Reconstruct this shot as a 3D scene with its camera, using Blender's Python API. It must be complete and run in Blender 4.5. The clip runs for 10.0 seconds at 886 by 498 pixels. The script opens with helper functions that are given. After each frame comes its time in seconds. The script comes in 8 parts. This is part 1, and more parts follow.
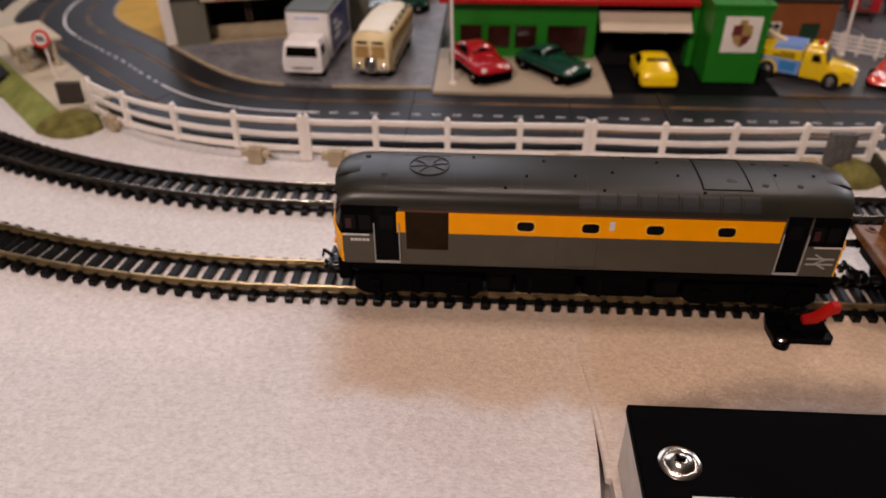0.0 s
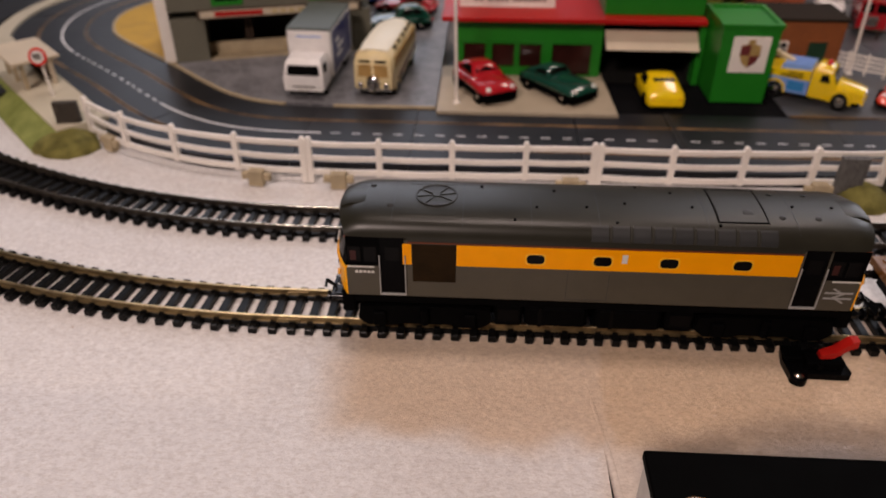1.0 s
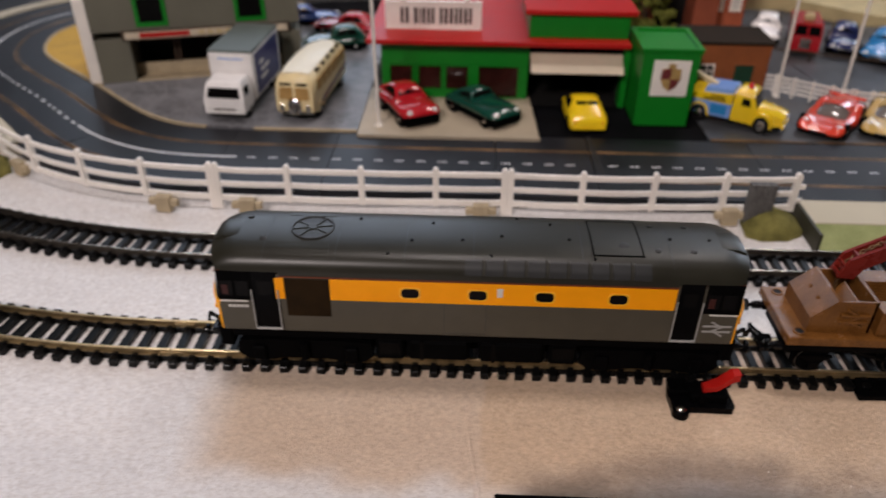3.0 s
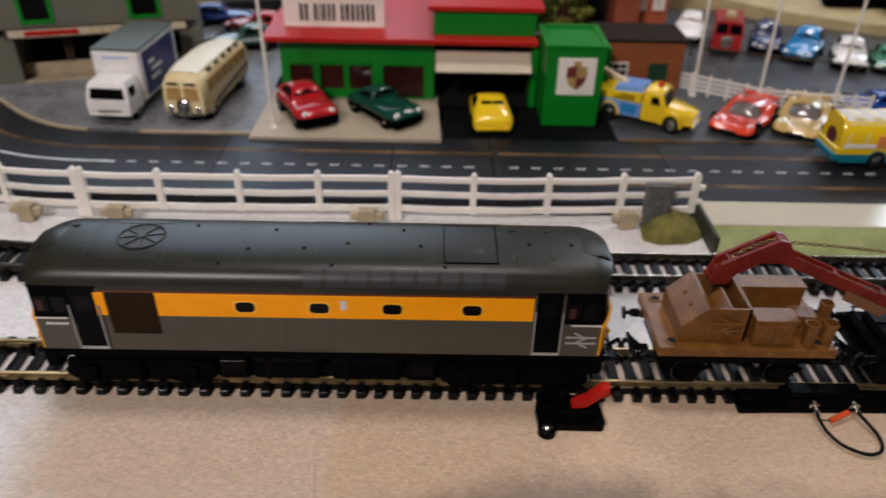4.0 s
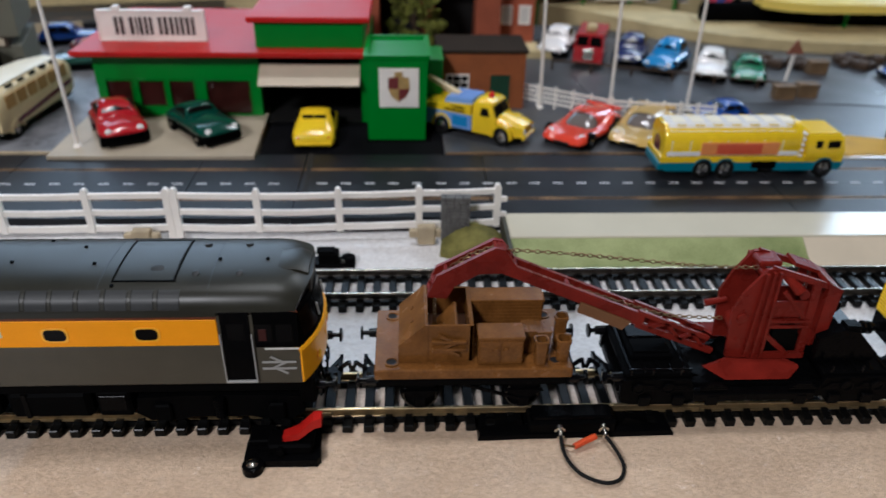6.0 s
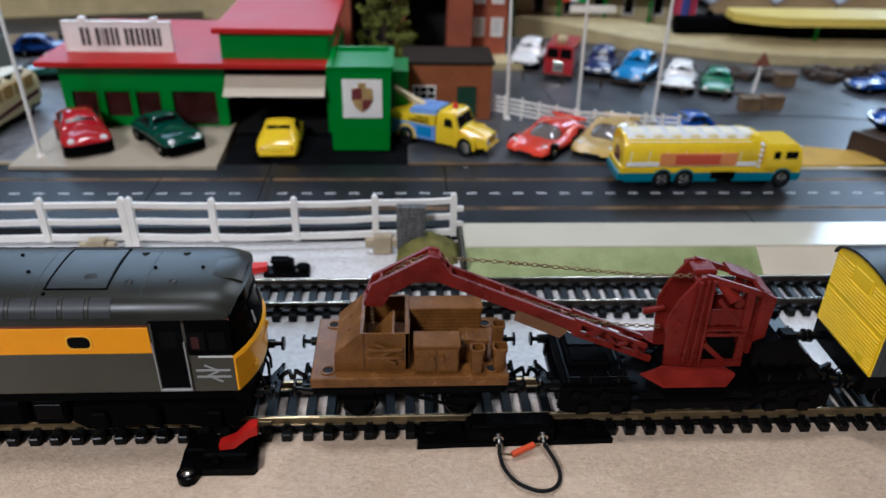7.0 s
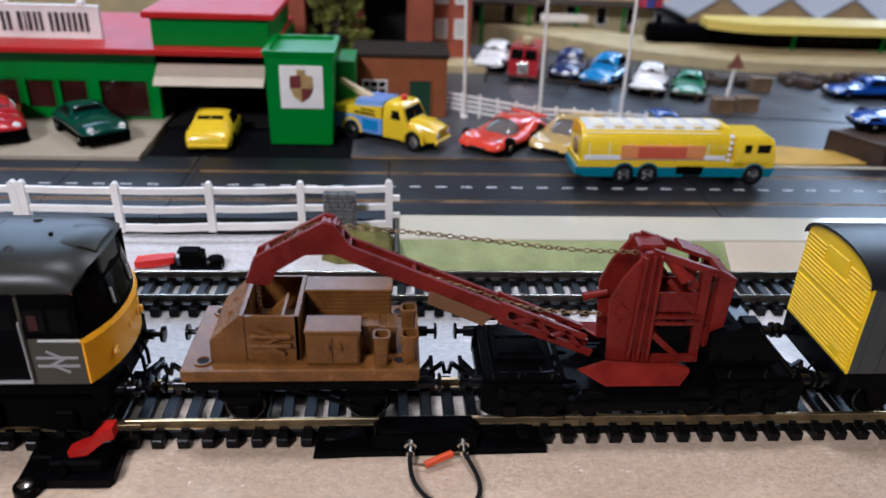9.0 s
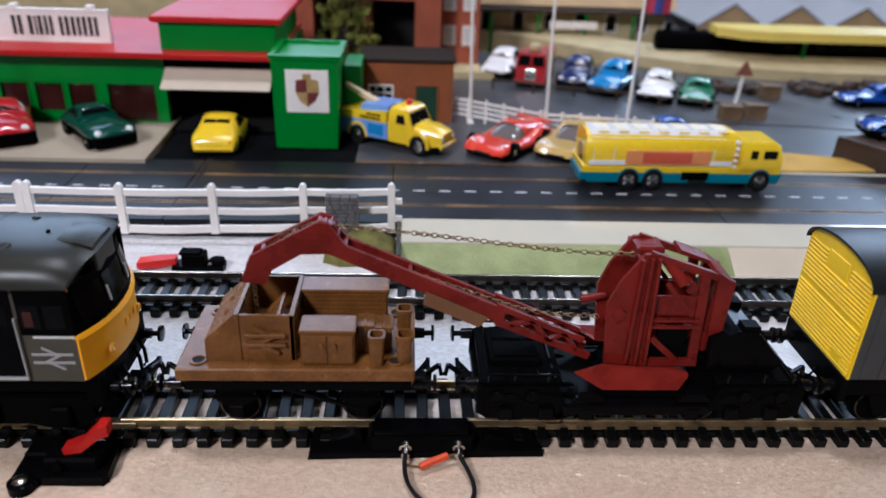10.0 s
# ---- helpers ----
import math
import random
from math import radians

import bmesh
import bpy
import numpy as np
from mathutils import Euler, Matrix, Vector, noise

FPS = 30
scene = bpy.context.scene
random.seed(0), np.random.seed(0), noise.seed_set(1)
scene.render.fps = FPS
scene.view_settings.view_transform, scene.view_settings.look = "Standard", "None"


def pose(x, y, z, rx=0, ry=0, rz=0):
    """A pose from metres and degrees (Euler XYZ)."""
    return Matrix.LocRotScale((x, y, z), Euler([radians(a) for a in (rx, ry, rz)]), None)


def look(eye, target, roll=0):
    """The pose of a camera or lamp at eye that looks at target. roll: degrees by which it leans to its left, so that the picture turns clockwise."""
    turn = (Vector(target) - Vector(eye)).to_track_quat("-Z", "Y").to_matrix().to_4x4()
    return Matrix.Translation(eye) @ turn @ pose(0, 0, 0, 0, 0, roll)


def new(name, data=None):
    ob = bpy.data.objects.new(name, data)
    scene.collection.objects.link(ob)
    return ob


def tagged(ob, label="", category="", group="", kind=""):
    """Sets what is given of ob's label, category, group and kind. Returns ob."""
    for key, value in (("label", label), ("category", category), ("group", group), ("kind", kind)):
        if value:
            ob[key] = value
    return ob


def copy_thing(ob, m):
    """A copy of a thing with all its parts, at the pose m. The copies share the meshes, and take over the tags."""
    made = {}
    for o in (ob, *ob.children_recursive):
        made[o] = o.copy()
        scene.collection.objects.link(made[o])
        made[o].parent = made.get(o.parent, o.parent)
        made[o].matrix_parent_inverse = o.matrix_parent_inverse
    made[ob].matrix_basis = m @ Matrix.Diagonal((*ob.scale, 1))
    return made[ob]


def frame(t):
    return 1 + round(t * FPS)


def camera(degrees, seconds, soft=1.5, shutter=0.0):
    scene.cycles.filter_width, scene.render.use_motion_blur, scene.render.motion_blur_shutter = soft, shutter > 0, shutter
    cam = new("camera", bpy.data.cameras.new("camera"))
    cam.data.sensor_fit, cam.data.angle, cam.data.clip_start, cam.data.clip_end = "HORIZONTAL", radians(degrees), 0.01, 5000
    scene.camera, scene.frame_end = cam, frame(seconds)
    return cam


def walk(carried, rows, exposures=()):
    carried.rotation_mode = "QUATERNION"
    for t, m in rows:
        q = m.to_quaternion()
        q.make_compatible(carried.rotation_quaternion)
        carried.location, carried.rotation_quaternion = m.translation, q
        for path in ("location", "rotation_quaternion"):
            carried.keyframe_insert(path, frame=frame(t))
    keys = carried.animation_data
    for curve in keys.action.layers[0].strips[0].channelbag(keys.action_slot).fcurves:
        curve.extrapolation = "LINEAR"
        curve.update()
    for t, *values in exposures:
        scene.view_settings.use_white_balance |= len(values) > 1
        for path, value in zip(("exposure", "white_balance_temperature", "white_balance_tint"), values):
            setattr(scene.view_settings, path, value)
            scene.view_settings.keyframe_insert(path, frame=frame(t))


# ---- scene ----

# A model railway layout, built at its true size: 1 unit is 1 m, and plans are written in millimetres.
cam = camera(62.0, 10.0, soft=1.5, shutter=0.5)
cam.data.dof.use_dof, cam.data.dof.focus_distance, cam.data.dof.aperture_fstop = True, 0.228, 12.5
PATH = [
    (0, (0.01059, 0.00730, 0.19295), (0.00120, 0.17091, 0.07831), -0.15),
    (0.5, (0.00660, 0.01421, 0.19367), (-0.00218, 0.17800, 0.07923), -0.17),
    (1, (0.00635, 0.01901, 0.19607), (-0.00244, 0.18375, 0.08300), 0.09),
    (1.5, (0.00793, 0.01721, 0.19813), (-0.00010, 0.18272, 0.08614), 0.62),
    (2, (0.01412, 0.01741, 0.20139), (0.00631, 0.18318, 0.08976), 0.77),
    (2.5, (0.02719, 0.02099, 0.20251), (0.02025, 0.18714, 0.09140), 0.66),
    (4, (0.08890, 0.04790, 0.18980), (0.09092, 0.21552, 0.08071), 1.32),
    (4.5, (0.10988, 0.05610, 0.18498), (0.11648, 0.22398, 0.07648), 1.85),
    (5, (0.13666, 0.06488, 0.17748), (0.14354, 0.23334, 0.06990), 2.06),
    (5.5, (0.16003, 0.06521, 0.17395), (0.16805, 0.23539, 0.06918), 1.33),
    (7, (0.19425, 0.06202, 0.17411), (0.20462, 0.23520, 0.07460), 1.42),
    (7.5, (0.20073, 0.06444, 0.16502), (0.21187, 0.23807, 0.06637), 1.46),
    (8, (0.20904, 0.07165, 0.15868), (0.22258, 0.24628, 0.06214), 1.60),
    (8.5, (0.21636, 0.07878, 0.15093), (0.23102, 0.25586, 0.05913), 1.82),
    (9, (0.21963, 0.08315, 0.14208), (0.23276, 0.26068, 0.05091), 2.19),
    (9.5, (0.22203, 0.08277, 0.14153), (0.23230, 0.26069, 0.05077), 1.92),
    (10, (0.22369, 0.08267, 0.14000), (0.23367, 0.26141, 0.05082), 2.18),
]
EXPOSURES = [(0.0, -0.30, 7250, 27), (1.0, -0.32, 7150, 25), (2.5, -0.23, 6500, 19), (4.5, -0.10, 6150, 11), (5.5, -0.02, 5750, 8), (7.5, 0.18, 5250, 7), (9.5, 0.36, 5300, 13), (10.0, 0.36, 5300, 13)]
walk(cam, [(t, look(eye, target, roll)) for t, eye, target, roll in PATH], EXPOSURES)

# ---- world and light: a closed made-up room, windows behind the layout, and unseen lamps ----
world = bpy.data.worlds.new("room_air")
scene.world = world
world.use_nodes = True
world.node_tree.nodes["Background"].inputs[0].default_value = (0.75, 0.85, 1.0, 1)
world.node_tree.nodes["Background"].inputs[1].default_value = 0.02


def area_lamp(name, eye, target, sx, sy, watts, colour):
    data = bpy.data.lights.new(name, "AREA")
    data.shape, data.size, data.size_y, data.energy, data.color = "RECTANGLE", sx, sy, watts, colour
    ob = new(name, data)
    ob.matrix_world = look(eye, target)
    return ob


area_lamp("window_light", (-0.5, 2.26, 1.06), (0.3, 0.0, 0.1), 1.3, 1.06, 15, (0.72, 0.86, 1.0))
area_lamp("window_light", (2.03, 2.26, 1.03), (0.4, 0.2, 0.1), 0.64, 0.94, 16, (0.78, 0.90, 1.0))
area_lamp("window_light", (1.10, 2.26, 1.48), (0.3, 0.1, 0.1), 0.8, 0.36, 5, (0.76, 0.88, 1.0))
# unseen key lamp in front, well below the ceiling, for the upright faces
area_lamp("unseen_lamp", (-0.45, -0.80, 1.05), (0.05, 0.35, 0.0), 0.25, 0.25, 16.5, (1.0, 0.90, 0.83))
area_lamp("unseen_lamp", (0.05, 0.38, 1.6), (0.05, 0.38, 0.0), 0.25, 0.25, 8.5, (1.0, 0.91, 0.84))
# fill added to brighten the far side; no such lamp is known
area_lamp("unseen_lamp", (0.75, 1.25, 1.5), (0.5, 0.9, 0.0), 0.3, 0.3, 5.5, (1.0, 0.93, 0.85))

# ---- tools: all plans in millimetres ----
K = 0.001
ORG = {}


def thing(name, at, label, category, group="", rz=0.0, local=False, kind=""):
    """An Empty at a thing's base. Parts are given in the room's millimetres, or in the thing's own if local."""
    ob = new(name)
    ob.empty_display_size = 0.01
    ob.matrix_world = pose(at[0] * K, at[1] * K, at[2] * K, 0, 0, rz)
    ORG[ob] = (0, 0, 0) if local else tuple(at)
    return tagged(ob, label, category, group, kind)


def to_mesh(name, bm, material, org=(0, 0, 0), sharp=35):
    for v in bm.verts:
        v.co = (v.co - Vector(org)) * K
    bmesh.ops.recalc_face_normals(bm, faces=bm.faces)
    me = bpy.data.meshes.new(name)
    bm.to_mesh(me)
    bm.free()
    me.materials.append(material)
    me.shade_smooth()
    me.set_sharp_from_angle(angle=radians(sharp))
    return me


def part(name, bm, material, parent, label="", sharp=35):
    org = ORG.get(parent, (0, 0, 0))
    ob = new(name, to_mesh(name, bm, material, org, sharp))
    ob.parent = parent
    ORG[ob] = org
    return tagged(ob, label)


def solid(name, bm, material, label="", category="", group="", kind="", at=None, sharp=35):
    """A thing, or a piece of the setting, of one mesh."""
    at = at or (0, 0, 0)
    ob = new(name, to_mesh(name, bm, material, at, sharp))
    ob.location = Vector(at) * K
    ORG[ob] = at
    return tagged(ob, label, category, group, kind)


def BM():
    return bmesh.new()


def cbox(bm, x0, x1, y0, y1, z0, z1, b=0.0, m=None):
    """A box with chamfered edges."""
    c, h = ((x0 + x1) / 2, (y0 + y1) / 2, (z0 + z1) / 2), (abs(x1 - x0) / 2, abs(y1 - y0) / 2, abs(z1 - z0) / 2)
    b = min(b, *(0.49 * v for v in h))
    sg = (-1, 1)

    def add(p):
        p = Vector(p)
        return bm.verts.new(m @ p if m else p)

    if b <= 0:
        v = {(i, j, k): add((c[0] + i * h[0], c[1] + j * h[1], c[2] + k * h[2])) for i in sg for j in sg for k in sg}
        q = ((-1, -1), (-1, 1), (1, 1), (1, -1))
        for s in sg:
            bm.faces.new([v[(s, a, d)] for a, d in q])
            bm.faces.new([v[(a, s, d)] for a, d in q])
            bm.faces.new([v[(a, d, s)] for a, d in q])
        return bm
    v = {}
    for i in sg:
        for j in sg:
            for k in sg:
                s = (i, j, k)
                for ax in range(3):
                    v[s + (ax,)] = add([c[n] + s[n] * (h[n] - (0 if n == ax else b)) for n in range(3)])
    q = ((-1, -1), (-1, 1), (1, 1), (1, -1))

    def key(ax, s, a, d):
        o = [n for n in range(3) if n != ax]
        t = [0, 0, 0]
        t[ax], t[o[0]], t[o[1]] = s, a, d
        return tuple(t)

    for ax in range(3):
        for s in sg:
            bm.faces.new([v[key(ax, s, a, d) + (ax,)] for a, d in q])
        o = [n for n in range(3) if n != ax]
        for a in sg:
            for d in sg:
                lo, hi = key(ax, -1, a, d), key(ax, 1, a, d)
                bm.faces.new([v[lo + (o[0],)], v[hi + (o[0],)], v[hi + (o[1],)], v[lo + (o[1],)]])
    for i in sg:
        for j in sg:
            for k in sg:
                bm.faces.new([v[(i, j, k, n)] for n in range(3)])
    return bm


def loft(bm, rings, caps=True, closed=True):
    """Joins rings of equally many points."""
    vs = [[bm.verts.new(p) for p in r] for r in rings]
    n = len(vs[0])
    for a, b in zip(vs, vs[1:]):
        for i in range(n if closed else n - 1):
            j = (i + 1) % n
            bm.faces.new((a[i], a[j], b[j], b[i]))
    if caps:
        bm.faces.new(vs[0])
        bm.faces.new(vs[-1])
    return bm


def prism(bm, pts, axis, a0, a1):
    """A polygon pushed along an axis; pts are the two other coordinates in order."""
    def put(p, a):
        c = list(p)
        c.insert("xyz".index(axis), a)
        return c
    return loft(bm, [[put(p, a0) for p in pts], [put(p, a1) for p in pts]])


def cyl(bm, p0, p1, r0, r1=None, n=16, caps=True):
    p0, p1 = Vector(p0), Vector(p1)
    r1 = r0 if r1 is None else r1
    d = (p1 - p0).normalized()
    u = d.cross(Vector((0, 0, 1)) if abs(d.z) < 0.9 else Vector((1, 0, 0))).normalized()
    w = d.cross(u)
    ring = lambda p, r: [p + r * (math.cos(6.283185 * i / n) * u + math.sin(6.283185 * i / n) * w) for i in range(n)]
    return loft(bm, [ring(p0, r0), ring(p1, r1)], caps)


def lathe(bm, p0, axis, prof, n=20):
    """A turned body: prof holds (distance along the axis, radius)."""
    p0, d = Vector(p0), Vector(axis).normalized()
    u = d.cross(Vector((0, 0, 1)) if abs(d.z) < 0.9 else Vector((1, 0, 0))).normalized()
    w = d.cross(u)
    return loft(bm, [[p0 + a * d + r * (math.cos(6.283185 * i / n) * u + math.sin(6.283185 * i / n) * w) for i in range(n)] for a, r in prof])


def tube(bm, pts, r, n=8, closed=False):
    pts = [Vector(p) for p in pts]
    rings = []
    m = len(pts)
    for i, p in enumerate(pts):
        a, b = (pts[i - 1], pts[(i + 1) % m]) if closed else (pts[max(i - 1, 0)], pts[min(i + 1, m - 1)])
        d = (b - a).normalized()
        u = d.cross(Vector((0, 0, 1)) if abs(d.z) < 0.95 else Vector((1, 0, 0))).normalized()
        w = d.cross(u)
        rings.append([p + r * (math.cos(6.283185 * k / n) * u + math.sin(6.283185 * k / n) * w) for k in range(n)])
    if closed:
        rings.append(rings[0])
    return loft(bm, rings, not closed)


def bar(bm, p0, p1, w, h, up=(0, 0, 1)):
    """A square bar from p0 to p1, w across and h along up."""
    p0, p1 = Vector(p0), Vector(p1)
    d = (p1 - p0).normalized()
    s = d.cross(Vector(up)).normalized() * (w / 2)
    t = s.normalized().cross(d) * (h / 2)
    return loft(bm, [[p + s + t, p - s + t, p - s - t, p + s - t] for p in (p0, p1)])


def spline(ctrl, step):
    """Points every step or so along a smooth line through ctrl."""
    c = [Vector(p) for p in ctrl]
    c = [2 * c[0] - c[1]] + c + [2 * c[-1] - c[-2]]
    fine = []
    for a, b, d, e in zip(c, c[1:], c[2:], c[3:]):
        for i in range(24):
            t = i / 24
            fine.append(0.5 * (2 * b + (d - a) * t + (2 * a - 5 * b + 4 * d - e) * t * t + (3 * b - a - 3 * d + e) * t ** 3))
    fine.append(c[-2])
    out, run = [fine[0]], 0.0
    for p, q in zip(fine, fine[1:]):
        run += (q - p).length
        if run >= step:
            out.append(q)
            run = 0.0
    return out


def normals2(pts):
    out = []
    for i in range(len(pts)):
        d = pts[min(i + 1, len(pts) - 1)] - pts[max(i - 1, 0)]
        out.append(Vector((d.y, -d.x, 0)).normalized())
    return out


def ribbon(bm, pts, o0, o1, z0, z1):
    """A strip along pts, from offset o0 to o1 beside it (to the right of its run) and from z0 to z1."""
    ns = normals2(pts)
    return loft(bm, [[(p + n * o0 + Vector((0, 0, z0))), (p + n * o1 + Vector((0, 0, z0))), (p + n * o1 + Vector((0, 0, z1))), (p + n * o0 + Vector((0, 0, z1)))] for p, n in zip(pts, ns)])


def BMframe(x0, x1, y0, y1, z0, z1, t):
    """A flat rectangular frame with bars t wide."""
    bm = BM()
    cbox(bm, x0, x1, y0, y1, z0, z0 + t)
    cbox(bm, x0, x1, y0, y1, z1 - t, z1)
    cbox(bm, x0, x0 + t, y0, y1, z0 + t, z1 - t)
    cbox(bm, x1 - t, x1, y0, y1, z0 + t, z1 - t)
    return bm


# ---- materials ----
def material(name, colour, rough=0.5, metal=0.0, var=0.12, scale=120.0, fine=1800.0, bump=0.1, bump_mm=0.1, coat=0.0, spec=0.35, tint=None, objvar=0.0):
    """A painted, moulded or natural surface: colour varied at two scales, gloss by its own noise, fine relief."""
    m = bpy.data.materials.new(name)
    m.use_nodes = True
    nt = m.node_tree
    b = nt.nodes["Principled BSDF"]
    N, Lk = nt.nodes.new, nt.links.new
    tc = N("ShaderNodeTexCoord")
    n1, n2 = N("ShaderNodeTexNoise"), N("ShaderNodeTexNoise")
    n1.inputs["Scale"].default_value, n1.inputs["Detail"].default_value = scale, 4
    n2.inputs["Scale"].default_value, n2.inputs["Detail"].default_value = fine, 3
    Lk(tc.outputs["Object"], n1.inputs["Vector"])
    Lk(tc.outputs["Object"], n2.inputs["Vector"])
    mul = N("ShaderNodeMath")
    mul.operation = "MULTIPLY_ADD"
    Lk(n2.outputs["Fac"], mul.inputs[0])
    mul.inputs[1].default_value = 0.45
    Lk(n1.outputs["Fac"], mul.inputs[2])
    ramp = N("ShaderNodeValToRGB")
    c0 = [max(0.0, v * (1 - var)) for v in colour]
    c1 = [min(1.0, v * (1 + var)) for v in (tint or colour)]
    ramp.color_ramp.elements[0].position, ramp.color_ramp.elements[1].position = 0.5, 0.95
    ramp.color_ramp.elements[0].color, ramp.color_ramp.elements[1].color = (*c0, 1), (*c1, 1)
    Lk(mul.outputs[0], ramp.inputs["Fac"])
    out = ramp.outputs["Color"]
    if objvar:
        oi, hsv = N("ShaderNodeObjectInfo"), N("ShaderNodeHueSaturation")
        mr = N("ShaderNodeMapRange")
        mr.inputs["To Min"].default_value, mr.inputs["To Max"].default_value = 1 - objvar, 1 + objvar
        Lk(oi.outputs["Random"], mr.inputs["Value"])
        Lk(mr.outputs[0], hsv.inputs["Value"])
        Lk(out, hsv.inputs["Color"])
        out = hsv.outputs["Color"]
    Lk(out, b.inputs["Base Color"])
    rr = N("ShaderNodeMapRange")
    rr.inputs["To Min"].default_value, rr.inputs["To Max"].default_value = max(0.02, rough * 0.8), min(1.0, rough * 1.2)
    Lk(n1.outputs["Fac"], rr.inputs["Value"])
    Lk(rr.outputs[0], b.inputs["Roughness"])
    b.inputs["Metallic"].default_value = metal
    b.inputs["Specular IOR Level"].default_value = spec
    if coat:
        b.inputs["Coat Weight"].default_value, b.inputs["Coat Roughness"].default_value = coat, 0.08
    if bump:
        bp = N("ShaderNodeBump")
        bp.inputs["Strength"].default_value, bp.inputs["Distance"].default_value = bump, bump_mm * K
        Lk(n2.outputs["Fac"], bp.inputs["Height"])
        Lk(bp.outputs["Normal"], b.inputs["Normal"])
    return m


M = {}
M["board"] = material("baseboard_grey_paint", (0.20, 0.19, 0.18), 0.7, var=0.2, scale=15, fine=300)
M["sleeper"] = material("black_plastic_sleeper", (0.0035, 0.0035, 0.0035), 0.32, var=0.25, scale=300, fine=3000, objvar=0.25, spec=0.13)
M["rail_old"] = material("oxidised_rail", (0.050, 0.042, 0.034), 0.4, 0.6, var=0.35, scale=90, fine=2500, bump=0.2)
M["rail_top"] = material("polished_rail_head", (0.50, 0.46, 0.40), 0.24, 1.0, var=0.2, scale=60, fine=2500, bump=0.1)
M["rail_side"] = material("tarnished_rail_side", (0.25, 0.185, 0.095), 0.42, 0.8, var=0.35, scale=90, fine=2500, bump=0.2)
M["rail"] = material("nickel_silver_rail", (0.72, 0.57, 0.33), 0.34, 1.0, var=0.3, scale=90, fine=2500, bump=0.15)
M["road"] = material("dark_plastic_road", (0.014, 0.015, 0.018), 0.4, var=0.4, scale=40, fine=900, bump=0.25, bump_mm=0.1, objvar=0.2, spec=0.17)
M["slot"] = material("rusty_slot_strip", (0.05, 0.032, 0.02), 0.5, 0.3, var=0.6, scale=45, fine=600, tint=(0.19, 0.11, 0.05))
M["slot_dark"] = material("dark_slot", (0.012, 0.011, 0.010), 0.7, var=0.2)
M["lane"] = material("white_lane_paint", (0.62, 0.62, 0.62), 0.6, var=0.15, scale=200)
M["cream"] = material("cream_plastic", (0.60, 0.51, 0.38), 0.45, var=0.06, scale=60)
# darker copy of the cream plastic, with the parked cars' shade put in
M["slab"] = material("shaded_cream_plastic", (0.44, 0.37, 0.27), 0.5, var=0.12, scale=45)
M["white_pl"] = material("white_plastic", (0.88, 0.83, 0.76), 0.4, var=0.05, scale=80, bump=0.05)
M["clip"] = material("sandy_card", (0.42, 0.34, 0.22), 0.8, var=0.15, scale=150)
M["grass"] = material("model_grass_mat", (0.11, 0.10, 0.018), 0.95, var=0.22, scale=120, fine=1600, bump=0.9, bump_mm=0.6, tint=(0.20, 0.18, 0.05))
M["green_pl"] = material("pale_green_ramp_card", (0.21, 0.26, 0.085), 0.6, var=0.2, scale=50, tint=(0.31, 0.34, 0.15))
M["green_dk"] = material("mossy_green_ramp_card", (0.16, 0.20, 0.04), 0.8, var=0.2, scale=80, tint=(0.24, 0.27, 0.08))
M["plat_top"] = material("ivory_platform_plastic", (0.58, 0.53, 0.41), 0.09, var=0.05, scale=30)
M["stone"] = material("grey_stone_paint", (0.12, 0.115, 0.11), 0.8, var=0.3, scale=160, fine=1200, bump=0.5)
M["drive"] = material("black_driveway_card", (0.004, 0.004, 0.005), 0.7, var=0.3, scale=60, spec=0.04)
M["carpark"] = material("blue_grey_car_park_card", (0.04472, 0.0476, 0.05248), 0.34, var=0.25, scale=30, fine=700, tint=(0.0731, 0.0765, 0.082))
M["road_worn"] = material("worn_grey_road_card", (0.05, 0.054, 0.062), 0.3, var=0.3, scale=35, fine=600, spec=0.45, tint=(0.09, 0.095, 0.105))
M["tarmac"] = material("grey_forecourt_card", (0.10, 0.10, 0.108), 0.42, var=0.2, scale=55, fine=500, tint=(0.20, 0.20, 0.21))
def crazy_paving(m, scale, tone):
    """Pale mortar lines between irregular flagstones, worn away in places."""
    nt = m.node_tree
    N, Lk = nt.nodes.new, nt.links.new
    b = nt.nodes["Principled BSDF"]
    base = b.inputs["Base Color"].links[0].from_socket
    tc, edge, line, worn, gate, mx = N("ShaderNodeTexCoord"), N("ShaderNodeTexVoronoi"), N("ShaderNodeMapRange"), N("ShaderNodeTexNoise"), N("ShaderNodeMath"), N("ShaderNodeMix")
    edge.feature = "DISTANCE_TO_EDGE"
    edge.inputs["Scale"].default_value = scale
    Lk(tc.outputs["Object"], edge.inputs["Vector"])
    line.inputs["From Min"].default_value, line.inputs["From Max"].default_value = 0.10, 0.03
    Lk(edge.outputs["Distance"], line.inputs["Value"])
    worn.inputs["Scale"].default_value, worn.inputs["Detail"].default_value = 30, 3
    Lk(tc.outputs["Object"], worn.inputs["Vector"])
    gate.operation = "MULTIPLY"
    Lk(line.outputs[0], gate.inputs[0])
    Lk(worn.outputs["Fac"], gate.inputs[1])
    mx.data_type = "RGBA"
    mx.inputs[7].default_value = (*tone, 1)
    Lk(gate.outputs[0], mx.inputs[0])
    Lk(base, mx.inputs[6])
    Lk(mx.outputs[2], b.inputs["Base Color"])


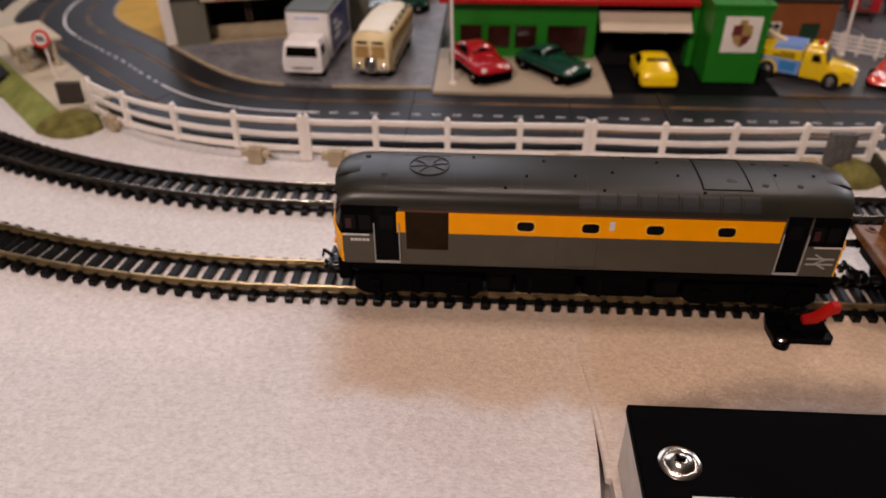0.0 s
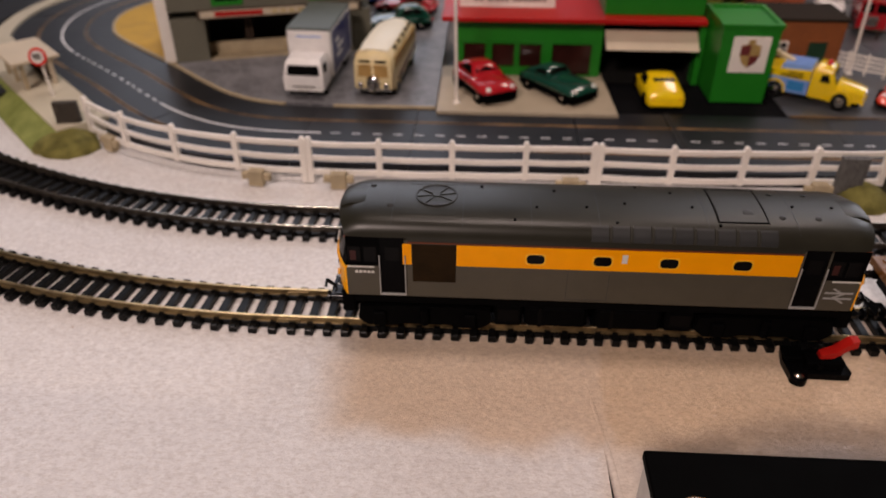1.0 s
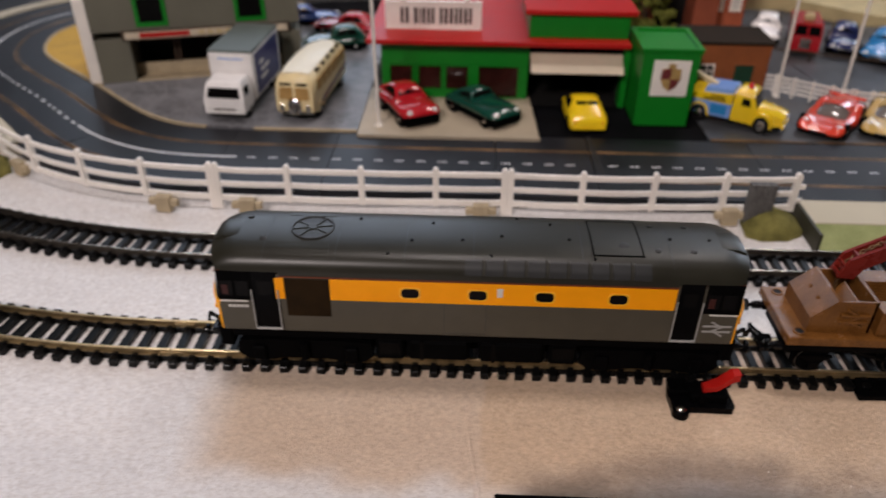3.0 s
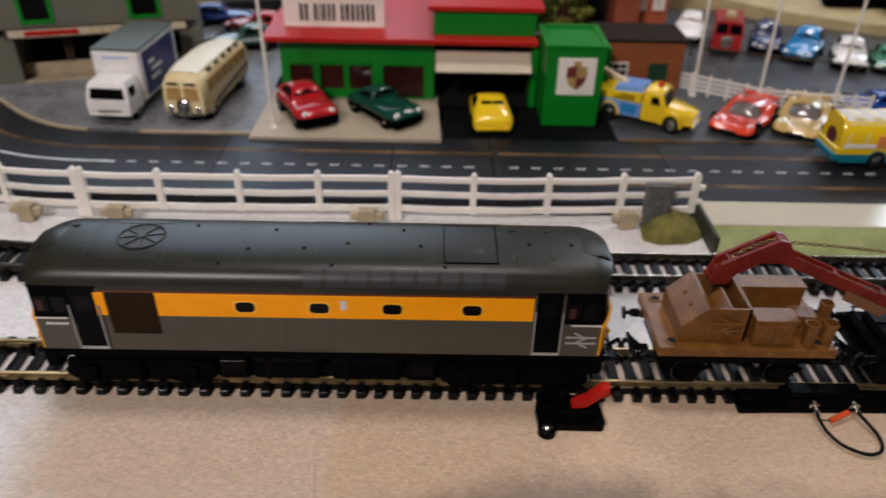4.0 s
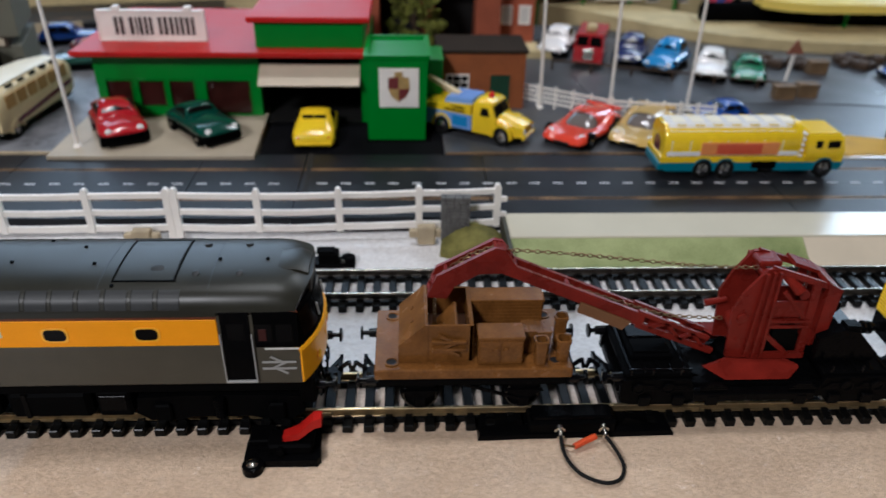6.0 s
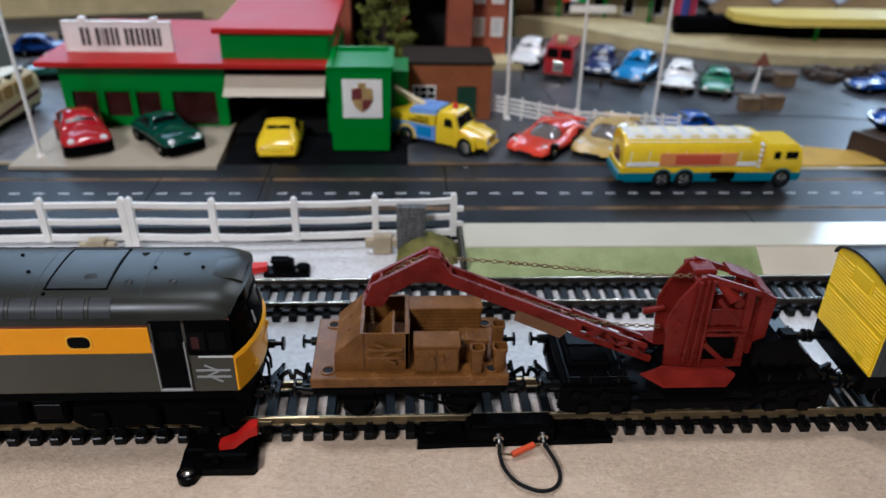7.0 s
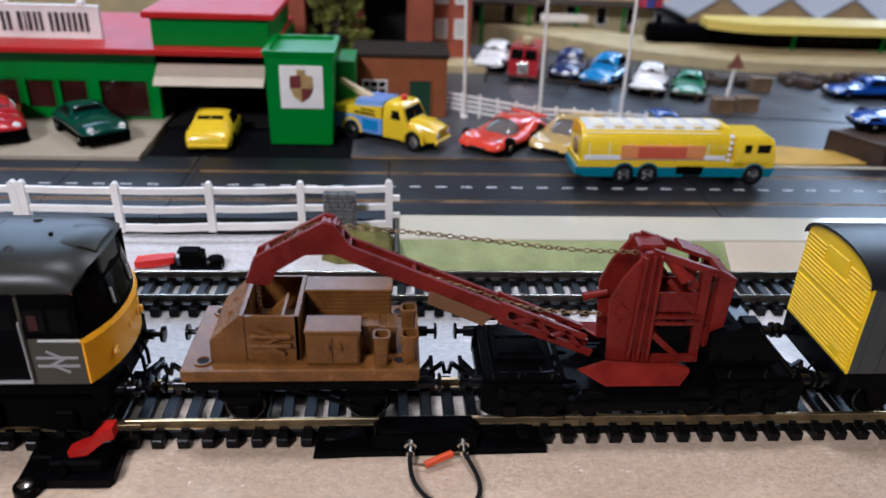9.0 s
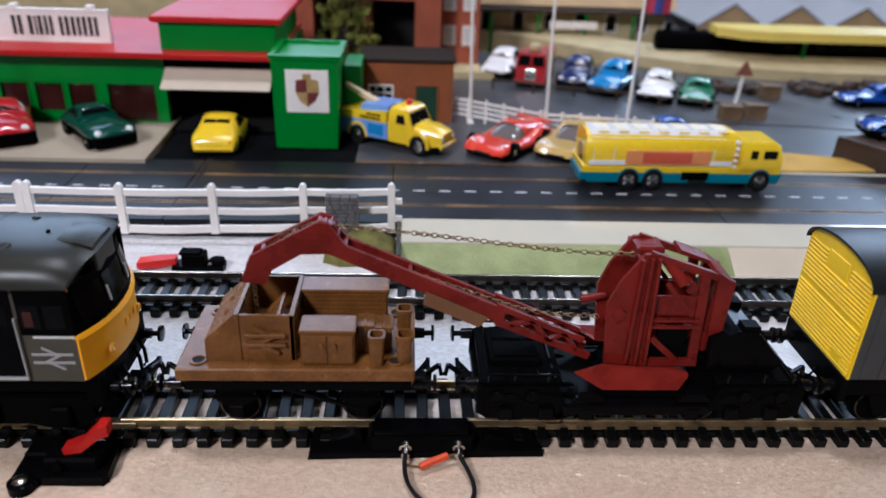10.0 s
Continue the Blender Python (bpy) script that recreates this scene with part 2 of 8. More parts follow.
crazy_paving(M["tarmac"], 110, (0.24, 0.24, 0.25))
M["hut_roof"] = material("weathered_roof_card", (0.030, 0.022, 0.016), 0.85, var=0.2, scale=60, fine=600, spec=0.04)
M["yellow_is"] = material("ochre_verge_paint", (0.50, 0.30, 0.05), 0.8, var=0.15, scale=60)
M["blk"] = material("black_plastic", (0.002, 0.002, 0.0022), 0.5, var=0.2, scale=200, bump=0.08, spec=0.012)
M["blk_wagon"] = material("satin_black_underframe", (0.002, 0.002, 0.0022), 0.25, var=0.2, scale=200, bump=0.15, spec=0.022)
M["blk_gloss"] = material("glossy_black_plastic", (0.002, 0.002, 0.0023), 0.18, var=0.2, scale=200, bump=0.05, spec=0.04)
M["blk_shine"] = material("shiny_black_metal", (0.003, 0.003, 0.0034), 0.16, var=0.2, scale=200, bump=0.1, spec=0.22)
M["loco_grey"] = material("rail_grey_paint", (0.062, 0.055, 0.039), 0.36, var=0.08, scale=120, bump=0.05)
M["loco_org"] = material("golden_yellow_stripe", (0.95, 0.35, 0.0), 0.4, var=0.04, scale=120, bump=0.04, spec=0.15)
M["loco_yel"] = material("warning_yellow_paint", (0.98, 0.41, 0.001), 0.34, var=0.05, scale=120, bump=0.04, spec=0.22)
M["roof"] = material("dark_roof_grey", (0.0195, 0.0185, 0.0125), 0.36, var=0.14, scale=100, bump=0.06, spec=0.33)
M["roof2"] = material("dark_roof_panel", (0.026, 0.027, 0.027), 0.45, var=0.12, scale=100, bump=0.06)
# paler than the roof, to put the glint of the ribs into their colour
M["rib"] = material("glint_pale_rib_paint", (0.034, 0.033, 0.027), 0.38, var=0.15, scale=300, bump=0.05, spec=0.25)
M["crate_wood"] = material("brown_crate_wood", (0.16, 0.10, 0.05), 0.7, var=0.3, scale=150)
M["end_olive"] = material("dull_olive_card", (0.045, 0.043, 0.028), 0.6, var=0.2)
M["pale_line"] = material("greyed_white_print", (0.34, 0.335, 0.32), 0.45, var=0.08)
M["white_line"] = material("white_print", (0.62, 0.60, 0.56), 0.45, var=0.05)
M["grille"] = material("brown_grille_tint", (0.020, 0.011, 0.004), 0.5, var=0.3, scale=120, spec=0.06)
M["glass_dk"] = material("dark_smoked_glazing", (0.004, 0.0037, 0.0037), 0.08, var=0.1, bump=0, spec=0.07)
M["seat_red"] = material("dark_red_seat", (0.036, 0.0048, 0.0032), 0.6)
M["brown_pl"] = material("brown_plastic", (0.130, 0.052, 0.011), 0.26, var=0.12, scale=140, fine=1100, bump=0.25, bump_mm=0.12, spec=0.30, tint=(0.18, 0.073, 0.017))
M["brown_dk"] = material("dark_brown_plastic", (0.08, 0.035, 0.018), 0.4, var=0.1)
M["red_pl"] = material("maroon_plastic", (0.155, 0.013, 0.008), 0.28, var=0.3, scale=120, bump=0.15, spec=0.14)
M["chain"] = material("brassy_chain", (0.24, 0.16, 0.08), 0.4, 0.8, var=0.2)
M["yel_pl"] = material("yellow_plastic", (0.92, 0.60, 0.002), 0.35, var=0.06, scale=120)
M["steel"] = material("bright_steel", (0.62, 0.58, 0.52), 0.22, 1.0, var=0.1, scale=300, bump=0.05)
M["lever_red"] = material("red_lever_plastic", (0.40, 0.011, 0.007), 0.4, var=0.15, scale=200, spec=0.2)
M["red_bright"] = material("bright_red_plastic", (0.62, 0.02, 0.012), 0.35, var=0.08)
M["wire_red"] = material("orange_red_sleeve", (0.65, 0.08, 0.02), 0.4, var=0.1)
M["rubber"] = material("black_rubber", (0.006, 0.006, 0.006), 0.7, var=0.2, spec=0.15)
M["chrome"] = material("chrome", (0.7, 0.69, 0.67), 0.12, 1.0, var=0.05, bump=0)
M["green_b"] = material("bright_green_plastic", (0.003, 0.205, 0.014), 0.38, var=0.08, scale=60, bump=0.05)
M["red_roof"] = material("red_roof_plastic", (0.46, 0.012, 0.010), 0.42, var=0.07, scale=40, bump=0.05, spec=0.2)
# near-black that stands for the shade inside openings and holes
M["interior"] = material("inside_shade_black", (0.004, 0.0035, 0.003), 0.8)
M["hut_br"] = material("brown_brick_card", (0.27, 0.082, 0.0252), 0.75, var=0.15, scale=90, fine=700)
M["brick"] = material("red_brick_card", (0.34, 0.085, 0.04), 0.75, var=0.2, scale=70, fine=500)
M["bld_grey"] = material("olive_grey_wall_card", (0.145, 0.14, 0.105), 0.7, var=0.1, scale=40)
M["slate"] = material("dark_slate_card", (0.05, 0.045, 0.042), 0.7, var=0.2, scale=70)
M["tan_wall"] = material("tan_stone_card", (0.52, 0.42, 0.22), 0.75, var=0.15, scale=60)
M["tan_roof"] = material("tan_gable_card", (0.50, 0.34, 0.17), 0.75, var=0.12, scale=40)
M["canopy_y"] = material("yellow_canopy_plastic", (0.75, 0.58, 0.12), 0.4, var=0.08, scale=30)
M["wood_dk"] = material("dark_brown_wood", (0.05, 0.03, 0.018), 0.7, var=0.25)
M["leaf"] = material("olive_foliage", (0.085, 0.10, 0.008), 0.9, var=0.4, scale=200, tint=(0.20, 0.20, 0.035), objvar=0.2)
M["bark"] = material("brown_bark", (0.05, 0.03, 0.018), 0.9, var=0.3)
# kept dark so that the made-up walls bounce little light into the blacks
M["wall_room"] = material("unseen_dark_wall_paint", (0.07, 0.055, 0.042), 0.8, var=0.04, scale=2, fine=60)


def gloss_paint(name, colour, rough=0.22, coat=0.6):
    return material(name, colour, rough, var=0.05, scale=200, bump=0.03, coat=coat)

# ---- the room: unseen, made up to close in and dim the light ----
def room():
    x0, x1, y0, y1, z0, z1 = -2200, 2600, -1500, 2400, -800, 1700
    solid("floor", cbox(BM(), x0, x1, y0, y1, z0 - 50, z0), M["wood_dk"], "dark unseen room floor added under the layout", "floor", kind="structure")
    solid("ceiling", cbox(BM(), x0, x1, y0, y1, z1, z1 + 50), M["wall_room"], "plain dark ceiling, unseen, added to close the room", "ceiling", kind="structure")
    solid("wall_west", cbox(BM(), x0 - 60, x0, y0, y1, z0, z1), M["wall_room"], "plain dark wall, unseen, added to close the room", "wall", kind="structure")
    solid("wall_east", cbox(BM(), x1, x1 + 60, y0, y1, z0, z1), M["wall_room"], "plain dark wall, unseen, added to close the room", "wall", kind="structure")
    solid("wall_south", cbox(BM(), x0, x1, y0 - 60, y0, z0, z1), M["wall_room"], "plain dark wall, unseen, added to close the room", "wall", kind="structure")
    bm = BM()
    for a, b, c, d in ((x0, -1150, z0, z1), (150, 700, z0, z1), (1500, 1710, z0, z1), (700, 1500, z0, 1290), (700, 1500, 1660, z1), (2350, x1, z0, z1), (-1150, 150, z0, 500), (-1150, 150, 1620, z1), (1710, 2350, z0, 560), (1710, 2350, 1500, z1)):
        cbox(bm, a, b, y1, y1 + 60, c, d)
    solid("wall_north", bm, M["wall_room"], "dark wall with three window openings, unseen, added to close the room", "wall", kind="structure")


room()



def foam_material():
    """Foam packing sheet: white, yellowed to tan over large stains, smudged with grey dirt and painted shade, with
    glinting skin.
    """
    m = material("foam_packing_sheet", (0.75, 0.72, 0.705), 0.5, var=0.035, scale=420, fine=2400, bump=0.7, bump_mm=0.5, tint=(0.84, 0.82, 0.805))
    nt = m.node_tree
    N, Lk = nt.nodes.new, nt.links.new
    b = nt.nodes["Principled BSDF"]
    tc = next(n for n in nt.nodes if n.bl_idname == "ShaderNodeTexCoord")
    crk, bp2 = N("ShaderNodeTexNoise"), N("ShaderNodeBump")
    crk.inputs["Scale"].default_value, crk.inputs["Detail"].default_value, crk.inputs["Roughness"].default_value = 620, 5, 0.75
    bp2.inputs["Strength"].default_value, bp2.inputs["Distance"].default_value = 1.0, 0.5 * K
    Lk(tc.outputs["Object"], crk.inputs["Vector"])
    Lk(crk.outputs["Fac"], bp2.inputs["Height"])
    Lk(bp2.outputs["Normal"], b.inputs["Normal"])
    b.inputs["Specular IOR Level"].default_value = 0.3
    # crinkled skin: small facets, each tilted its own way, that catch the light
    geo = N("ShaderNodeNewGeometry")
    stretch, cell, lean, tilt, unit = N("ShaderNodeMapping"), N("ShaderNodeTexVoronoi"), N("ShaderNodeVectorMath"), N("ShaderNodeVectorMath"), N("ShaderNodeVectorMath")
    stretch.inputs["Scale"].default_value = (0.45, 1.0, 1.0)
    stretch.inputs["Rotation"].default_value = (0, 0, 0.3)
    cell.inputs["Scale"].default_value = 2500
    Lk(tc.outputs["Object"], stretch.inputs["Vector"])
    Lk(stretch.outputs[0], cell.inputs["Vector"])
    lean.operation = "SUBTRACT"
    lean.inputs[1].default_value = (0.5, 0.5, 0.5)
    Lk(cell.outputs["Color"], lean.inputs[0])
    tilt.operation = "MULTIPLY_ADD"
    tilt.inputs[1].default_value = (1.0, 1.1, 0)
    Lk(lean.outputs[0], tilt.inputs[0])
    Lk(geo.outputs["Normal"], tilt.inputs[2])
    unit.operation = "NORMALIZE"
    Lk(tilt.outputs[0], unit.inputs[0])
    Lk(unit.outputs[0], b.inputs["Coat Normal"])
    b.inputs["Coat Weight"].default_value, b.inputs["Coat Roughness"].default_value = 0.65, 0.25
    b.inputs["Coat IOR"].default_value = 1.5
    base = b.inputs["Base Color"].links[0].from_socket
    sep = N("ShaderNodeSeparateXYZ")
    wob, add = N("ShaderNodeTexNoise"), N("ShaderNodeVectorMath")
    wob.inputs["Scale"].default_value = 25
    Lk(geo.outputs["Position"], wob.inputs["Vector"])
    add.operation = "MULTIPLY_ADD"
    add.inputs[1].default_value = (0.02, 0.02, 0)
    Lk(wob.outputs["Color"], add.inputs[0])
    Lk(geo.outputs["Position"], add.inputs[2])
    Lk(add.outputs[0], sep.inputs[0])

    def step(sock, lo, hi):
        r = N("ShaderNodeMapRange")
        r.interpolation_type = "SMOOTHSTEP"
        r.inputs["From Min"].default_value, r.inputs["From Max"].default_value = lo, hi
        Lk(sock, r.inputs["Value"])
        return r.outputs[0]

    def mix(op, p, q):
        n = N("ShaderNodeMath")
        n.operation = op
        if op == "MULTIPLY_ADD":
            # scales p by 1 - q and adds q
            n.inputs[1].default_value, n.inputs[2].default_value = 1 - q, q
            Lk(p, n.inputs[0])
            return n.outputs[0]
        for k, v in enumerate((p, q)):
            if isinstance(v, float):
                n.inputs[k].default_value = v
            else:
                Lk(v, n.inputs[k])
        return n.outputs[0]

    def wash(colour, by, tone):
        n = N("ShaderNodeMix")
        n.data_type, n.blend_type = "RGBA", "MULTIPLY"
        n.inputs[7].default_value = (*tone, 1)
        Lk(by, n.inputs[0])
        Lk(colour, n.inputs[6])
        return n.outputs[2]

    def blotch(scale, lo, hi):
        n = N("ShaderNodeTexNoise")
        n.inputs["Scale"].default_value, n.inputs["Detail"].default_value, n.inputs["Roughness"].default_value = scale, 4, 0.6
        Lk(geo.outputs["Position"], n.inputs["Vector"])
        return step(n.outputs["Fac"], lo, hi)

    # tan staining lies along the track; towards the open edge the foam is bare, greyed with dirt and painted shade
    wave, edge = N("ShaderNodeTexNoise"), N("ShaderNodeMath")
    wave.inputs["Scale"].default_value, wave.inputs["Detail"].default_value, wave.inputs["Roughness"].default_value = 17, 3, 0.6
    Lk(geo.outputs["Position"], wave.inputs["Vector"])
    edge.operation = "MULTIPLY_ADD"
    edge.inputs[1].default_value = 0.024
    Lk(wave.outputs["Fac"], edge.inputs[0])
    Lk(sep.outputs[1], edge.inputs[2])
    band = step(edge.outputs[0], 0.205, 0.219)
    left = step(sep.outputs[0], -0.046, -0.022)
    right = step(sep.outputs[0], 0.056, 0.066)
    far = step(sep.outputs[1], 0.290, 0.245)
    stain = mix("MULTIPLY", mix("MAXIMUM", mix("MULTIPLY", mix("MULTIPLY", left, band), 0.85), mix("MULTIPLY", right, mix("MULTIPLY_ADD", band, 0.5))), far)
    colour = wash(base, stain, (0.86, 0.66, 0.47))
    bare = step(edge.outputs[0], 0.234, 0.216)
    shade_and_dirt = step(sep.outputs[0], 0.066, 0.085)
    # cool grey and dark blotches paint in the viewer's shade along with dirt smudges
    colour = wash(colour, mix("MULTIPLY", bare, mix("MULTIPLY_ADD", shade_and_dirt, 0.45)), (0.82, 0.84, 0.88))
    colour = wash(colour, mix("MULTIPLY", mix("MULTIPLY", blotch(24, 0.36, 0.62), shade_and_dirt), bare), (0.55, 0.55, 0.57))
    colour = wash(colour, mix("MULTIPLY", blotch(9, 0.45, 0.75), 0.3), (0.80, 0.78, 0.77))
    # fine creases in the skin, the shade of their folds put into colour
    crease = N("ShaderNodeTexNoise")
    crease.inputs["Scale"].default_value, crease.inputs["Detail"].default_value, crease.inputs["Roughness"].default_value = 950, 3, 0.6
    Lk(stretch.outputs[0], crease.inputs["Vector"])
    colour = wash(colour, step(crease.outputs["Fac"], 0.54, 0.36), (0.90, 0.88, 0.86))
    # a few small rusty specks
    colour = wash(colour, mix("MULTIPLY", blotch(150, 0.74, 0.78), 0.7), (0.55, 0.38, 0.24))
    Lk(colour, b.inputs["Base Color"])
    return m


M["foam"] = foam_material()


def sheet(name, left, right, y0, y1, nx, ny, label):
    """A foam sheet, its top near z 0, with a gently uneven face and cut edges."""
    bm = BM()
    grid = []
    for j in range(ny + 1):
        y = y0 + (y1 - y0) * j / ny
        row = []
        for i in range(nx + 1):
            x = left(y) + (right(y) - left(y)) * i / nx
            z = 0.6 * noise.noise(Vector((x * 0.02, y * 0.02, 3))) + 0.3 * noise.noise(Vector((x * 0.06, y * 0.06, 9))) - 0.75
            row.append(bm.verts.new((x, y, min(z, -0.05))))
        grid.append(row)
    for j in range(ny):
        for i in range(nx):
            bm.faces.new((grid[j][i], grid[j][i + 1], grid[j + 1][i + 1], grid[j + 1][i]))
    rim = grid[0] + [r[-1] for r in grid[1:]] + grid[-1][-2::-1] + [r[0] for r in grid[-2:0:-1]]
    low = [bm.verts.new((v.co.x, v.co.y, -6)) for v in rim]
    for k in range(len(rim)):
        q = (k + 1) % len(rim)
        bm.faces.new((rim[k], rim[q], low[q], low[k]))
    bm.faces.new(low)
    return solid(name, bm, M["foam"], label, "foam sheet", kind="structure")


seam = lambda y: 55 - (y - 170) * 0.107 if y > 170 else 55 + (170 - y) * 0.03
solid("ground", cbox(BM(), -1500, 1700, -400, 2200, -30, -6), M["board"], "grey painted baseboard of the model layout", "baseboard", kind="structure")
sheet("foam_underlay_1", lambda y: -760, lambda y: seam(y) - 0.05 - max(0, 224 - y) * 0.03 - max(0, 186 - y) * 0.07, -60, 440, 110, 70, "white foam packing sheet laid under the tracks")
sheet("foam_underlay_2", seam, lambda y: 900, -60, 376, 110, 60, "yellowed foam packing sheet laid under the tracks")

fold = spline([(seam(y) + 0.35 * math.sin(y * 0.11), y, -2.3) for y in range(160, 242, 8)], 2.0)
solid("foam_fold", tube(BM(), fold, 1.7, 12), M["foam"], "raised lip where two foam sheets meet", "foam sheet", kind="structure")

# ---- the slot road ----
ROAD = spline([(900, 411.5, 0), (400, 411.5, 0), (100, 411.5, 0), (-60, 411.5, 0), (-95, 411.6, 0), (-118, 412.8, 0), (-138, 416.2, 0), (-158, 423, 0), (-181, 436, 0), (-207, 457.5, 0), (-241, 489.5, 0), (-272, 516, 0), (-296, 537.5, 0),
               (-313, 557, 0), (-325, 579, 0), (-332.5, 603, 0), (-335, 628, 0), (-331.5, 652, 0), (-322, 676, 0), (-305, 699, 0), (-280, 719, 0), (-245, 737, 0), (-190, 757, 0), (-120, 775, 0), (0, 800, 0)], 4.0)
road = thing("road", (60, 411, 0), "dark grey plastic slot-car road with white markings", "road", kind="structure")


def road_pieces():
    cuts = [900, 560, 380, 217, 122.5, 66, -28, -95, -180, -297]
    start = 0
    ends = []
    for c in cuts[1:]:
        k = next(i for i, p in enumerate(ROAD) if p.x < c)
        ends.append((start, k))
        start = k
    ends += [(start, start + 22), (start + 22, start + 44), (start + 44, len(ROAD) - 1)]
    for a, b in ends:
        pts = [p.copy() for p in ROAD[a:b + 1]]
        d0, d1 = (pts[1] - pts[0]).normalized(), (pts[-1] - pts[-2]).normalized()
        pts[0] += d0 * 0.25
        pts[-1] -= d1 * 0.25
        sec = part("road_section", BMribbons(pts), M["road"], road)
        for o in (-17.4, 17.4):
            bm = BM()
            ribbon(bm, pts, o - 1.7, o - 0.55, 6.3, 7.02)
            ribbon(bm, pts, o + 0.55, o + 1.7, 6.3, 7.02)
            part("slot_strip", bm, M["slot"], sec, "rust-brown metal slot strip")


def BMribbons(pts):
    """A road piece: three raised lanes of deck with two slots cut between them."""
    bm = BM()
    ribbon(bm, pts, -37, -18.0, 5.6, 7)
    ribbon(bm, pts, -16.8, 16.8, 5.6, 7)
    ribbon(bm, pts, 18.0, 37, 5.6, 7)
    ribbon(bm, pts, -36.9, 36.9, -6, 5.7)
    return bm


road_pieces()


def lane_marks():
    straight = [x for x in np.arange(-78, 620, 12.3)]
    me = None
    for x in straight:
        if 118 < x < 128:
            continue
        if me is None:
            ob = part("lane_dash", cbox(BM(), -2.6, 2.6, -0.65, 0.65, 7.0, 7.08), M["lane"], road)
            me = ob.data
            ORG0 = ORG[road]
            me.transform(Matrix.Translation(Vector(ORG0) * K))
        else:
            ob = new("lane_dash", me)
            ob.parent = road
        ob.location = ((x - 60) * K, 0.5 * K, 0)
    idx = [i for i, p in enumerate(ROAD) if p.x < -86]
    diag = [i for i in idx if -297 < ROAD[i].x < -192 and ROAD[i].y < 545]
    solid1 = [i for i in idx if i <= diag[0]]
    solid2 = [i for i in idx if i >= diag[-1]]
    for run in (solid1, solid2[:70]):
        part("lane_line", ribbon(BM(), [ROAD[i] for i in run], -0.9, 0.9, 6.9, 7.08), M["lane"], road, "white curved centre line")
    for k in range(0, len(diag) - 1, 2):
        p, q = ROAD[diag[k]], ROAD[diag[k + 1]]
        part("lane_dash", ribbon(BM(), [p, p + (q - p) * 0.95], -0.8, 0.8, 6.9, 7.08), M["lane"], road)


lane_marks()

# kerbs, verge and paved areas round the road
curve = [p for p in ROAD if p.x < 900]
solid("pavement_1", ribbon(BM(), [p for p in ROAD if p.x < -118], 37.3, 39.2, -5, 8.4), M["clip"], "worn sandy kerb along the inside of the bend", "kerb", kind="structure")
inner = [p + n * 39.4 for p, n in zip(ROAD, normals2(ROAD)) if p.x < -86]


def pave(name, pts, z0, z1, mat, label, category):
    return solid(name, prism(BM(), pts, "z", z0, z1), mat, label, category, kind="structure")


isl = [(p.x, p.y) for p in inner if p.x < -216]
isl = [q for q in isl if q[1] < 690]
pave("verge", isl + [(-218, isl[-1][1])] + [(-218, 524)], -6, 8, M["yellow_is"], "ochre painted verge inside the road bend", "verge")
lot = [(p.x, p.y) for p in inner if -212 < p.x and p.y < 600]
pave("forecourt_1", [(-21.5, 449.2)] + lot + [(-212, 700), (-21.5, 700)], -6, 7.8, M["tarmac"], "grey paved lorry park beside the garage", "paving")
solid("kerb_1", cbox(BM(), -86, -21.5, 448.8, 450.6, 0, 8.5, 0.3), M["clip"], "worn sandy kerb strip along the road", "kerb", kind="structure")
pave("forecourt_2", [(-20.5, 442), (91, 442), (88, 520), (-20.5, 520)], -6, 9, M["slab"], "cream plastic garage forecourt slab, darkened for the shade of parked cars", "paving")
pave("forecourt_3", [(92, 449), (196, 449), (196, 660), (92, 660)], -6, 6.6, M["drive"], "black garage driveway", "paving")
pave("forecourt_4", [(196.5, 452), (900, 452), (900, 700), (196.5, 700)], -6, 6.4, M["carpark"], "blue-grey car park surface", "paving")
solid("kerb_2", cbox(BM(), 197, 312, 448.9, 451.2, 0, 7.6, 0.3), M["slot"], "rusty strip along the road edge", "kerb", kind="structure")
outer = [p for p in ROAD if p.x < -262]
solid("pavement_2", ribbon(BM(), outer, -50, -37.5, -6, 8.6), M["plat_top"], "ivory kerb strip round the outside of the bend", "kerb", kind="structure")
solid("road_far", ribbon(BM(), outer, -130, -56, -6, 6.5), M["road"], "dark grey outer slot road", "road", kind="structure")


part("drive_slot", loft(BM(), [[(120.4, 450.5, 6.8), (122.6, 450.5, 6.8), (122.6, 450.5, 7.06), (120.4, 450.5, 7.06)], [(122.4, 402, 6.8), (124.8, 402, 6.8), (124.8, 402, 7.06), (122.4, 402, 7.06)]]), M["slot_dark"], road, "dark slot leading from the garage")

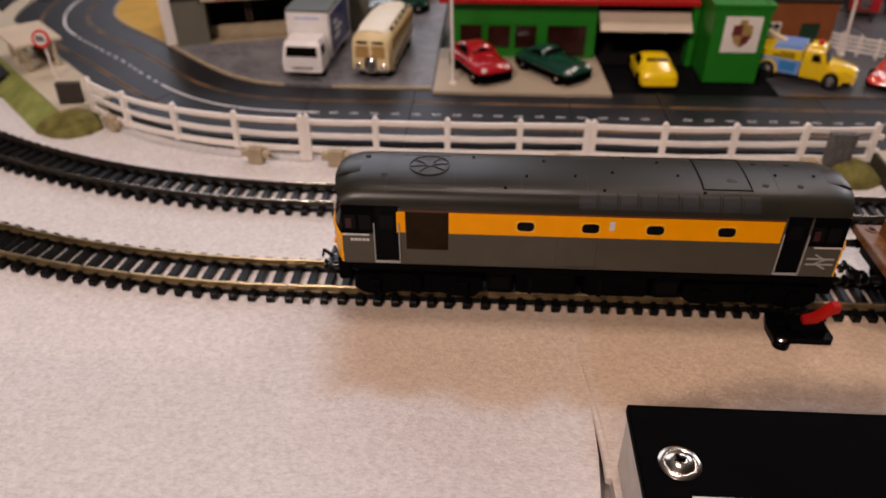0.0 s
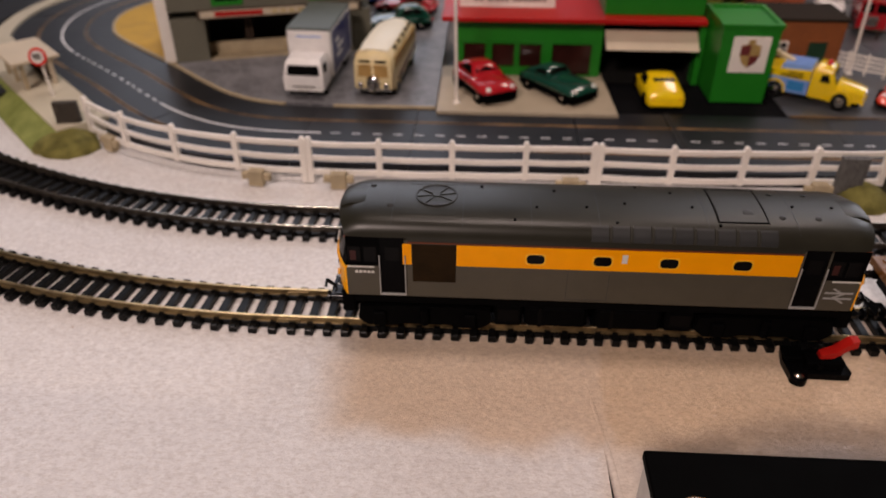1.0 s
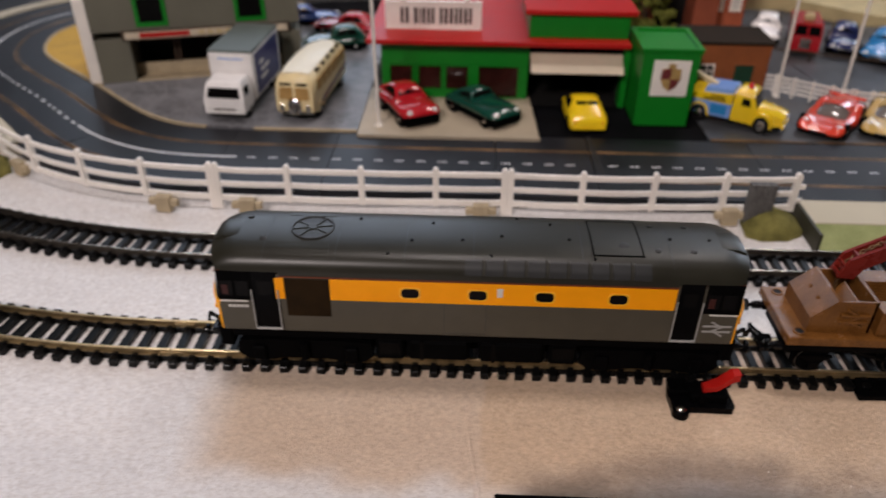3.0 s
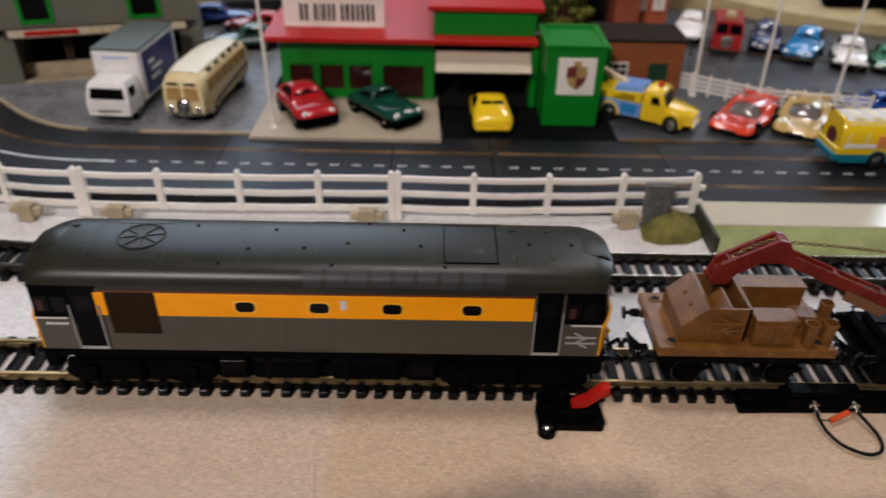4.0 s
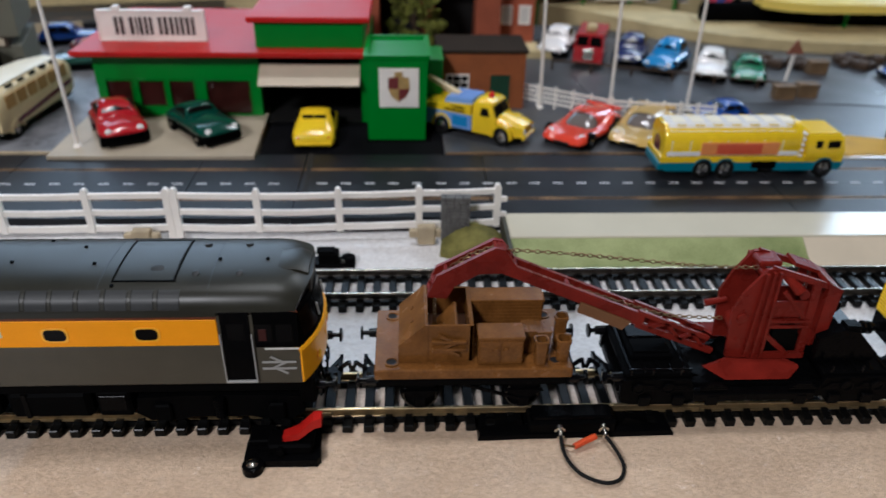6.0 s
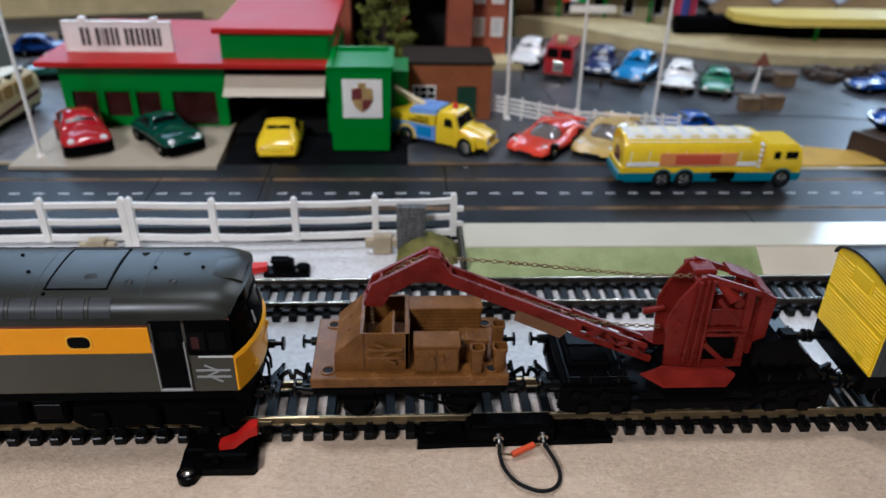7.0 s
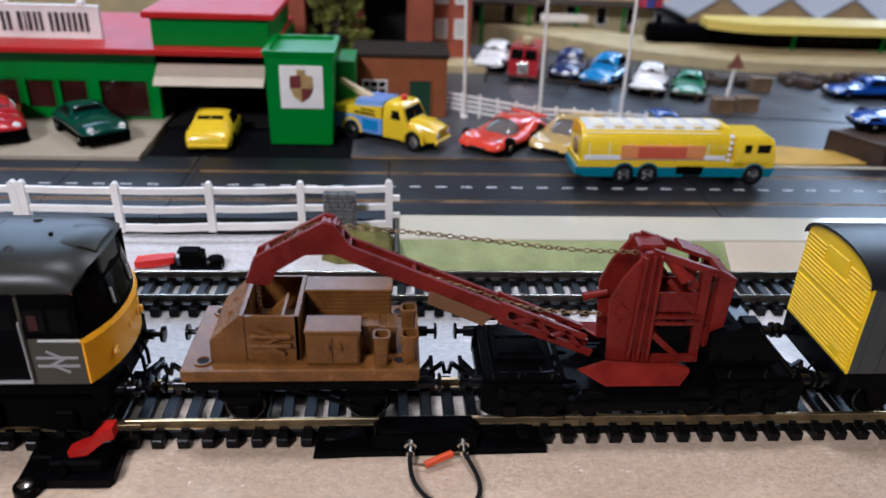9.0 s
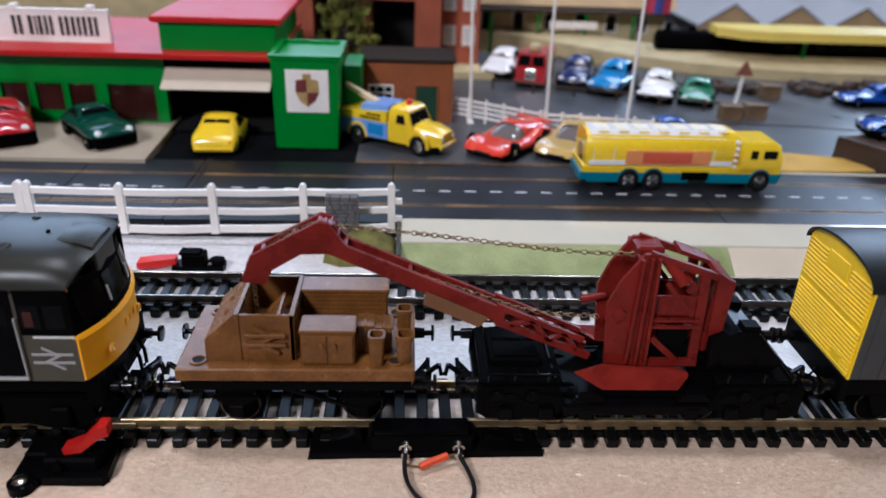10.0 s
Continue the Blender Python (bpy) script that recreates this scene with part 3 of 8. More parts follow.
# ---- platforms beside the track ----
def platforms():
    top = cbox(BM(), 221.5, 820, 350.5, 373.5, -6, 9.6, 0.5)
    p = thing("platform", (500, 360, 0), "ivory platform with a pale green sloping face", "platform", kind="structure")
    part("deck", top, M["plat_top"], p, "glossy ivory plastic deck")
    for a, b, m in ((221.5, 356, "green_pl"), (356.2, 820, "cream")):
        part("slope", prism(BM(), [(350.3, 8.9), (350.3, -2), (337.5, -2), (337.5, 1.2)], "x", a, b), M[m], p, "pale green sloping face" if m == "green_pl" else "pale buff sloping face")
    part("end_plate", cbox(BM(), 219.6, 221.3, 338, 372, -2, 9.8, 0.2), M["end_olive"], p, "dull olive end plate")
    q = thing("platform_corner", (-280, 440, 0), "cream platform end with a mossy green slope", "platform", kind="structure")
    u, v = Vector((-0.703, 0.711, 0)), Vector((0.711, 0.703, 0))
    o = Vector((-246, 408, 0))
    pts = [o + u * s for s in (-8, 60, 120, 200, 320)]
    part("deck", ribbon(BM(), pts, -1.0, 30, -6, 9), M["plat_top"], q, "ivory plastic deck")
    bm = BM()
    rings = []
    for p0 in pts:
        rings.append([p0 - v * -0.8 + Vector((0, 0, 8.6)), p0 - v * -0.8 + Vector((0, 0, -3)), p0 - v * 16.6 + Vector((0, 0, -3)), p0 - v * 16.6 + Vector((0, 0, 0.4))])
    part("slope", loft(bm, rings), M["green_dk"], q, "mossy green sloping face")


platforms()


def mound(name, cx, cy, pts, h, label):
    """A low grassy hump over an outline."""
    bm = BM()
    n = len(pts)
    rings = []
    for f, z in ((1.0, -0.9), (0.96, 0.3), (0.75, 0.55), (0.5, 0.8), (0.2, 1.0)):
        rings.append([(cx + (x - cx) * f + 0.6 * noise.noise(Vector((x, y, z * 7))), cy + (y - cy) * f, h * z if z > 0 else -1.0) for x, y in pts])
    loft(bm, rings)
    return solid(name, bm, M["grass"], label, "grass bank", kind="structure", sharp=70)


mound("verge_bank_1", -238, 406, [(-253, 391), (-241, 385), (-229, 384), (-219, 390), (-215, 399), (-223, 412), (-236, 422), (-251, 418), (-256, 404)], 8, "mossy green grass bank at the fence end")
mound("verge_bank_2", 205, 363, [(190, 351), (197, 347), (210, 348), (219, 353), (220, 366), (212, 371), (200, 370), (191, 366)], 9.5, "mossy green grass bank at the platform end")


def pier(at, w, d, z0, z1, rz, mat, label):
    """A short stone wall end with separate blocks."""
    p = thing("stone_pier", (at[0], at[1], 0), label, "stone pier", "stone piers", rz=rz, local=True)
    part("core", cbox(BM(), -w / 2 + 0.3, w / 2 - 0.3, -d / 2 + 0.3, d / 2 - 0.3, z0, z1 - 0.2), M["slot_dark"], p)
    rnd = random.Random(5)
    z = z0
    while z < z1 - 0.5:
        h = min(rnd.uniform(1.5, 2.4), z1 - z)
        x = -w / 2
        while x < w / 2 - 0.3:
            l = min(rnd.uniform(2.0, 4.5), w / 2 - x)
            if w / 2 - x - l < 1.0:
                l = w / 2 - x
            e = rnd.uniform(0, 0.25)
            part("stone", cbox(BM(), x + 0.12, x + l - 0.12, -d / 2 - e, d / 2 + e, z + 0.12, z + h - 0.1, 0.2), mat, p)
            x += l
        z += h
    return p


pier((197.2, 362.5), 13.5, 4.0, 2, 24.3, 0, M["stone"], "grey stone pier at the fence end")
pier((-238.5, 413.5), 14, 4.0, 2, 22, 8, material("dark_stone_paint", (0.055, 0.045, 0.035), 0.8, var=0.3, scale=160), "dark stone pier at the fence end")

# ---- the white fence ----
POSTS = [(-224.5, 411), (-195, 391.5), (-160.5, 377.2), (-123.7, 368.8), (-85, 365.5), (-46, 365), (-7.4, 365), (31.2, 365.8), (68.4, 366.5), (107, 365.5), (143.8, 366.5), (180.6, 368.5), (217.2, 370.5)]


def fence():
    f = thing("fence", (0, 367, 0), "white plastic three-rail fence along the road", "fence")
    for i, (x, y) in enumerate(POSTS):
        wide = 6.4 if i in (4, 8) else 3.0
        z0 = 0.0 if i in (4, 8) else 4.6
        d = Vector(POSTS[min(i + 1, 12)]) - Vector(POSTS[max(i - 1, 0)])
        rot = Matrix.Translation((x, y, 0)) @ Matrix.Rotation(math.atan2(d.y, d.x), 4, "Z")
        bm = BM()
        for c in ((-1.65, 1.65) if wide > 4 else (0,)):
            w = 3.1 if wide > 4 else wide
            prof = [(-w / 2, z0), (w / 2, z0), (w / 2, 25.0), (w * 0.36, 26.1), (w * 0.14, 26.6), (-w * 0.14, 26.6), (-w * 0.36, 26.1), (-w / 2, 25.0)]
            loft(bm, [[rot @ Vector((c + a, yy, z)) for a, z in prof] for yy in (-1.3, 1.3)])
        part("post", bm, M["white_pl"], f, "broad double post" if wide > 4 else "")
    rnd = random.Random(3)
    pts = [Vector((x, y, 0)) for x, y in POSTS]
    line = spline(pts, 3.0)
    for a, b in zip(POSTS, POSTS[1:]):
        seg = [p for p in line if a[0] - 0.5 <= p.x <= b[0] + 0.5]
        seg = [Vector((*a, 0))] + [p for p in seg if a[0] + 1 < p.x < b[0] - 1] + [Vector((*b, 0))]
        for z0, z1 in ((21.4, 24.4), (13.2, 16.2), (4.9, 8.3)):
            n = len(seg) - 1
            sag = rnd.uniform(0.0, 0.5)
            bm = BM()
            ns = normals2(seg)
            rings = []
            for k, (p, q) in enumerate(zip(seg, ns)):
                s = -sag * math.sin(math.pi * k / n)
                prof = [(-0.75, z0 + 0.3), (-0.45, z0), (0.45, z0), (0.75, z0 + 0.3), (0.75, z1 - 0.3), (0.45, z1), (-0.45, z1), (-0.75, z1 - 0.3)]
                rings.append([p + q * o + Vector((0, 0, z + s)) for o, z in prof])
            part("rail", loft(bm, rings), M["white_pl"], f)
    x, y = POSTS[-1]
    for z0, z1 in ((17.4, 20.0), (9.4, 12.0)):
        part("rail_stub", cbox(BM(), x + 1.2, x + 4.6, y - 0.7, y + 0.7, z0, z1, 0.2), M["white_pl"], f)
    return f


fence()


def fence_clips():
    first = None
    for x, y, r in ((-208, 397, -32), (-112, 361.2, -6), (-67.5, 360.2, 0), (55, 360.5, 0), (184, 363, 3)):
        m = pose(x * K, y * K, -0.4 * K, 0, 0, r)
        if first:
            copy_thing(first, m)
            continue
        first = thing("fence_block", (x, y, -0.4), "sandy card block propping the fence foot", "fence block", "fence blocks", rz=r, local=True)
        part("block", cbox(BM(), -4.2, 4.2, -2.5, 2.5, 0, 9.2, 0.5), M["clip"], first)
        part("lug", cbox(BM(), 4.1, 8.0, -1.6, 1.6, 3.5, 7.4, 0.4), M["clip"], first)
        part("lug", cbox(BM(), -8.0, -4.1, -1.6, 1.6, 3.5, 7.4, 0.4), M["clip"], first)


fence_clips()

# ---- the train on the front track ----
YC = 254.7


def wheelset(parent, x, r, zc, half=7.6, mat=None):
    """Two flanged wheels on an axle; the rail head is at z 5.4."""
    ax = part("axle", cyl(BM(), (x, YC - half, zc), (x, YC + half, zc), 1.0, n=10), M["blk"], parent)
    for s in (-1, 1):
        y = YC + s * half
        bm = BM()
        lathe(bm, (x, y, zc), (0, s, 0), [(-1.0, 0.6), (-1.0, r + 0.9), (-0.3, r + 0.9), (-0.1, r), (1.5, r), (1.7, r - 0.5), (1.3, r - 0.9), (1.2, 1.4), (1.7, 1.2), (1.7, 0.2)], 28)
        part("wheel", bm, M["blk"], ax)
        bm = tube(BM(), [(x + (r - 0.35) * math.cos(a), y + s * 1.62, zc + (r - 0.35) * math.sin(a)) for a in np.linspace(0, 2 * math.pi, 29)[:-1]], 0.28, 6, closed=True)
        part("tyre", bm, M["rail_old"], ax, "dull metal tyre")


def buffer(parent, x, y, z, d, reach=5.5, head=2.4):
    bm = BM()
    lathe(bm, (x, y, z), (d, 0, 0), [(0, 1.7), (reach * 0.55, 1.5), (reach * 0.56, 0.8), (reach * 0.86, 0.8), (reach * 0.88, head), (reach, head), (reach + 0.25, head * 0.6), (reach + 0.3, 0.1)], 18)
    part("buffer", bm, M["blk_shine"], parent)


def coupling(parent, x, d):
    """A bar and hook coupling that sticks out along d."""
    bm = BM()
    z = 13.5
    bar(bm, (x, YC, z), (x + d * 7, YC, z), 3.0, 1.6)
    for s in (-1, 1):
        bar(bm, (x + d * 3, YC + s * 1.2, z), (x + d * 6, YC + s * 7, z), 1.2, 1.4)
    bar(bm, (x + d * 6, YC - 7.5, z + 0.4), (x + d * 6, YC + 7.5, z + 0.4), 1.2, 1.8)
    bar(bm, (x + d * 5.5, YC, z + 1), (x + d * 9, YC, z + 4.0), 1.1, 1.1)
    bar(bm, (x + d * 9, YC, z + 4.2), (x + d * 9.8, YC, z + 0.6), 1.1, 1.1)
    part("coupling", bm, M["blk_shine"], parent)


M["gutter_red"] = material("worn_red_brown_line", (0.14, 0.03, 0.008), 0.4)
M["frame_gold"] = material("glossy_golden_frame", (1.0, 0.46, 0.02), 0.15, var=0.05, scale=200, bump=0.03, spec=0.6)


def loco():
    X0, X1, HW = -46.0, 149.0, 18.2
    xc, half = (X0 + X1) / 2, (X1 - X0) / 2
    lo = thing("diesel_locomotive", (xc, YC, 5.4), "grey diesel locomotive with an orange stripe and yellow ends", "locomotive")

    def end_x(v, back=0.0):
        """How far the bowed end reaches at the fraction v of the half width."""
        return half - back - 5.0 * abs(v) ** 2.2

    def ring(off, back, z, vs):
        right = [(xc + end_x(v, back) + off, YC + v * HW + (off if v >= 1 else -off if v <= -1 else 0), z) for v in vs]
        left = [(xc - end_x(v, back) - off, YC + v * HW + (off if v >= 1 else -off if v <= -1 else 0), z) for v in reversed(vs)]
        return right + left

    VS = [-1, -0.9, -0.75, -0.55, -0.3, 0, 0.3, 0.55, 0.75, 0.9, 1]
    bm = BM()
    loft(bm, [ring(-0.3, 0.4, 24.6, VS), ring(0, 0, 25.0, VS), ring(0, 0, 37.8, VS), ring(-0.2, 2.4, 49.8, VS)])
    body = part("body", bm, M["loco_grey"], lo)
    # bowed yellow noses and the black window bands above them
    for sgn in (-1, 1):
        def strip(z0, z1, b0, b1, off, vs, thick=0.5):
            rings = []
            for v in vs:
                x0, x1 = xc + sgn * (end_x(v, b0) + off), xc + sgn * (end_x(v, b1) + off)
                y = YC + v * HW * 1.004
                rings.append([(x0, y, z0), (x1, y, z1), (x1 - sgn * thick, y, z1), (x0 - sgn * thick, y, z0)])
            return loft(BM(), rings)
        W = [-1, -0.95, -0.85, -0.7, -0.5, -0.25, 0, 0.25, 0.5, 0.7, 0.85, 0.95, 1]
        nose = part("nose_panel", strip(25.2, 37.4, 0, 0, 0.35, W), M["loco_yel"], lo, "yellow warning panel")
        part("nose_ledge", strip(37.2, 38.3, 0.0, 0.6, 0.9, W, 1.4), M["loco_yel"], lo, "rounded yellow ledge")
        part("window_band", strip(38.2, 50.5, 0.3, 2.6, 0.3, W), M["blk"], lo, "black cab front")
        for v0, v1 in ((-0.86, -0.38), (-0.3, 0.3), (0.38, 0.86)):
            vs = [v0 + (v1 - v0) * k / 5 for k in range(6)]
            part("windscreen", strip(40.2, 48.6, 0.6, 2.2, 0.42, vs, 0.3), M["blk_gloss"], lo, "dark cab windscreen")
        for v in (-0.34, 0.34):
            x = xc + sgn * (end_x(v, 1.2) + 1.3)
            part("wiper", bar(BM(), (x, YC + v * HW, 41.5), (x - sgn * 0.8, YC + v * HW + 0.6, 45.5), 0.5, 0.5, (1, 0, 0)), M["white_line"], lo, "pale windscreen wiper")
        for v in (-0.55, 0.55):
            x = xc + sgn * (end_x(v) + 0.3)
            bm = BM()
            lathe(bm, (x, YC + v * HW, 29.5), (sgn, 0, 0), [(0, 1.3), (0.7, 1.3), (0.9, 0.9), (0.7, 0.7), (0.6, 0.1)], 14)
            part("headlamp", bm, M["frame_gold"], nose, "small round lamp")
        bm = BM()
        for k in range(3):
            y = YC - 1.5 + 3 * k
            cbox(bm, *sorted((xc + sgn * (half + 0.2), xc + sgn * (half + 0.5))), y - 0.4, y + 0.4, 31, 33, 0.1)
        part("lamp_bracket", bm, M["loco_yel"], nose)
        for s in (-1, 1):
            buffer(lo, xc + sgn * (half - 3), YC + s * 12.5, 19.2, sgn, 7.0)
        part("buffer_beam", cbox(BM(), *sorted((xc + sgn * (half - 7), xc + sgn * (half - 2))), YC - 16, YC + 16, 14.5, 24.8, 0.6), M["blk"], lo)
        coupling(lo, xc + sgn * (half - 2), sgn)
        bm = BM()
        for y in (-8, -4, 5, 9):
            tube(bm, [(xc + sgn * (half - 1.8), YC + y, 20), (xc + sgn * (half - 0.6), YC + y, 16), (xc + sgn * (half - 0.9), YC + y + 1, 11), (xc + sgn * (half - 2), YC + y + 1.5, 9.5)], 0.55, 6)
        part("brake_hose", bm, M["blk_gloss"], lo)

    # roof: a lofted dome with rounded brows at both ends
    prof = [(18.25, 49.2), (18.2, 50.6), (17.75, 52.6), (16.8, 54.4), (15.0, 56.0), (12.0, 57.1), (8.0, 57.75), (4.0, 58.0), (0, 58.1)]
    prof = [(-y, z) for y, z in prof] + [(y, z) for y, z in reversed(prof[:-1])]
    rings = []
    for f in (-1, -0.985, -0.965, -0.94, -0.9, -0.76, -0.754, -0.6, -0.2, 0.2, 0.6, 0.754, 0.76, 0.9, 0.94, 0.965, 0.985, 1):
        t = abs(f)
        fall = 0 if t < 0.9 else ((t - 0.9) / 0.1) ** 2.1 * 3.5
        r = []
        for y, z in prof:
            ex = half - 1.6 - 3.9 * abs(y / HW) ** 2.4
            zz = 49.2 + (z - 49.2) * (1 - fall / 11)
            if t >= 0.76:
                zz = max(zz, 50.7)
            r.append((xc + f * ex, YC + y * (1 - fall * 0.006), zz))
        rings.append(r)
    roof = part("roof", loft(BM(), rings), M["roof"], lo, "dark grey domed roof", sharp=50)

    def roof_z(y):
        d = abs(y - YC)
        pts = sorted((abs(a), z) for a, z in prof)
        return float(np.interp(d, [a for a, _ in pts], [z for _, z in pts]))

    # gutter line, seams and raised roof details
    for s in (-1, 1):
        part("gutter", cbox(BM(), -18, 121, YC + s * 18.2 - 0.2, YC + s * 18.2 + 0.2, 48.9, 49.4), M["gutter_red"], lo, "thin reddish gutter line")
        for a, b in ((-41, -21), (124, 144)):
            part("gutter", cbox(BM(), a, b, YC + s * 17.7 - 0.3, YC + s * 17.7 + 0.3, 50.4, 50.9), M["gutter_red"], lo, "thin reddish gutter line")
    def seam_at(x, lo_y, hi_y, w=0.25, h=0.12, m="roof2"):
        ys = np.linspace(YC + lo_y, YC + hi_y, 22)
        rings = [[(x - w, y, roof_z(y) - 0.2), (x + w, y, roof_z(y) - 0.2), (x + w, y, roof_z(y) + h), (x - w, y, roof_z(y) + h)] for y in ys]
        return loft(BM(), rings)
    for x in (1.5, 26, 50, 88, 119, -24):
        part("roof_seam", seam_at(x, -17, 17, 0.2, 0.06), M["roof2"], roof)
    def patch(x0, x1, y0, y1, h):
        ys = np.linspace(y0, y1, 12)
        return loft(BM(), [[(x0, y, roof_z(y) - 0.3), (x1, y, roof_z(y) - 0.3), (x1, y, roof_z(y) + h), (x0, y, roof_z(y) + h)] for y in ys])
    for s in (-1, 1):
        a, b = YC + s * 9.2, YC + s * 15.8
        part("roof_panel", patch(-19, -1, min(a, b) , max(a, b), 0.14), M["roof"], roof)
        for k in range(9):
            x = 47.0 + 7.3 * k
            y0, y1 = YC + s * 14.2, YC + s * 17.95
            ys = np.linspace(min(y0, y1), max(y0, y1), 8)
            o = s * 0.22
            rings = [[(x, y + o, roof_z(y) + 0.1), (x + 5.9, y + o, roof_z(y) + 0.1), (x + 5.9, y - o * 2, roof_z(y) - 0.5), (x, y - o * 2, roof_z(y) - 0.5)] for y in ys]
            part("vent_panel", loft(BM(), rings), M["roof2"], roof)
    hatch = part("roof_hatch", patch(92.2, 108.6, YC - 11, YC + 11, 0.2), M["roof"], roof)
    for x in (91.7, 109.1):
        part("hatch_frame", seam_at(x, -11.4, 11.4, 0.2, 0.26), M["blk"], hatch, "dark hatch joint")
    for s in (-1, 1):
        yy = YC + s * 11.3
        part("hatch_frame", cbox(BM(), 91.4, 109.4, yy - 0.3, yy + 0.3, roof_z(yy) - 0.3, roof_z(yy) + 0.22), M["blk"], hatch, "dark hatch joint")
        for k in range(8):
            x = 46.4 + 7.3 * (k + 1)
            ys = np.linspace(YC + s * 13.9, YC + s * 17.9, 10)
            rings = [[(x - 0.7, y, roof_z(y) - 0.3), (x + 0.7, y, roof_z(y) - 0.3), (x + 0.45, y + s * 0.26, roof_z(y) + 0.24), (x - 0.45, y + s * 0.26, roof_z(y) + 0.24)] for y in ys]
            part("vent_rib", loft(BM(), rings), M["rib"], roof, "thin rib, paler to paint in its glint")
    bm = BM()
    lathe(bm, (-8.6, YC + 0.6, 57.5), (0, 0, 1), [(0, 7.9), (0.75, 7.9), (0.9, 7.5), (0.75, 7.1), (0.5, 7.0), (0.5, 0.3)], 36)
    fan = part("fan_ring", bm, M["roof2"], roof, "dark round fan grille")
    bm = BM()
    for k in range(8):
        a = math.pi * k / 4 + 0.2
        bar(bm, (-8.6 + 1.2 * math.cos(a), YC + 0.6 + 1.2 * math.sin(a), 58.25), (-8.6 + 7.2 * math.cos(a), YC + 0.6 + 7.2 * math.sin(a), 58.2), 0.35, 0.3)
    cyl(bm, (-8.6, YC + 0.6, 58.0), (-8.6, YC + 0.6, 58.5), 1.5, n=16)
    part("fan_spokes", bm, M["roof"], fan)
    for x, y, r in ((-25, -7, 1.25), (103, -6, 2.0), (114.5, -8, 1.1), (127, -8, 1.1), (-33, 7, 1.2), (114.5, 8, 1.1), (127, 8, 1.1)):
        zz = roof_z(YC + y)
        part("roof_boss", lathe(BM(), (x, YC + y, zz - 0.5), (0, y * 0.05, 1), [(0, r), (0.75, r), (0.9, r * 0.8), (0.9, 0.1)], 16), M["roof2"], roof)
    for x, y in ((20, -13), (28, -6), (46, -5), (56, -13), (92, -13), (60, -2), (35, 6), (8, 8), (78, 7), (84, -3), (66, 12), (120, -1), (134, -1)):
        zz = roof_z(YC + y)
        part("roof_stud", cyl(BM(), (x, YC + y, zz - 0.3), (x, YC + y, zz + 0.45), 0.55, n=10), M["blk"], roof)
    for sgn in (-1, 1):
        # a low raised brow over the middle of each cab front
        rings = []
        for back, up, w in ((15, -0.3, 5.6), (11, 0.15, 6.0), (6.0, 0.55, 6.3), (2.7, 0.1, 6.0), (2.3, -2.4, 5.6)):
            x = xc + sgn * (half - back)
            drop = 0 if back > 7 else (7 - back) * 0.30
            rings.append([(x, YC - w, 51.0 - drop), (x, YC - w, roof_z(YC + w) - drop + up - 0.4), (x, YC - w * 0.8, roof_z(YC + w) - drop + up), (x, YC, 58.0 - drop + up), (x, YC + w * 0.8, roof_z(YC + w) - drop + up), (x, YC + w, roof_z(YC + w) - drop + up - 0.4), (x, YC + w, 51.0 - drop)])
        part("cab_brow", loft(BM(), rings), M["roof"], roof, "raised grey brow over the cab", sharp=30)

    # the two sides
    for s in (-1, 1):
        y0 = YC + s * HW
        def plate(x0, x1, z0, z1, t=0.25, b=0.1):
            return cbox(BM(), x0, x1, *sorted((y0 - s * 0.4, y0 + s * t)), z0, z1, b)
        part("stripe", plate(-0.4, 121.0, 39.5, 48.5), M["loco_org"], lo, "orange waist stripe")
        part("stripe", plate(-19.9, -16.6, 39.5, 48.5), M["loco_org"], lo, "orange waist stripe")
        g = part("radiator_grille", plate(-16.4, -0.6, 32.0, 48.3, 0.3), M["grille"], lo, "brown tinted radiator grille")
        bm = BM()
        for k in range(14):
            z = 32.8 + 1.08 * k
            cbox(bm, -16.0, -1.0, *sorted((y0 + s * 0.25, y0 + s * 0.37)), z, z + 0.5)
        part("louvres", bm, M["grille"], g)
        for x0, x1, wside in ((-28.4, -19.0, -1), (121.6, 130.6, 1)):
            d = part("cab_door", plate(x0 + 0.3, x1 - 0.3, 26.3, 50.9, 0.12), M["blk_gloss"], lo, "black recessed cab door")
            part("door_window", plate(x0 + 2, x1 - 2, 41, 47, 0.2), M["glass_dk"], d)
            for x in (x0, x1):
                part("handrail", bar(BM(), (x, y0 + s * 0.7, 26.6), (x, y0 + s * 0.7, 43.6), 0.5, 0.36, (1, 0, 0)), M["pale_line"], lo, "thin pale handrail")
            part("door_step", cbox(BM(), x0 - 0.2, x1 + 0.2, *sorted((y0, y0 + s * 0.9)), 25.6, 26.4, 0.15), M["pale_line"], lo, "pale door step")
        for cx, sg2 in ((-34.4, -1), (137.2, 1)):
            b = part("cab_side", plate(cx - 6.0, cx + 6.6, 38.4, 50.9, 0.1), M["blk"], lo, "black cab side")
            w = part("cab_window", plate(cx - 5.6, cx - 0.8, 40.2, 46.8, 0.22, 0.4), M["glass_dk"], b, "dark cab window")
            part("cab_window", plate(cx + 0.2, cx + 5.0, 40.2, 46.8, 0.22, 0.4), M["glass_dk"], b, "dark cab window")
            part("seat", plate(cx - 4.8, cx - 2.4, 40.8, 45.2, 0.26, 0.3), M["seat_red"], w, "dark red seat back")
            part("waist_line", plate(cx - (3.4 if sg2 > 0 else 6.0), cx + (6.6 if sg2 > 0 else 4.0), 37.6, 38.2, 0.3), M["white_line"], lo, "thin white waist line")
        # double arrow sign and number, as plain shapes
        bm = BM()
        xl = 137.5
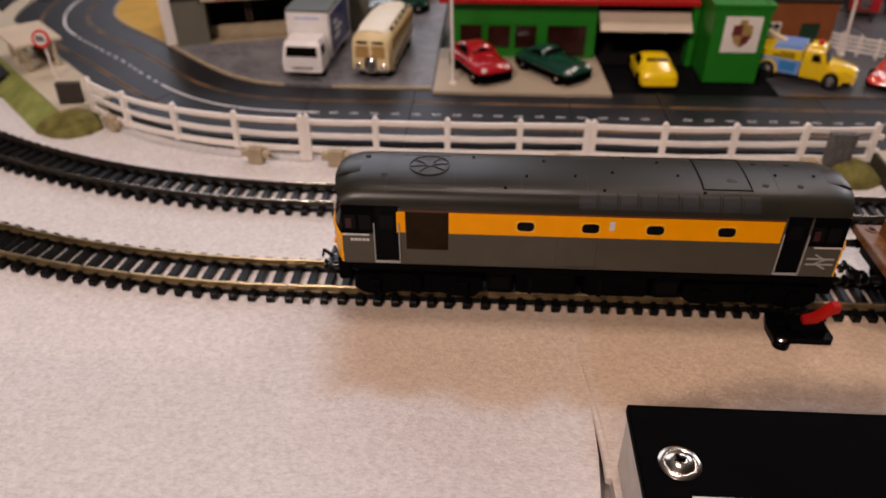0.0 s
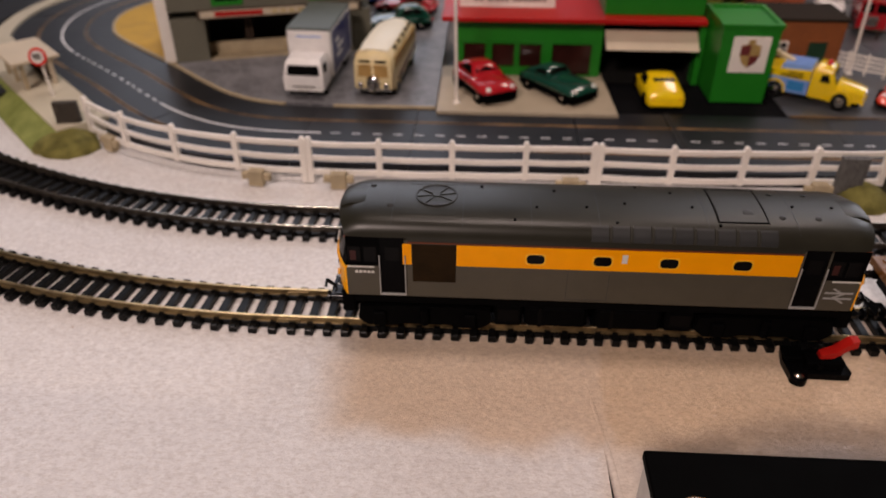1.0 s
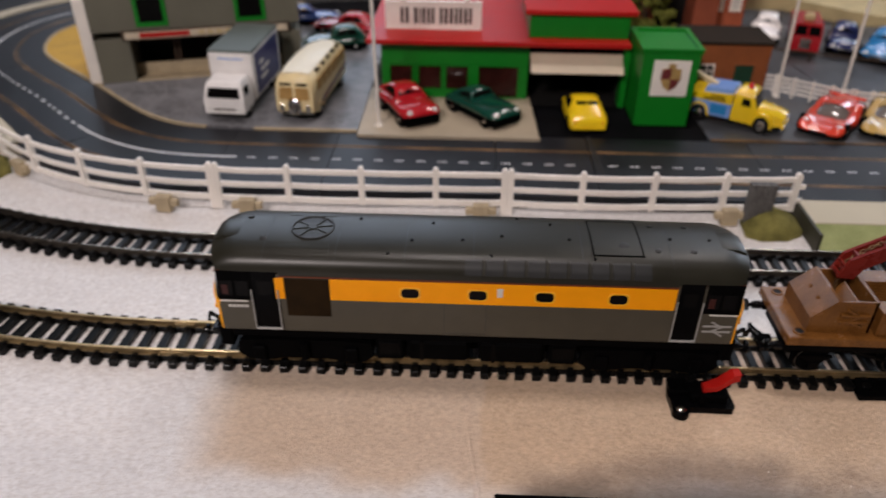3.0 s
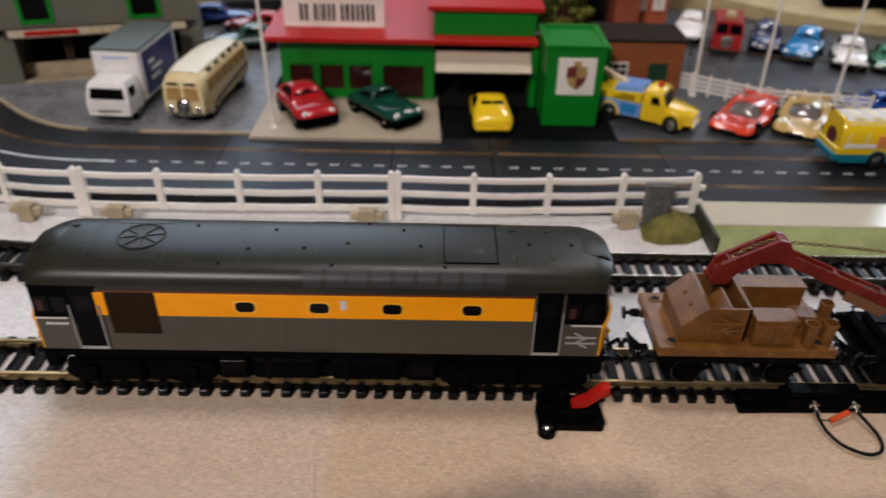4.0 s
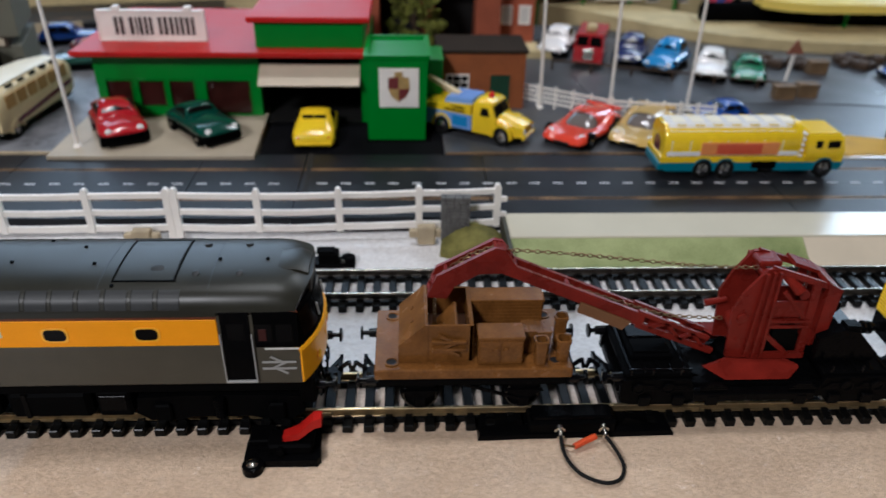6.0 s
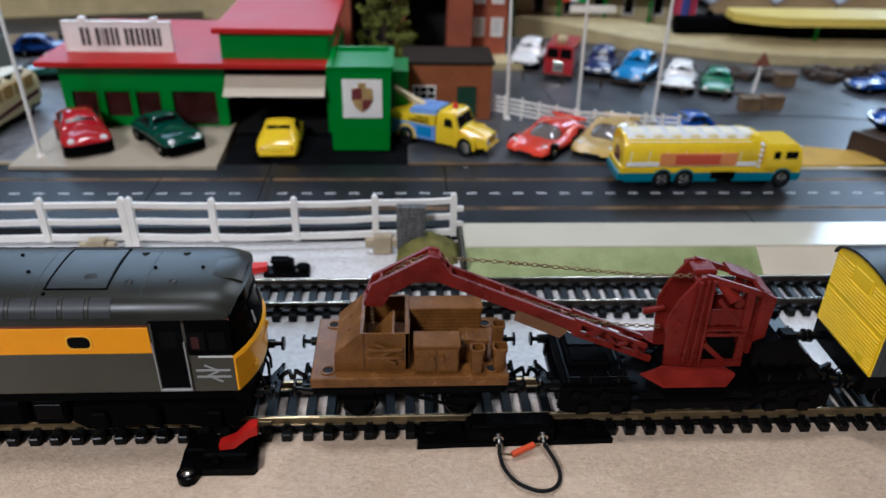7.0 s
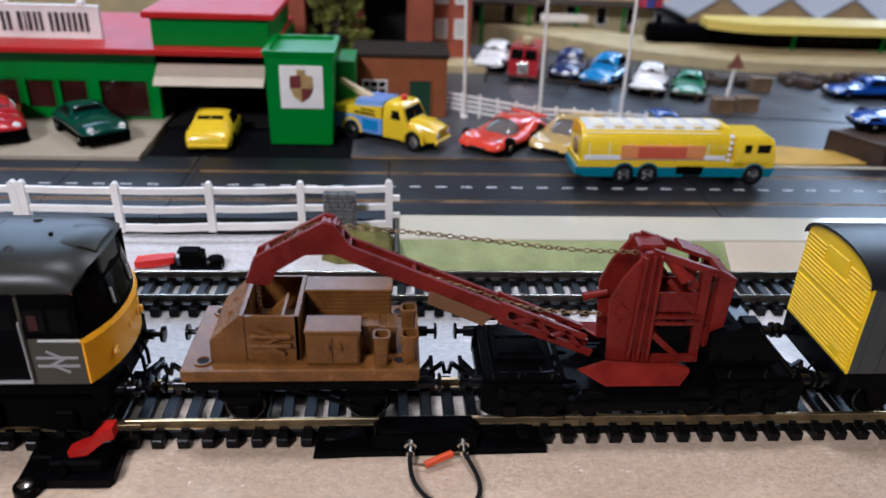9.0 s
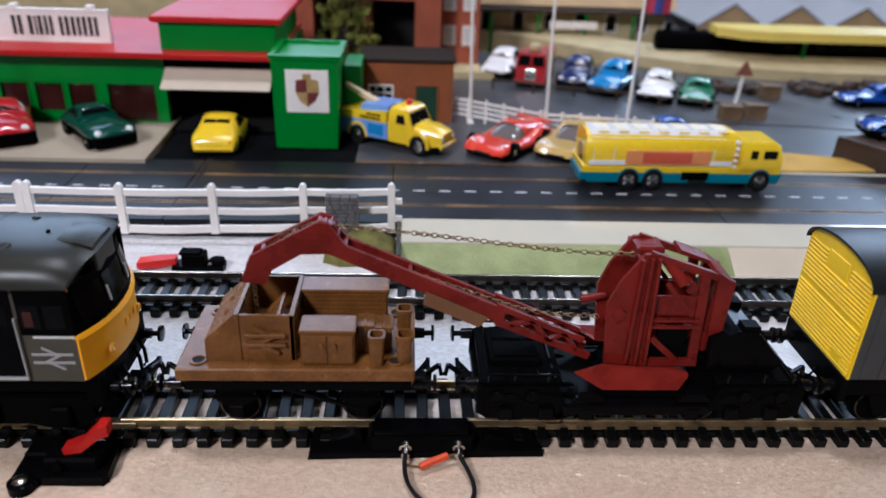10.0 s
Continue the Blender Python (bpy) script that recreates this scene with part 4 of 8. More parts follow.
        yy = sorted((y0 + s * 0.1, y0 + s * 0.3))
        for z in (30.6, 33.0):
            cbox(bm, xl - 5.0, xl + 5.0, *yy, z - 0.36, z + 0.36)
        for xa, za, xb, zb in ((-2.4, 35.0, 1.0, 33.0), (2.2, 33.0, -2.2, 30.6), (-1.0, 30.6, 2.4, 28.6)):
            bar(bm, (xl + xa, sum(yy) / 2, za), (xl + xb, sum(yy) / 2, zb), 0.16, 0.66, (0, 0, 1))
        part("arrow_sign", bm, M["pale_line"], lo, "pale grey double arrow sign")
        bm = BM()
        for k in range(5):
            cbox(bm, -37.6 + 1.5 * k, -36.5 + 1.5 * k, *yy, 35.2, 36.3, 0.1)
        part("number_bars", bm, M["white_line"], lo, "small pale printed marks")
        for x in (28.0, 51.8, 75.3, 101.0):
            def pill(w, h):
                pts = []
                for cx2, cz2, a0 in ((x + w - 1.5, 43.75 + h - 1.5, 0), (x - w + 1.5, 43.75 + h - 1.5, 90), (x - w + 1.5, 43.75 - h + 1.5, 180), (x + w - 1.5, 43.75 - h + 1.5, 270)):
                    pts += [(cx2 + 1.5 * math.cos(math.radians(a0 + d)), cz2 + 1.5 * math.sin(math.radians(a0 + d))) for d in (0, 22, 45, 68, 90)]
                return pts
            fr = part("window_frame", prism(BM(), pill(3.75, 2.5), "y", *sorted((y0, y0 + s * 0.42))), M["frame_gold"], lo, "rounded golden frame")
            part("window", prism(BM(), pill(3.15, 1.95), "y", *sorted((y0, y0 + s * 0.5))), M["glass_dk"], fr, "small dark engine room window")
        part("builder_plate", plate(58.6, 60.6, 43.0, 46.8, 0.35), M["white_line"], lo, "small white plate")
        bm = BM()
        for a, b2, c, d2 in ((40, 40.2, 25.4, 39.4), (55, 55.2, 25.4, 39.4), (40, 55.2, 25.8, 26.0)):
            cbox(bm, a, b2, *sorted((y0, y0 + s * 0.08)), c, d2)
        part("access_panel", bm, M["roof2"], body)

    # underframe, tanks and bogies
    part("frame_spine", cbox(BM(), -38, 143, YC - 5.5, YC + 5.5, 7.2, 19.2, 0.8), M["blk"], lo)
    for x0, x1 in ((14.5, 25.0), (79.5, 90.0)):
        bb = part("battery_box", cbox(BM(), x0, x1, YC - 15.2, YC + 15.2, 9.3, 19.6, 0.8), M["blk"], lo)
        for s in (-1, 1):
            part("box_lid", cbox(BM(), x0 + 1.2, x1 - 1.2, *sorted((YC + s * 15.0, YC + s * 15.6)), 12.2, 18.0, 0.3), M["blk_gloss"], bb)
    part("underframe", cbox(BM(), -40, 144.5, YC - 15.5, YC + 15.5, 19, 24.8, 0.6), M["blk"], lo)
    for x0, x1, z0 in ((26, 50, 9.5), (53, 78, 9.3)):
        t = part("tank", cbox(BM(), x0, x1, YC - 16, YC + 16, z0, 20, 1.6), M["blk"], lo)
        for s in (-1, 1):
            part("tank_strap", cbox(BM(), x0 + 5, x0 + 6.5, YC + s * 16 - 0.3, YC + s * 16 + 0.3, z0 + 1, 19.5), M["blk_gloss"], t)
    for bx in (-12.5, 117.0):
        bo = part("bogie", cbox(BM(), bx - 25, bx + 25, YC - 11, YC + 11, 12.5, 18, 1), M["blk"], lo)
        for dx in (-17.5, 17.5):
            r = 6.6
            wheelset(lo, bx + dx, r, 5.4 + r)
        for s in (-1, 1):
            y = YC + s * 13.8
            bm = BM()
            prism(bm, [(bx - 26, 10.5), (bx - 22, 7.4), (bx - 13, 7.4), (bx - 9, 8.6), (bx + 9, 8.6), (bx + 13, 7.4), (bx + 22, 7.4), (bx + 26, 10.5), (bx + 25, 16.5), (bx + 12, 17.2), (bx - 12, 17.2), (bx - 25, 16.5)], "y", y - 1.1, y + 1.1)
            fr = part("bogie_frame", bm, M["blk"], bo)
            for dx in (-17.5, 17.5):
                part("axle_box", cbox(BM(), bx + dx - 2.6, bx + dx + 2.6, *sorted((y, y + s * 2.6)), 8.0, 14.6, 0.6), M["blk"], bo)
            prof2 = [(0.0, 0.2)]
            for k in range(7):
                prof2 += [(k * 1.1 + 0.02, 1.2), (k * 1.1 + 0.35, 1.9), (k * 1.1 + 0.7, 1.9), (k * 1.1 + 1.05, 1.2)]
            part("spring", lathe(BM(), (bx, y + s * 1.6, 9.3), (0, 0, 1), prof2 + [(7.7, 0.2)], 12), M["blk_gloss"], bo)
    return lo


loco()


def match_wagon():
    x0, x1, ya, yb = 165.2, 226.4, 238.8, 270.8
    w = thing("flat_wagon", ((x0 + x1) / 2, YC, 5.4), "brown plastic flat wagon carrying moulded lockers and tubs", "wagon")
    deck = part("deck", cbox(BM(), x0, x1, ya, yb, 23.2, 27.0, 0.35), M["brown_pl"], w)
    for x in (x0 + 5.2, x1 - 5.2):
        for y in (ya + 4, yb - 4):
            part("socket", lathe(BM(), (x, y, 26.6), (0, 0, 1), [(0, 2.4), (0.75, 2.4), (0.85, 2.1), (0.75, 1.6), (0.45, 1.5), (0.45, 0.1)], 20), M["brown_pl"], deck, "round socket")
            # a flat dark disc draws the shade of the hole
            part("socket_hole", cyl(BM(), (x, y, 26.9), (x, y, 27.12), 1.5, n=18), M["interior"], deck, "dark disc for the shade in the socket")
    # sloping hopper
    ya1, yb1 = 243.0, 264.5
    t = 0.9
    part("hopper_slope", prism(BM(), [(172.4, 27), (181.6, 27), (181.6, 41.0), (180.6, 41.0), (172.6, 33.4)], "y", ya1 - 0.3, yb1 + 0.3), M["brown_pl"], w, "solid sloping hopper end")
    for s, y in ((-1, ya1), (1, yb1 - t)):
        part("hopper_side", cbox(BM(), 181.5, 195.4, y, y + t, 27, 40.6, 0.1), M["brown_pl"], w)
    part("hopper_end", cbox(BM(), 194.2, 195.5, ya1, yb1, 27, 40.7, 0.15), M["brown_pl"], w)
    part("hopper_floor", cbox(BM(), 181.6, 194.3, ya1 + t, yb1 - t, 27, 30.5), M["brown_dk"], w)
    bm = BM()
    y = ya1 - 0.25
    for z in (32.2, 35.0):
        cbox(bm, 182.8, 193.4, y - 1.1, y + 0.4, z - 0.55, z + 0.55, 0.2)
    for xa, za, xb, zb in ((185.0, 37.4, 189.0, 35.2), (190.4, 34.8, 185.6, 32.4), (187.2, 32.0, 191.4, 29.8)):
        bar(bm, (xa, y - 0.2, za), (xb, y - 0.2, zb), 1.2, 0.95, (0, 0, 1))
    part("arrow_sign", bm, M["brown_pl"], w, "raised double arrow sign")
    for yy in (250, 257):
        part("slope_stud", cyl(BM(), (178.2, yy, 36.4), (176.6, yy, 37.6), 0.8, n=10), M["brown_pl"], w)
    # lockers
    lk = part("locker", cbox(BM(), 197.0, 210.9, 241.2, 248.4, 26.9, 36.6, 0.3), M["brown_pl"], w)
    bm = BM()
    for a, b in ((197.5, 203.75), (204.15, 210.4)):
        cbox(bm, a, b, 240.85, 241.3, 27.4, 35.9, 0.15)
    for x in (202.4, 205.5):
        cyl(bm, (x, 241.0, 32.8), (x, 240.1, 32.8), 0.95, 0.8, n=12)
    for x in (198.3, 209.6):
        for z in (29.4, 34.2):
            cbox(bm, x - 0.7, x + 0.7, 240.6, 241.0, z - 0.3, z + 0.3, 0.08)
    part("locker_door", bm, M["brown_pl"], lk)
    bx = part("chest", cbox(BM(), 195.8, 218.8, 256.6, 263.6, 26.9, 39.6, 0.25), M["brown_pl"], w)
    part("chest_lid", cbox(BM(), 195.4, 219.2, 256.2, 264.0, 39.5, 40.6, 0.3), M["brown_pl"], bx)
    for k in range(9):
        part("batten", cbox(BM(), 196.2, 218.4, 256.42, 256.7, 27.6 + 1.32 * k, 28.7 + 1.32 * k, 0.12), M["brown_pl"], bx)
    part("locker_lid", cbox(BM(), 196.7, 211.2, 240.7, 248.7, 36.5, 37.5, 0.25), M["brown_pl"], lk)
    for k in range(9):
        part("deck_bolt", cyl(BM(), (x0 + 4 + k * 6.6, ya + 0.25, 25.2), (x0 + 4 + k * 6.6, ya - 0.25, 25.2), 0.4, n=8), M["brown_pl"], deck)
    part("sheet", loft(BM(), [[(183.2, 246, 30.6), (183.2, 258, 30.6), (183.9, 258, 30.6), (183.9, 246, 30.6)], [(190.2, 247, 37.6), (190.2, 260, 37.6), (190.9, 260, 37.6), (190.9, 247, 37.6)]]), M["brown_pl"], w, "loose brown sheet inside the hopper")
    for a, b, c, d, e in ((211.4, 215.4, 246.6, 252.4, 35.0), (215.8, 220.2, 246.8, 252.6, 34.4)):
        cr = part("crate", cbox(BM(), a, b, c, d, 26.9, e, 0.25), M["brown_pl"], w)
        part("crate_lid", cbox(BM(), a - 0.3, b + 0.3, c - 0.3, d + 0.3, e - 0.1, e + 0.6, 0.2), M["brown_pl"], cr)
        part("strap", cbox(BM(), (a + b) / 2 - 0.4, (a + b) / 2 + 0.4, c - 0.45, d + 0.4, 27.4, e + 0.85, 0.15), M["brown_pl"], cr)

    def tub(x, y, r, z0, z1):
        """An open tub, square with rounded corners and a lip round its mouth."""
        def ring(k, z):
            return [(x + k * r * math.copysign(abs(math.cos(a)) ** 0.55, math.cos(a)), y + k * r * math.copysign(abs(math.sin(a)) ** 0.55, math.sin(a)), z) for a in [2 * math.pi * (i + 0.5) / 20 for i in range(20)]]
        part("tub", loft(BM(), [ring(0.82, z0), ring(0.92, z1 - 1.3), ring(1.05, z1 - 1.1), ring(1.05, z1), ring(0.74, z1), ring(0.66, z0 + 2.4), ring(0.05, z0 + 2.4)]), M["brown_pl"], w, "open square tub")
    tub(216.4, 242.0, 2.2, 26.9, 36.0)
    tub(223.6, 243.8, 2.3, 26.9, 35.0)
    tub(223.4, 249.6, 2.1, 26.9, 39.4)
    # chassis
    part("sole_bar", cbox(BM(), x0 + 1, x1 - 1, ya + 2.5, ya + 5, 18.5, 23.1, 0.2), M["blk_wagon"], w)
    part("sole_bar", cbox(BM(), x0 + 1, x1 - 1, yb - 5, yb - 2.5, 18.5, 23.1, 0.2), M["blk_wagon"], w)
    part("chassis", cbox(BM(), x0 + 2, x1 - 2, YC - 10, YC + 10, 17.5, 23.1, 0.3), M["blk_wagon"], w)
    for x in (x0 + 14, x1 - 14):
        wheelset(w, x, 5.6, 11.0)
        for s in (-1, 1):
            y = YC + s * 11.6
            bm = BM()
            prism(bm, [(x - 5.5, 18.8), (x - 1.6, 10.2), (x + 1.6, 10.2), (x + 5.5, 18.8)], "y", y - 0.5, y + 0.5)
            cbox(bm, x - 1.9, x + 1.9, *sorted((y, y + s * 2.0)), 9.6, 13.4, 0.3)
            for k in range(4):
                cbox(bm, x - 6 + k, x + 6 - k, *sorted((y + s * 0.5, y + s * 1.7)), 15.6 - k * 0.7, 16.2 - k * 0.7)
            part("axle_guard", bm, M["blk_wagon"], w)
    for s in (-1, 1):
        part("brake_lever", bar(BM(), (192, YC + s * 13, 19), (212, YC + s * 13.4, 12.5), 0.8, 0.9), M["blk_gloss"], w)
        for x, d in ((x0 + 0.3, -1), (x1 - 0.3, 1)):
            buffer(w, x, YC + s * 12.2, 20.2, d, 6.0)
    for x, d in ((x0 + 2, -1), (x1 - 2, 1)):
        coupling(w, x, d)
    return w


match_wagon()


def crane():
    c = thing("crane_wagon", (287, YC, 5.4), "maroon breakdown crane on a black six-wheel wagon", "crane")
    x0, x1 = 243.0, 332.0
    part("chassis", cbox(BM(), x0, x1, YC - 11.0, YC + 11.0, 12.5, 16.0, 0.5), M["blk_wagon"], c)
    for s in (-1, 1):
        y = YC + s * 13.6
        part("side_frame", prism(BM(), [(x0, 12.5), (x0 + 3, 10.5), (x0 + 20, 10.5), (x0 + 23, 13), (x1 - 23, 13), (x1 - 20, 10.5), (x1 - 3, 10.5), (x1, 12.5), (x1, 20.5), (x1 - 23, 20.5), (x1 - 25, 15.5), (x0 + 24, 15.5), (x0 + 22, 20.5), (x0, 20.5)], "y", y - 1.0, y + 1.0), M["blk_wagon"], c)
        for x in (251, 262, 273, 302, 313, 324):
            bm = BM()
            cbox(bm, x - 2, x + 2, *sorted((y, y + s * 2.2)), 10.4, 14.6, 0.4)
            for k in range(3):
                cbox(bm, x - 4.5 + k, x + 4.5 - k, *sorted((y, y + s * 1.5)), 16.4 + k * 0.8, 17.0 + k * 0.8)
            part("axle_box", bm, M["blk_gloss"], c)
        part("outrigger", cbox(BM(), 266.5, 306.5, *sorted((YC + s * 15.5, YC + s * 12)), 12.0, 15.4, 0.4), M["blk_gloss"], c)
        for x, d in ((x0 + 0.4, -1), (x1 - 0.4, 1)):
            buffer(c, x, YC + s * 12.2, 20.2, d, 6.0)
    for x in (255, 268, 306, 320):
        wheelset(c, x, 5.2, 10.6)
    for x, d in ((x0 + 2, -1), (x1 - 2, 1)):
        coupling(c, x, d)
    for a, b in ((244, 266), (308, 331)):
        bm = BM()
        cbox(bm, a, b, YC - 13.5, YC + 13.5, 19.5, 22.0, 0.6)
        deck = part("end_deck", bm, M["blk"], c)
        for k in range(5):
            x = a + 2.2 + (b - a - 4.4) * k / 4
            part("deck_rib", cbox(BM(), x - 0.5, x + 0.5, YC - 13.0, YC + 13.0, 21.8, 22.6, 0.2), M["blk_gloss"], deck)
    box = part("front_box", cbox(BM(), 247, 261, YC - 7, YC + 9, 21.8, 24.6, 0.6), M["blk"], c)
    part("box_lid", cbox(BM(), 248, 260, YC - 6, YC + 1, 24.4, 25.3, 0.3), M["blk"], box)
    part("box_lid", cbox(BM(), 248, 260, YC + 1.8, YC + 8, 24.4, 25.5, 0.3), M["blk_gloss"], box)
    for x in (250.5, 257.5):
        part("lid_hinge", cyl(BM(), (x - 1.2, YC + 1.4, 25.0), (x + 1.2, YC + 1.4, 25.0), 0.6, n=8), M["blk_shine"], box)
    for s in (-1, 1):
        for x in (248.5, 258.0, 316.0, 326.0):
            part("hand_wheel", lathe(BM(), (x, YC + s * 14.8, 17.6), (0, s, 0), [(0, 0.4), (0, 2.0), (0.5, 2.2), (0.9, 2.0), (0.9, 1.5), (0.5, 1.4), (0.5, 0.4)], 16), M["blk_gloss"], c, "small black hand wheel")
        for x in (246, 253, 262, 311, 321, 329):
            part("stanchion", cyl(BM(), (x, YC + s * 13.0, 20.5), (x, YC + s * 13.0, 24.0), 0.45, n=8), M["blk_shine"], c)
        part("grab_rail", tube(BM(), [(245, YC + s * 13.2, 23.8), (265, YC + s * 13.2, 23.8)], 0.35, 6), M["blk_shine"], c)
    part("turntable", lathe(BM(), (287, YC, 15.9), (0, 0, 1), [(0, 10), (2.5, 10), (2.5, 8.6), (5.5, 8.6), (5.5, 0.2)], 28), M["blk_wagon"], c)
    # counterweight and boiler at the rear
    cw = part("counterweight", prism(BM(), [(306, 23.0), (325, 23.0), (326.5, 26), (318.5, 34.5), (313, 35.5), (306, 32)], "y", YC - 9.5, YC + 9.5), M["blk_gloss"], c, "sloping black counterweight")
    for y in (YC - 9, YC + 4):
        part("weight_lug", cbox(BM(), 314, 319, y, y + 4.5, 33.5, 36.4, 0.4), M["blk_wagon"], cw)
    # side plates of the crane house: a flared base and narrow uprights
    for s in (-1, 1):
        yo, yi = YC + s * 11.7, YC + s * 6.2
        rim = [(269.4, yo, 23.2), (277.6, yo, 17.8), (298.4, yo, 17.8), (300.4, yo, 22.4), (300.0, yo, 23.6), (299.0, yi + s * 0.6, 21.6), (279.0, yi + s * 0.6, 22.8), (273.4, yo - s * 0.6, 24.2)]
        part("base_plate", loft(BM(), [rim, [(x, y - s * 1.4, z - 0.4) for x, y, z in rim]]), M["red_pl"], c, "maroon base plate")
        a, b = sorted((yi, yi - s * 1.2))
        up = part("side_plate", prism(BM(), [(278.4, 23.0), (277.0, 41.4), (279.8, 48.4), (285.0, 56.2), (288.9, 56.4), (290.2, 22.0)], "y", a, b), M["red_pl"], c, "tapering maroon side plate")
        yr = yi + s * 0.35
        for p, q in (((284.0, 23.6), (284.6, 55.2)), ((286.7, 23.2), (286.7, 55.6)), ((289.4, 23.0), (288.6, 55.6))):
            part("rib", bar(BM(), (p[0], yr, p[1]), (q[0], yr, q[1]), 0.9, 2.0, (0, 1, 0)), M["red_pl"], up)
        for z in (30, 35.5, 41, 46.5):
            part("rivet", cyl(BM(), (280.6, yi - s * 0.2, z), (280.6, yi + s * 0.35, z), 0.45, n=8), M["red_pl"], up)
        for n, (p, q, w) in enumerate((((286.5, 56.2), (306.0, 49.6), 1.9), ((289.0, 36.4), (303.0, 36.4), 0.9), ((289.0, 34.4), (303.0, 34.4), 0.9), ((289.8, 23.0), (304.4, 23.0), 2.2),
                        ((290.4, 31.0), (299.6, 22.6), 1.7), ((292.4, 47.6), (300.6, 38.0), 1.3))):
            ym = (a + b) / 2 + s * 0.05 * (n - 3)
            part("frame_bar", bar(BM(), (p[0], ym, p[1]), (q[0], ym, q[1]), 1.2, w, (0, 0, 1)), M["red_pl"], c)
        part("inner_post", bar(BM(), (303.4, (a + b) / 2 - s * 0.7, 22.4), (302.4, (a + b) / 2 - s * 0.7, 51.2), 2.6, 1.0, (0, 1, 0)), M["red_pl"], c)
        part("infill_panel", cbox(BM(), 289.6, 303.0, *sorted((yi - s * 1.5, yi - s * 2.2)), 37.2, 43.4, 0.2), M["red_pl"], c)
        part("rear_plate", prism(BM(), [(305.9, 27.4), (309.2, 26.6), (310.2, 48.6), (305.4, 50.4)], "y", a - 0.2, b + 0.2), M["red_pl"], c)
        part("bearing", lathe(BM(), (280.6, yi, 38.4), (0, s, 0), [(0, 1.9), (0.6, 1.7), (0.8, 0.1)], 14), M["red_pl"], up)
    # roof panels, rear wall, drums and shafts between the plates
    ya2, yb2 = YC - 5.4, YC + 5.4
    part("rear_wall", prism(BM(), [(305.2, 26.5), (306.8, 26.3), (310.0, 47.4), (308.4, 47.8)], "y", ya2, yb2), M["red_pl"], c)
    part("roof_panel", prism(BM(), [(304.8, 50.2), (309.6, 47.3), (310.2, 48.3), (305.2, 51.4)], "y", YC - 6.6, YC + 6.8), M["red_pl"], c)
    part("roof_panel", prism(BM(), [(296.5, 53.4), (304.9, 50.4), (305.2, 51.5), (296.9, 54.5)], "y", YC + 0.5, YC + 6.8), M["red_pl"], c)
    for x, z, r, m in ((286.6, 52.0, 1.5, "red_pl"), (283.0, 31, 3.2, "red_pl"), (296.5, 31.5, 4.2, "blk_wagon"), (299.2, 46.0, 1.6, "red_pl")):
        part("drum", cyl(BM(), (x, ya2, z), (x, yb2, z), r, n=18), M[m], c)
    for yy in (YC - 3.2, YC + 2.6):
        part("gear", lathe(BM(), (296.5, yy, 31.5), (0, 1, 0), [(0, 1), (0, 6.0), (1.0, 6.0), (1.0, 1)], 24), M["red_pl"], c)
    part("handle", cyl(BM(), (290.5, 251.0, 54.6), (296.2, 247.6, 48.6), 1.2, 1.8, 14), M["red_pl"], c)
    part("front_shaft", cyl(BM(), (272.6, 259.4, 36.6), (279.5, 259.0, 38.4), 1.3, 1.0, 12), M["red_pl"], c)
    part("firebox", cbox(BM(), 291, 303, 250.2, 259.0, 20, 29, 0.8), M["blk_wagon"], c)
    part("mid_wall", cbox(BM(), 290.0, 291.4, ya2 + 1.6, yb2 - 1.6, 22, 42, 0.3), M["red_pl"], c)
    part("top_bracket", cbox(BM(), 284.6, 292.0, YC - 1.0, YC + 6.4, 53.6, 55.8, 0.6), M["red_pl"], c)
    # the cranked jib: two side beams with lattice between
    top = [(272.6, 28.6), (250.4, 38.4), (208.4, 56.6), (204.4, 62.6), (201.6, 63.2), (184.2, 53.4), (181.4, 46.0)]
    low = [(274.6, 23.4), (250.0, 33.6), (210.6, 51.4), (204.0, 54.4), (197.0, 54.2), (189.6, 49.6), (187.4, 45.4)]
    for yy in (250.4, 255.6):
        bm = BM()
        rings = [[(a[0], yy, a[1]), (a[0], yy + 1.4, a[1]), (b[0], yy + 1.4, b[1]), (b[0], yy, b[1])] for a, b in zip(top[1:], low[1:])]
        loft(bm, rings)
        jb = part("jib_beam", bm, M["red_pl"], c, "cranked maroon jib beam")
        # foot: two thin chords with braces
        for p, q, w in ((top[0], (248.0, 39.4), 1.5), (low[0], (248.0, 34.6), 1.9), ((252, 33.4), (258, 34.6), 1.0), ((258, 34.6), (263, 28.6), 1.0), ((263, 28.6), (267, 30.8), 1.0), ((267, 30.8), (271, 25.6), 1.0)):
            part("jib_chord", bar(BM(), (p[0], yy + 0.7, p[1]), (q[0], yy + 0.7, q[1]), 1.3, w), M["red_pl"], jb)
    for f in np.linspace(0.03, 0.97, 11):
        i = 1 + f * 4.9
        k = int(i)
        t = i - k
        p = Vector(top[k]).lerp(Vector(top[min(k + 1, 6)]), t)
        part("cross_bar", bar(BM(), (p.x, 251.0, p.y - 0.9), (p.x, 256.4, p.y - 0.9), 1.0, 1.2), M["red_pl"], c)
    part("jib_web", prism(BM(), [(246.0, 36.2), (229.0, 44.0), (228.4, 40.2), (243.4, 33.2)], "y", 249.8, 250.5), material("brown_tinted_plastic", (0.17, 0.075, 0.03), 0.4), c, "brownish jib gusset")
    part("pulley", lathe(BM(), (203.8, 251.9, 59.8), (0, 1, 0), [(0, 0.4), (0, 2.6), (1, 2.2), (2.6, 2.2), (3.6, 2.6), (3.6, 0.4)], 18), M["red_pl"], c)
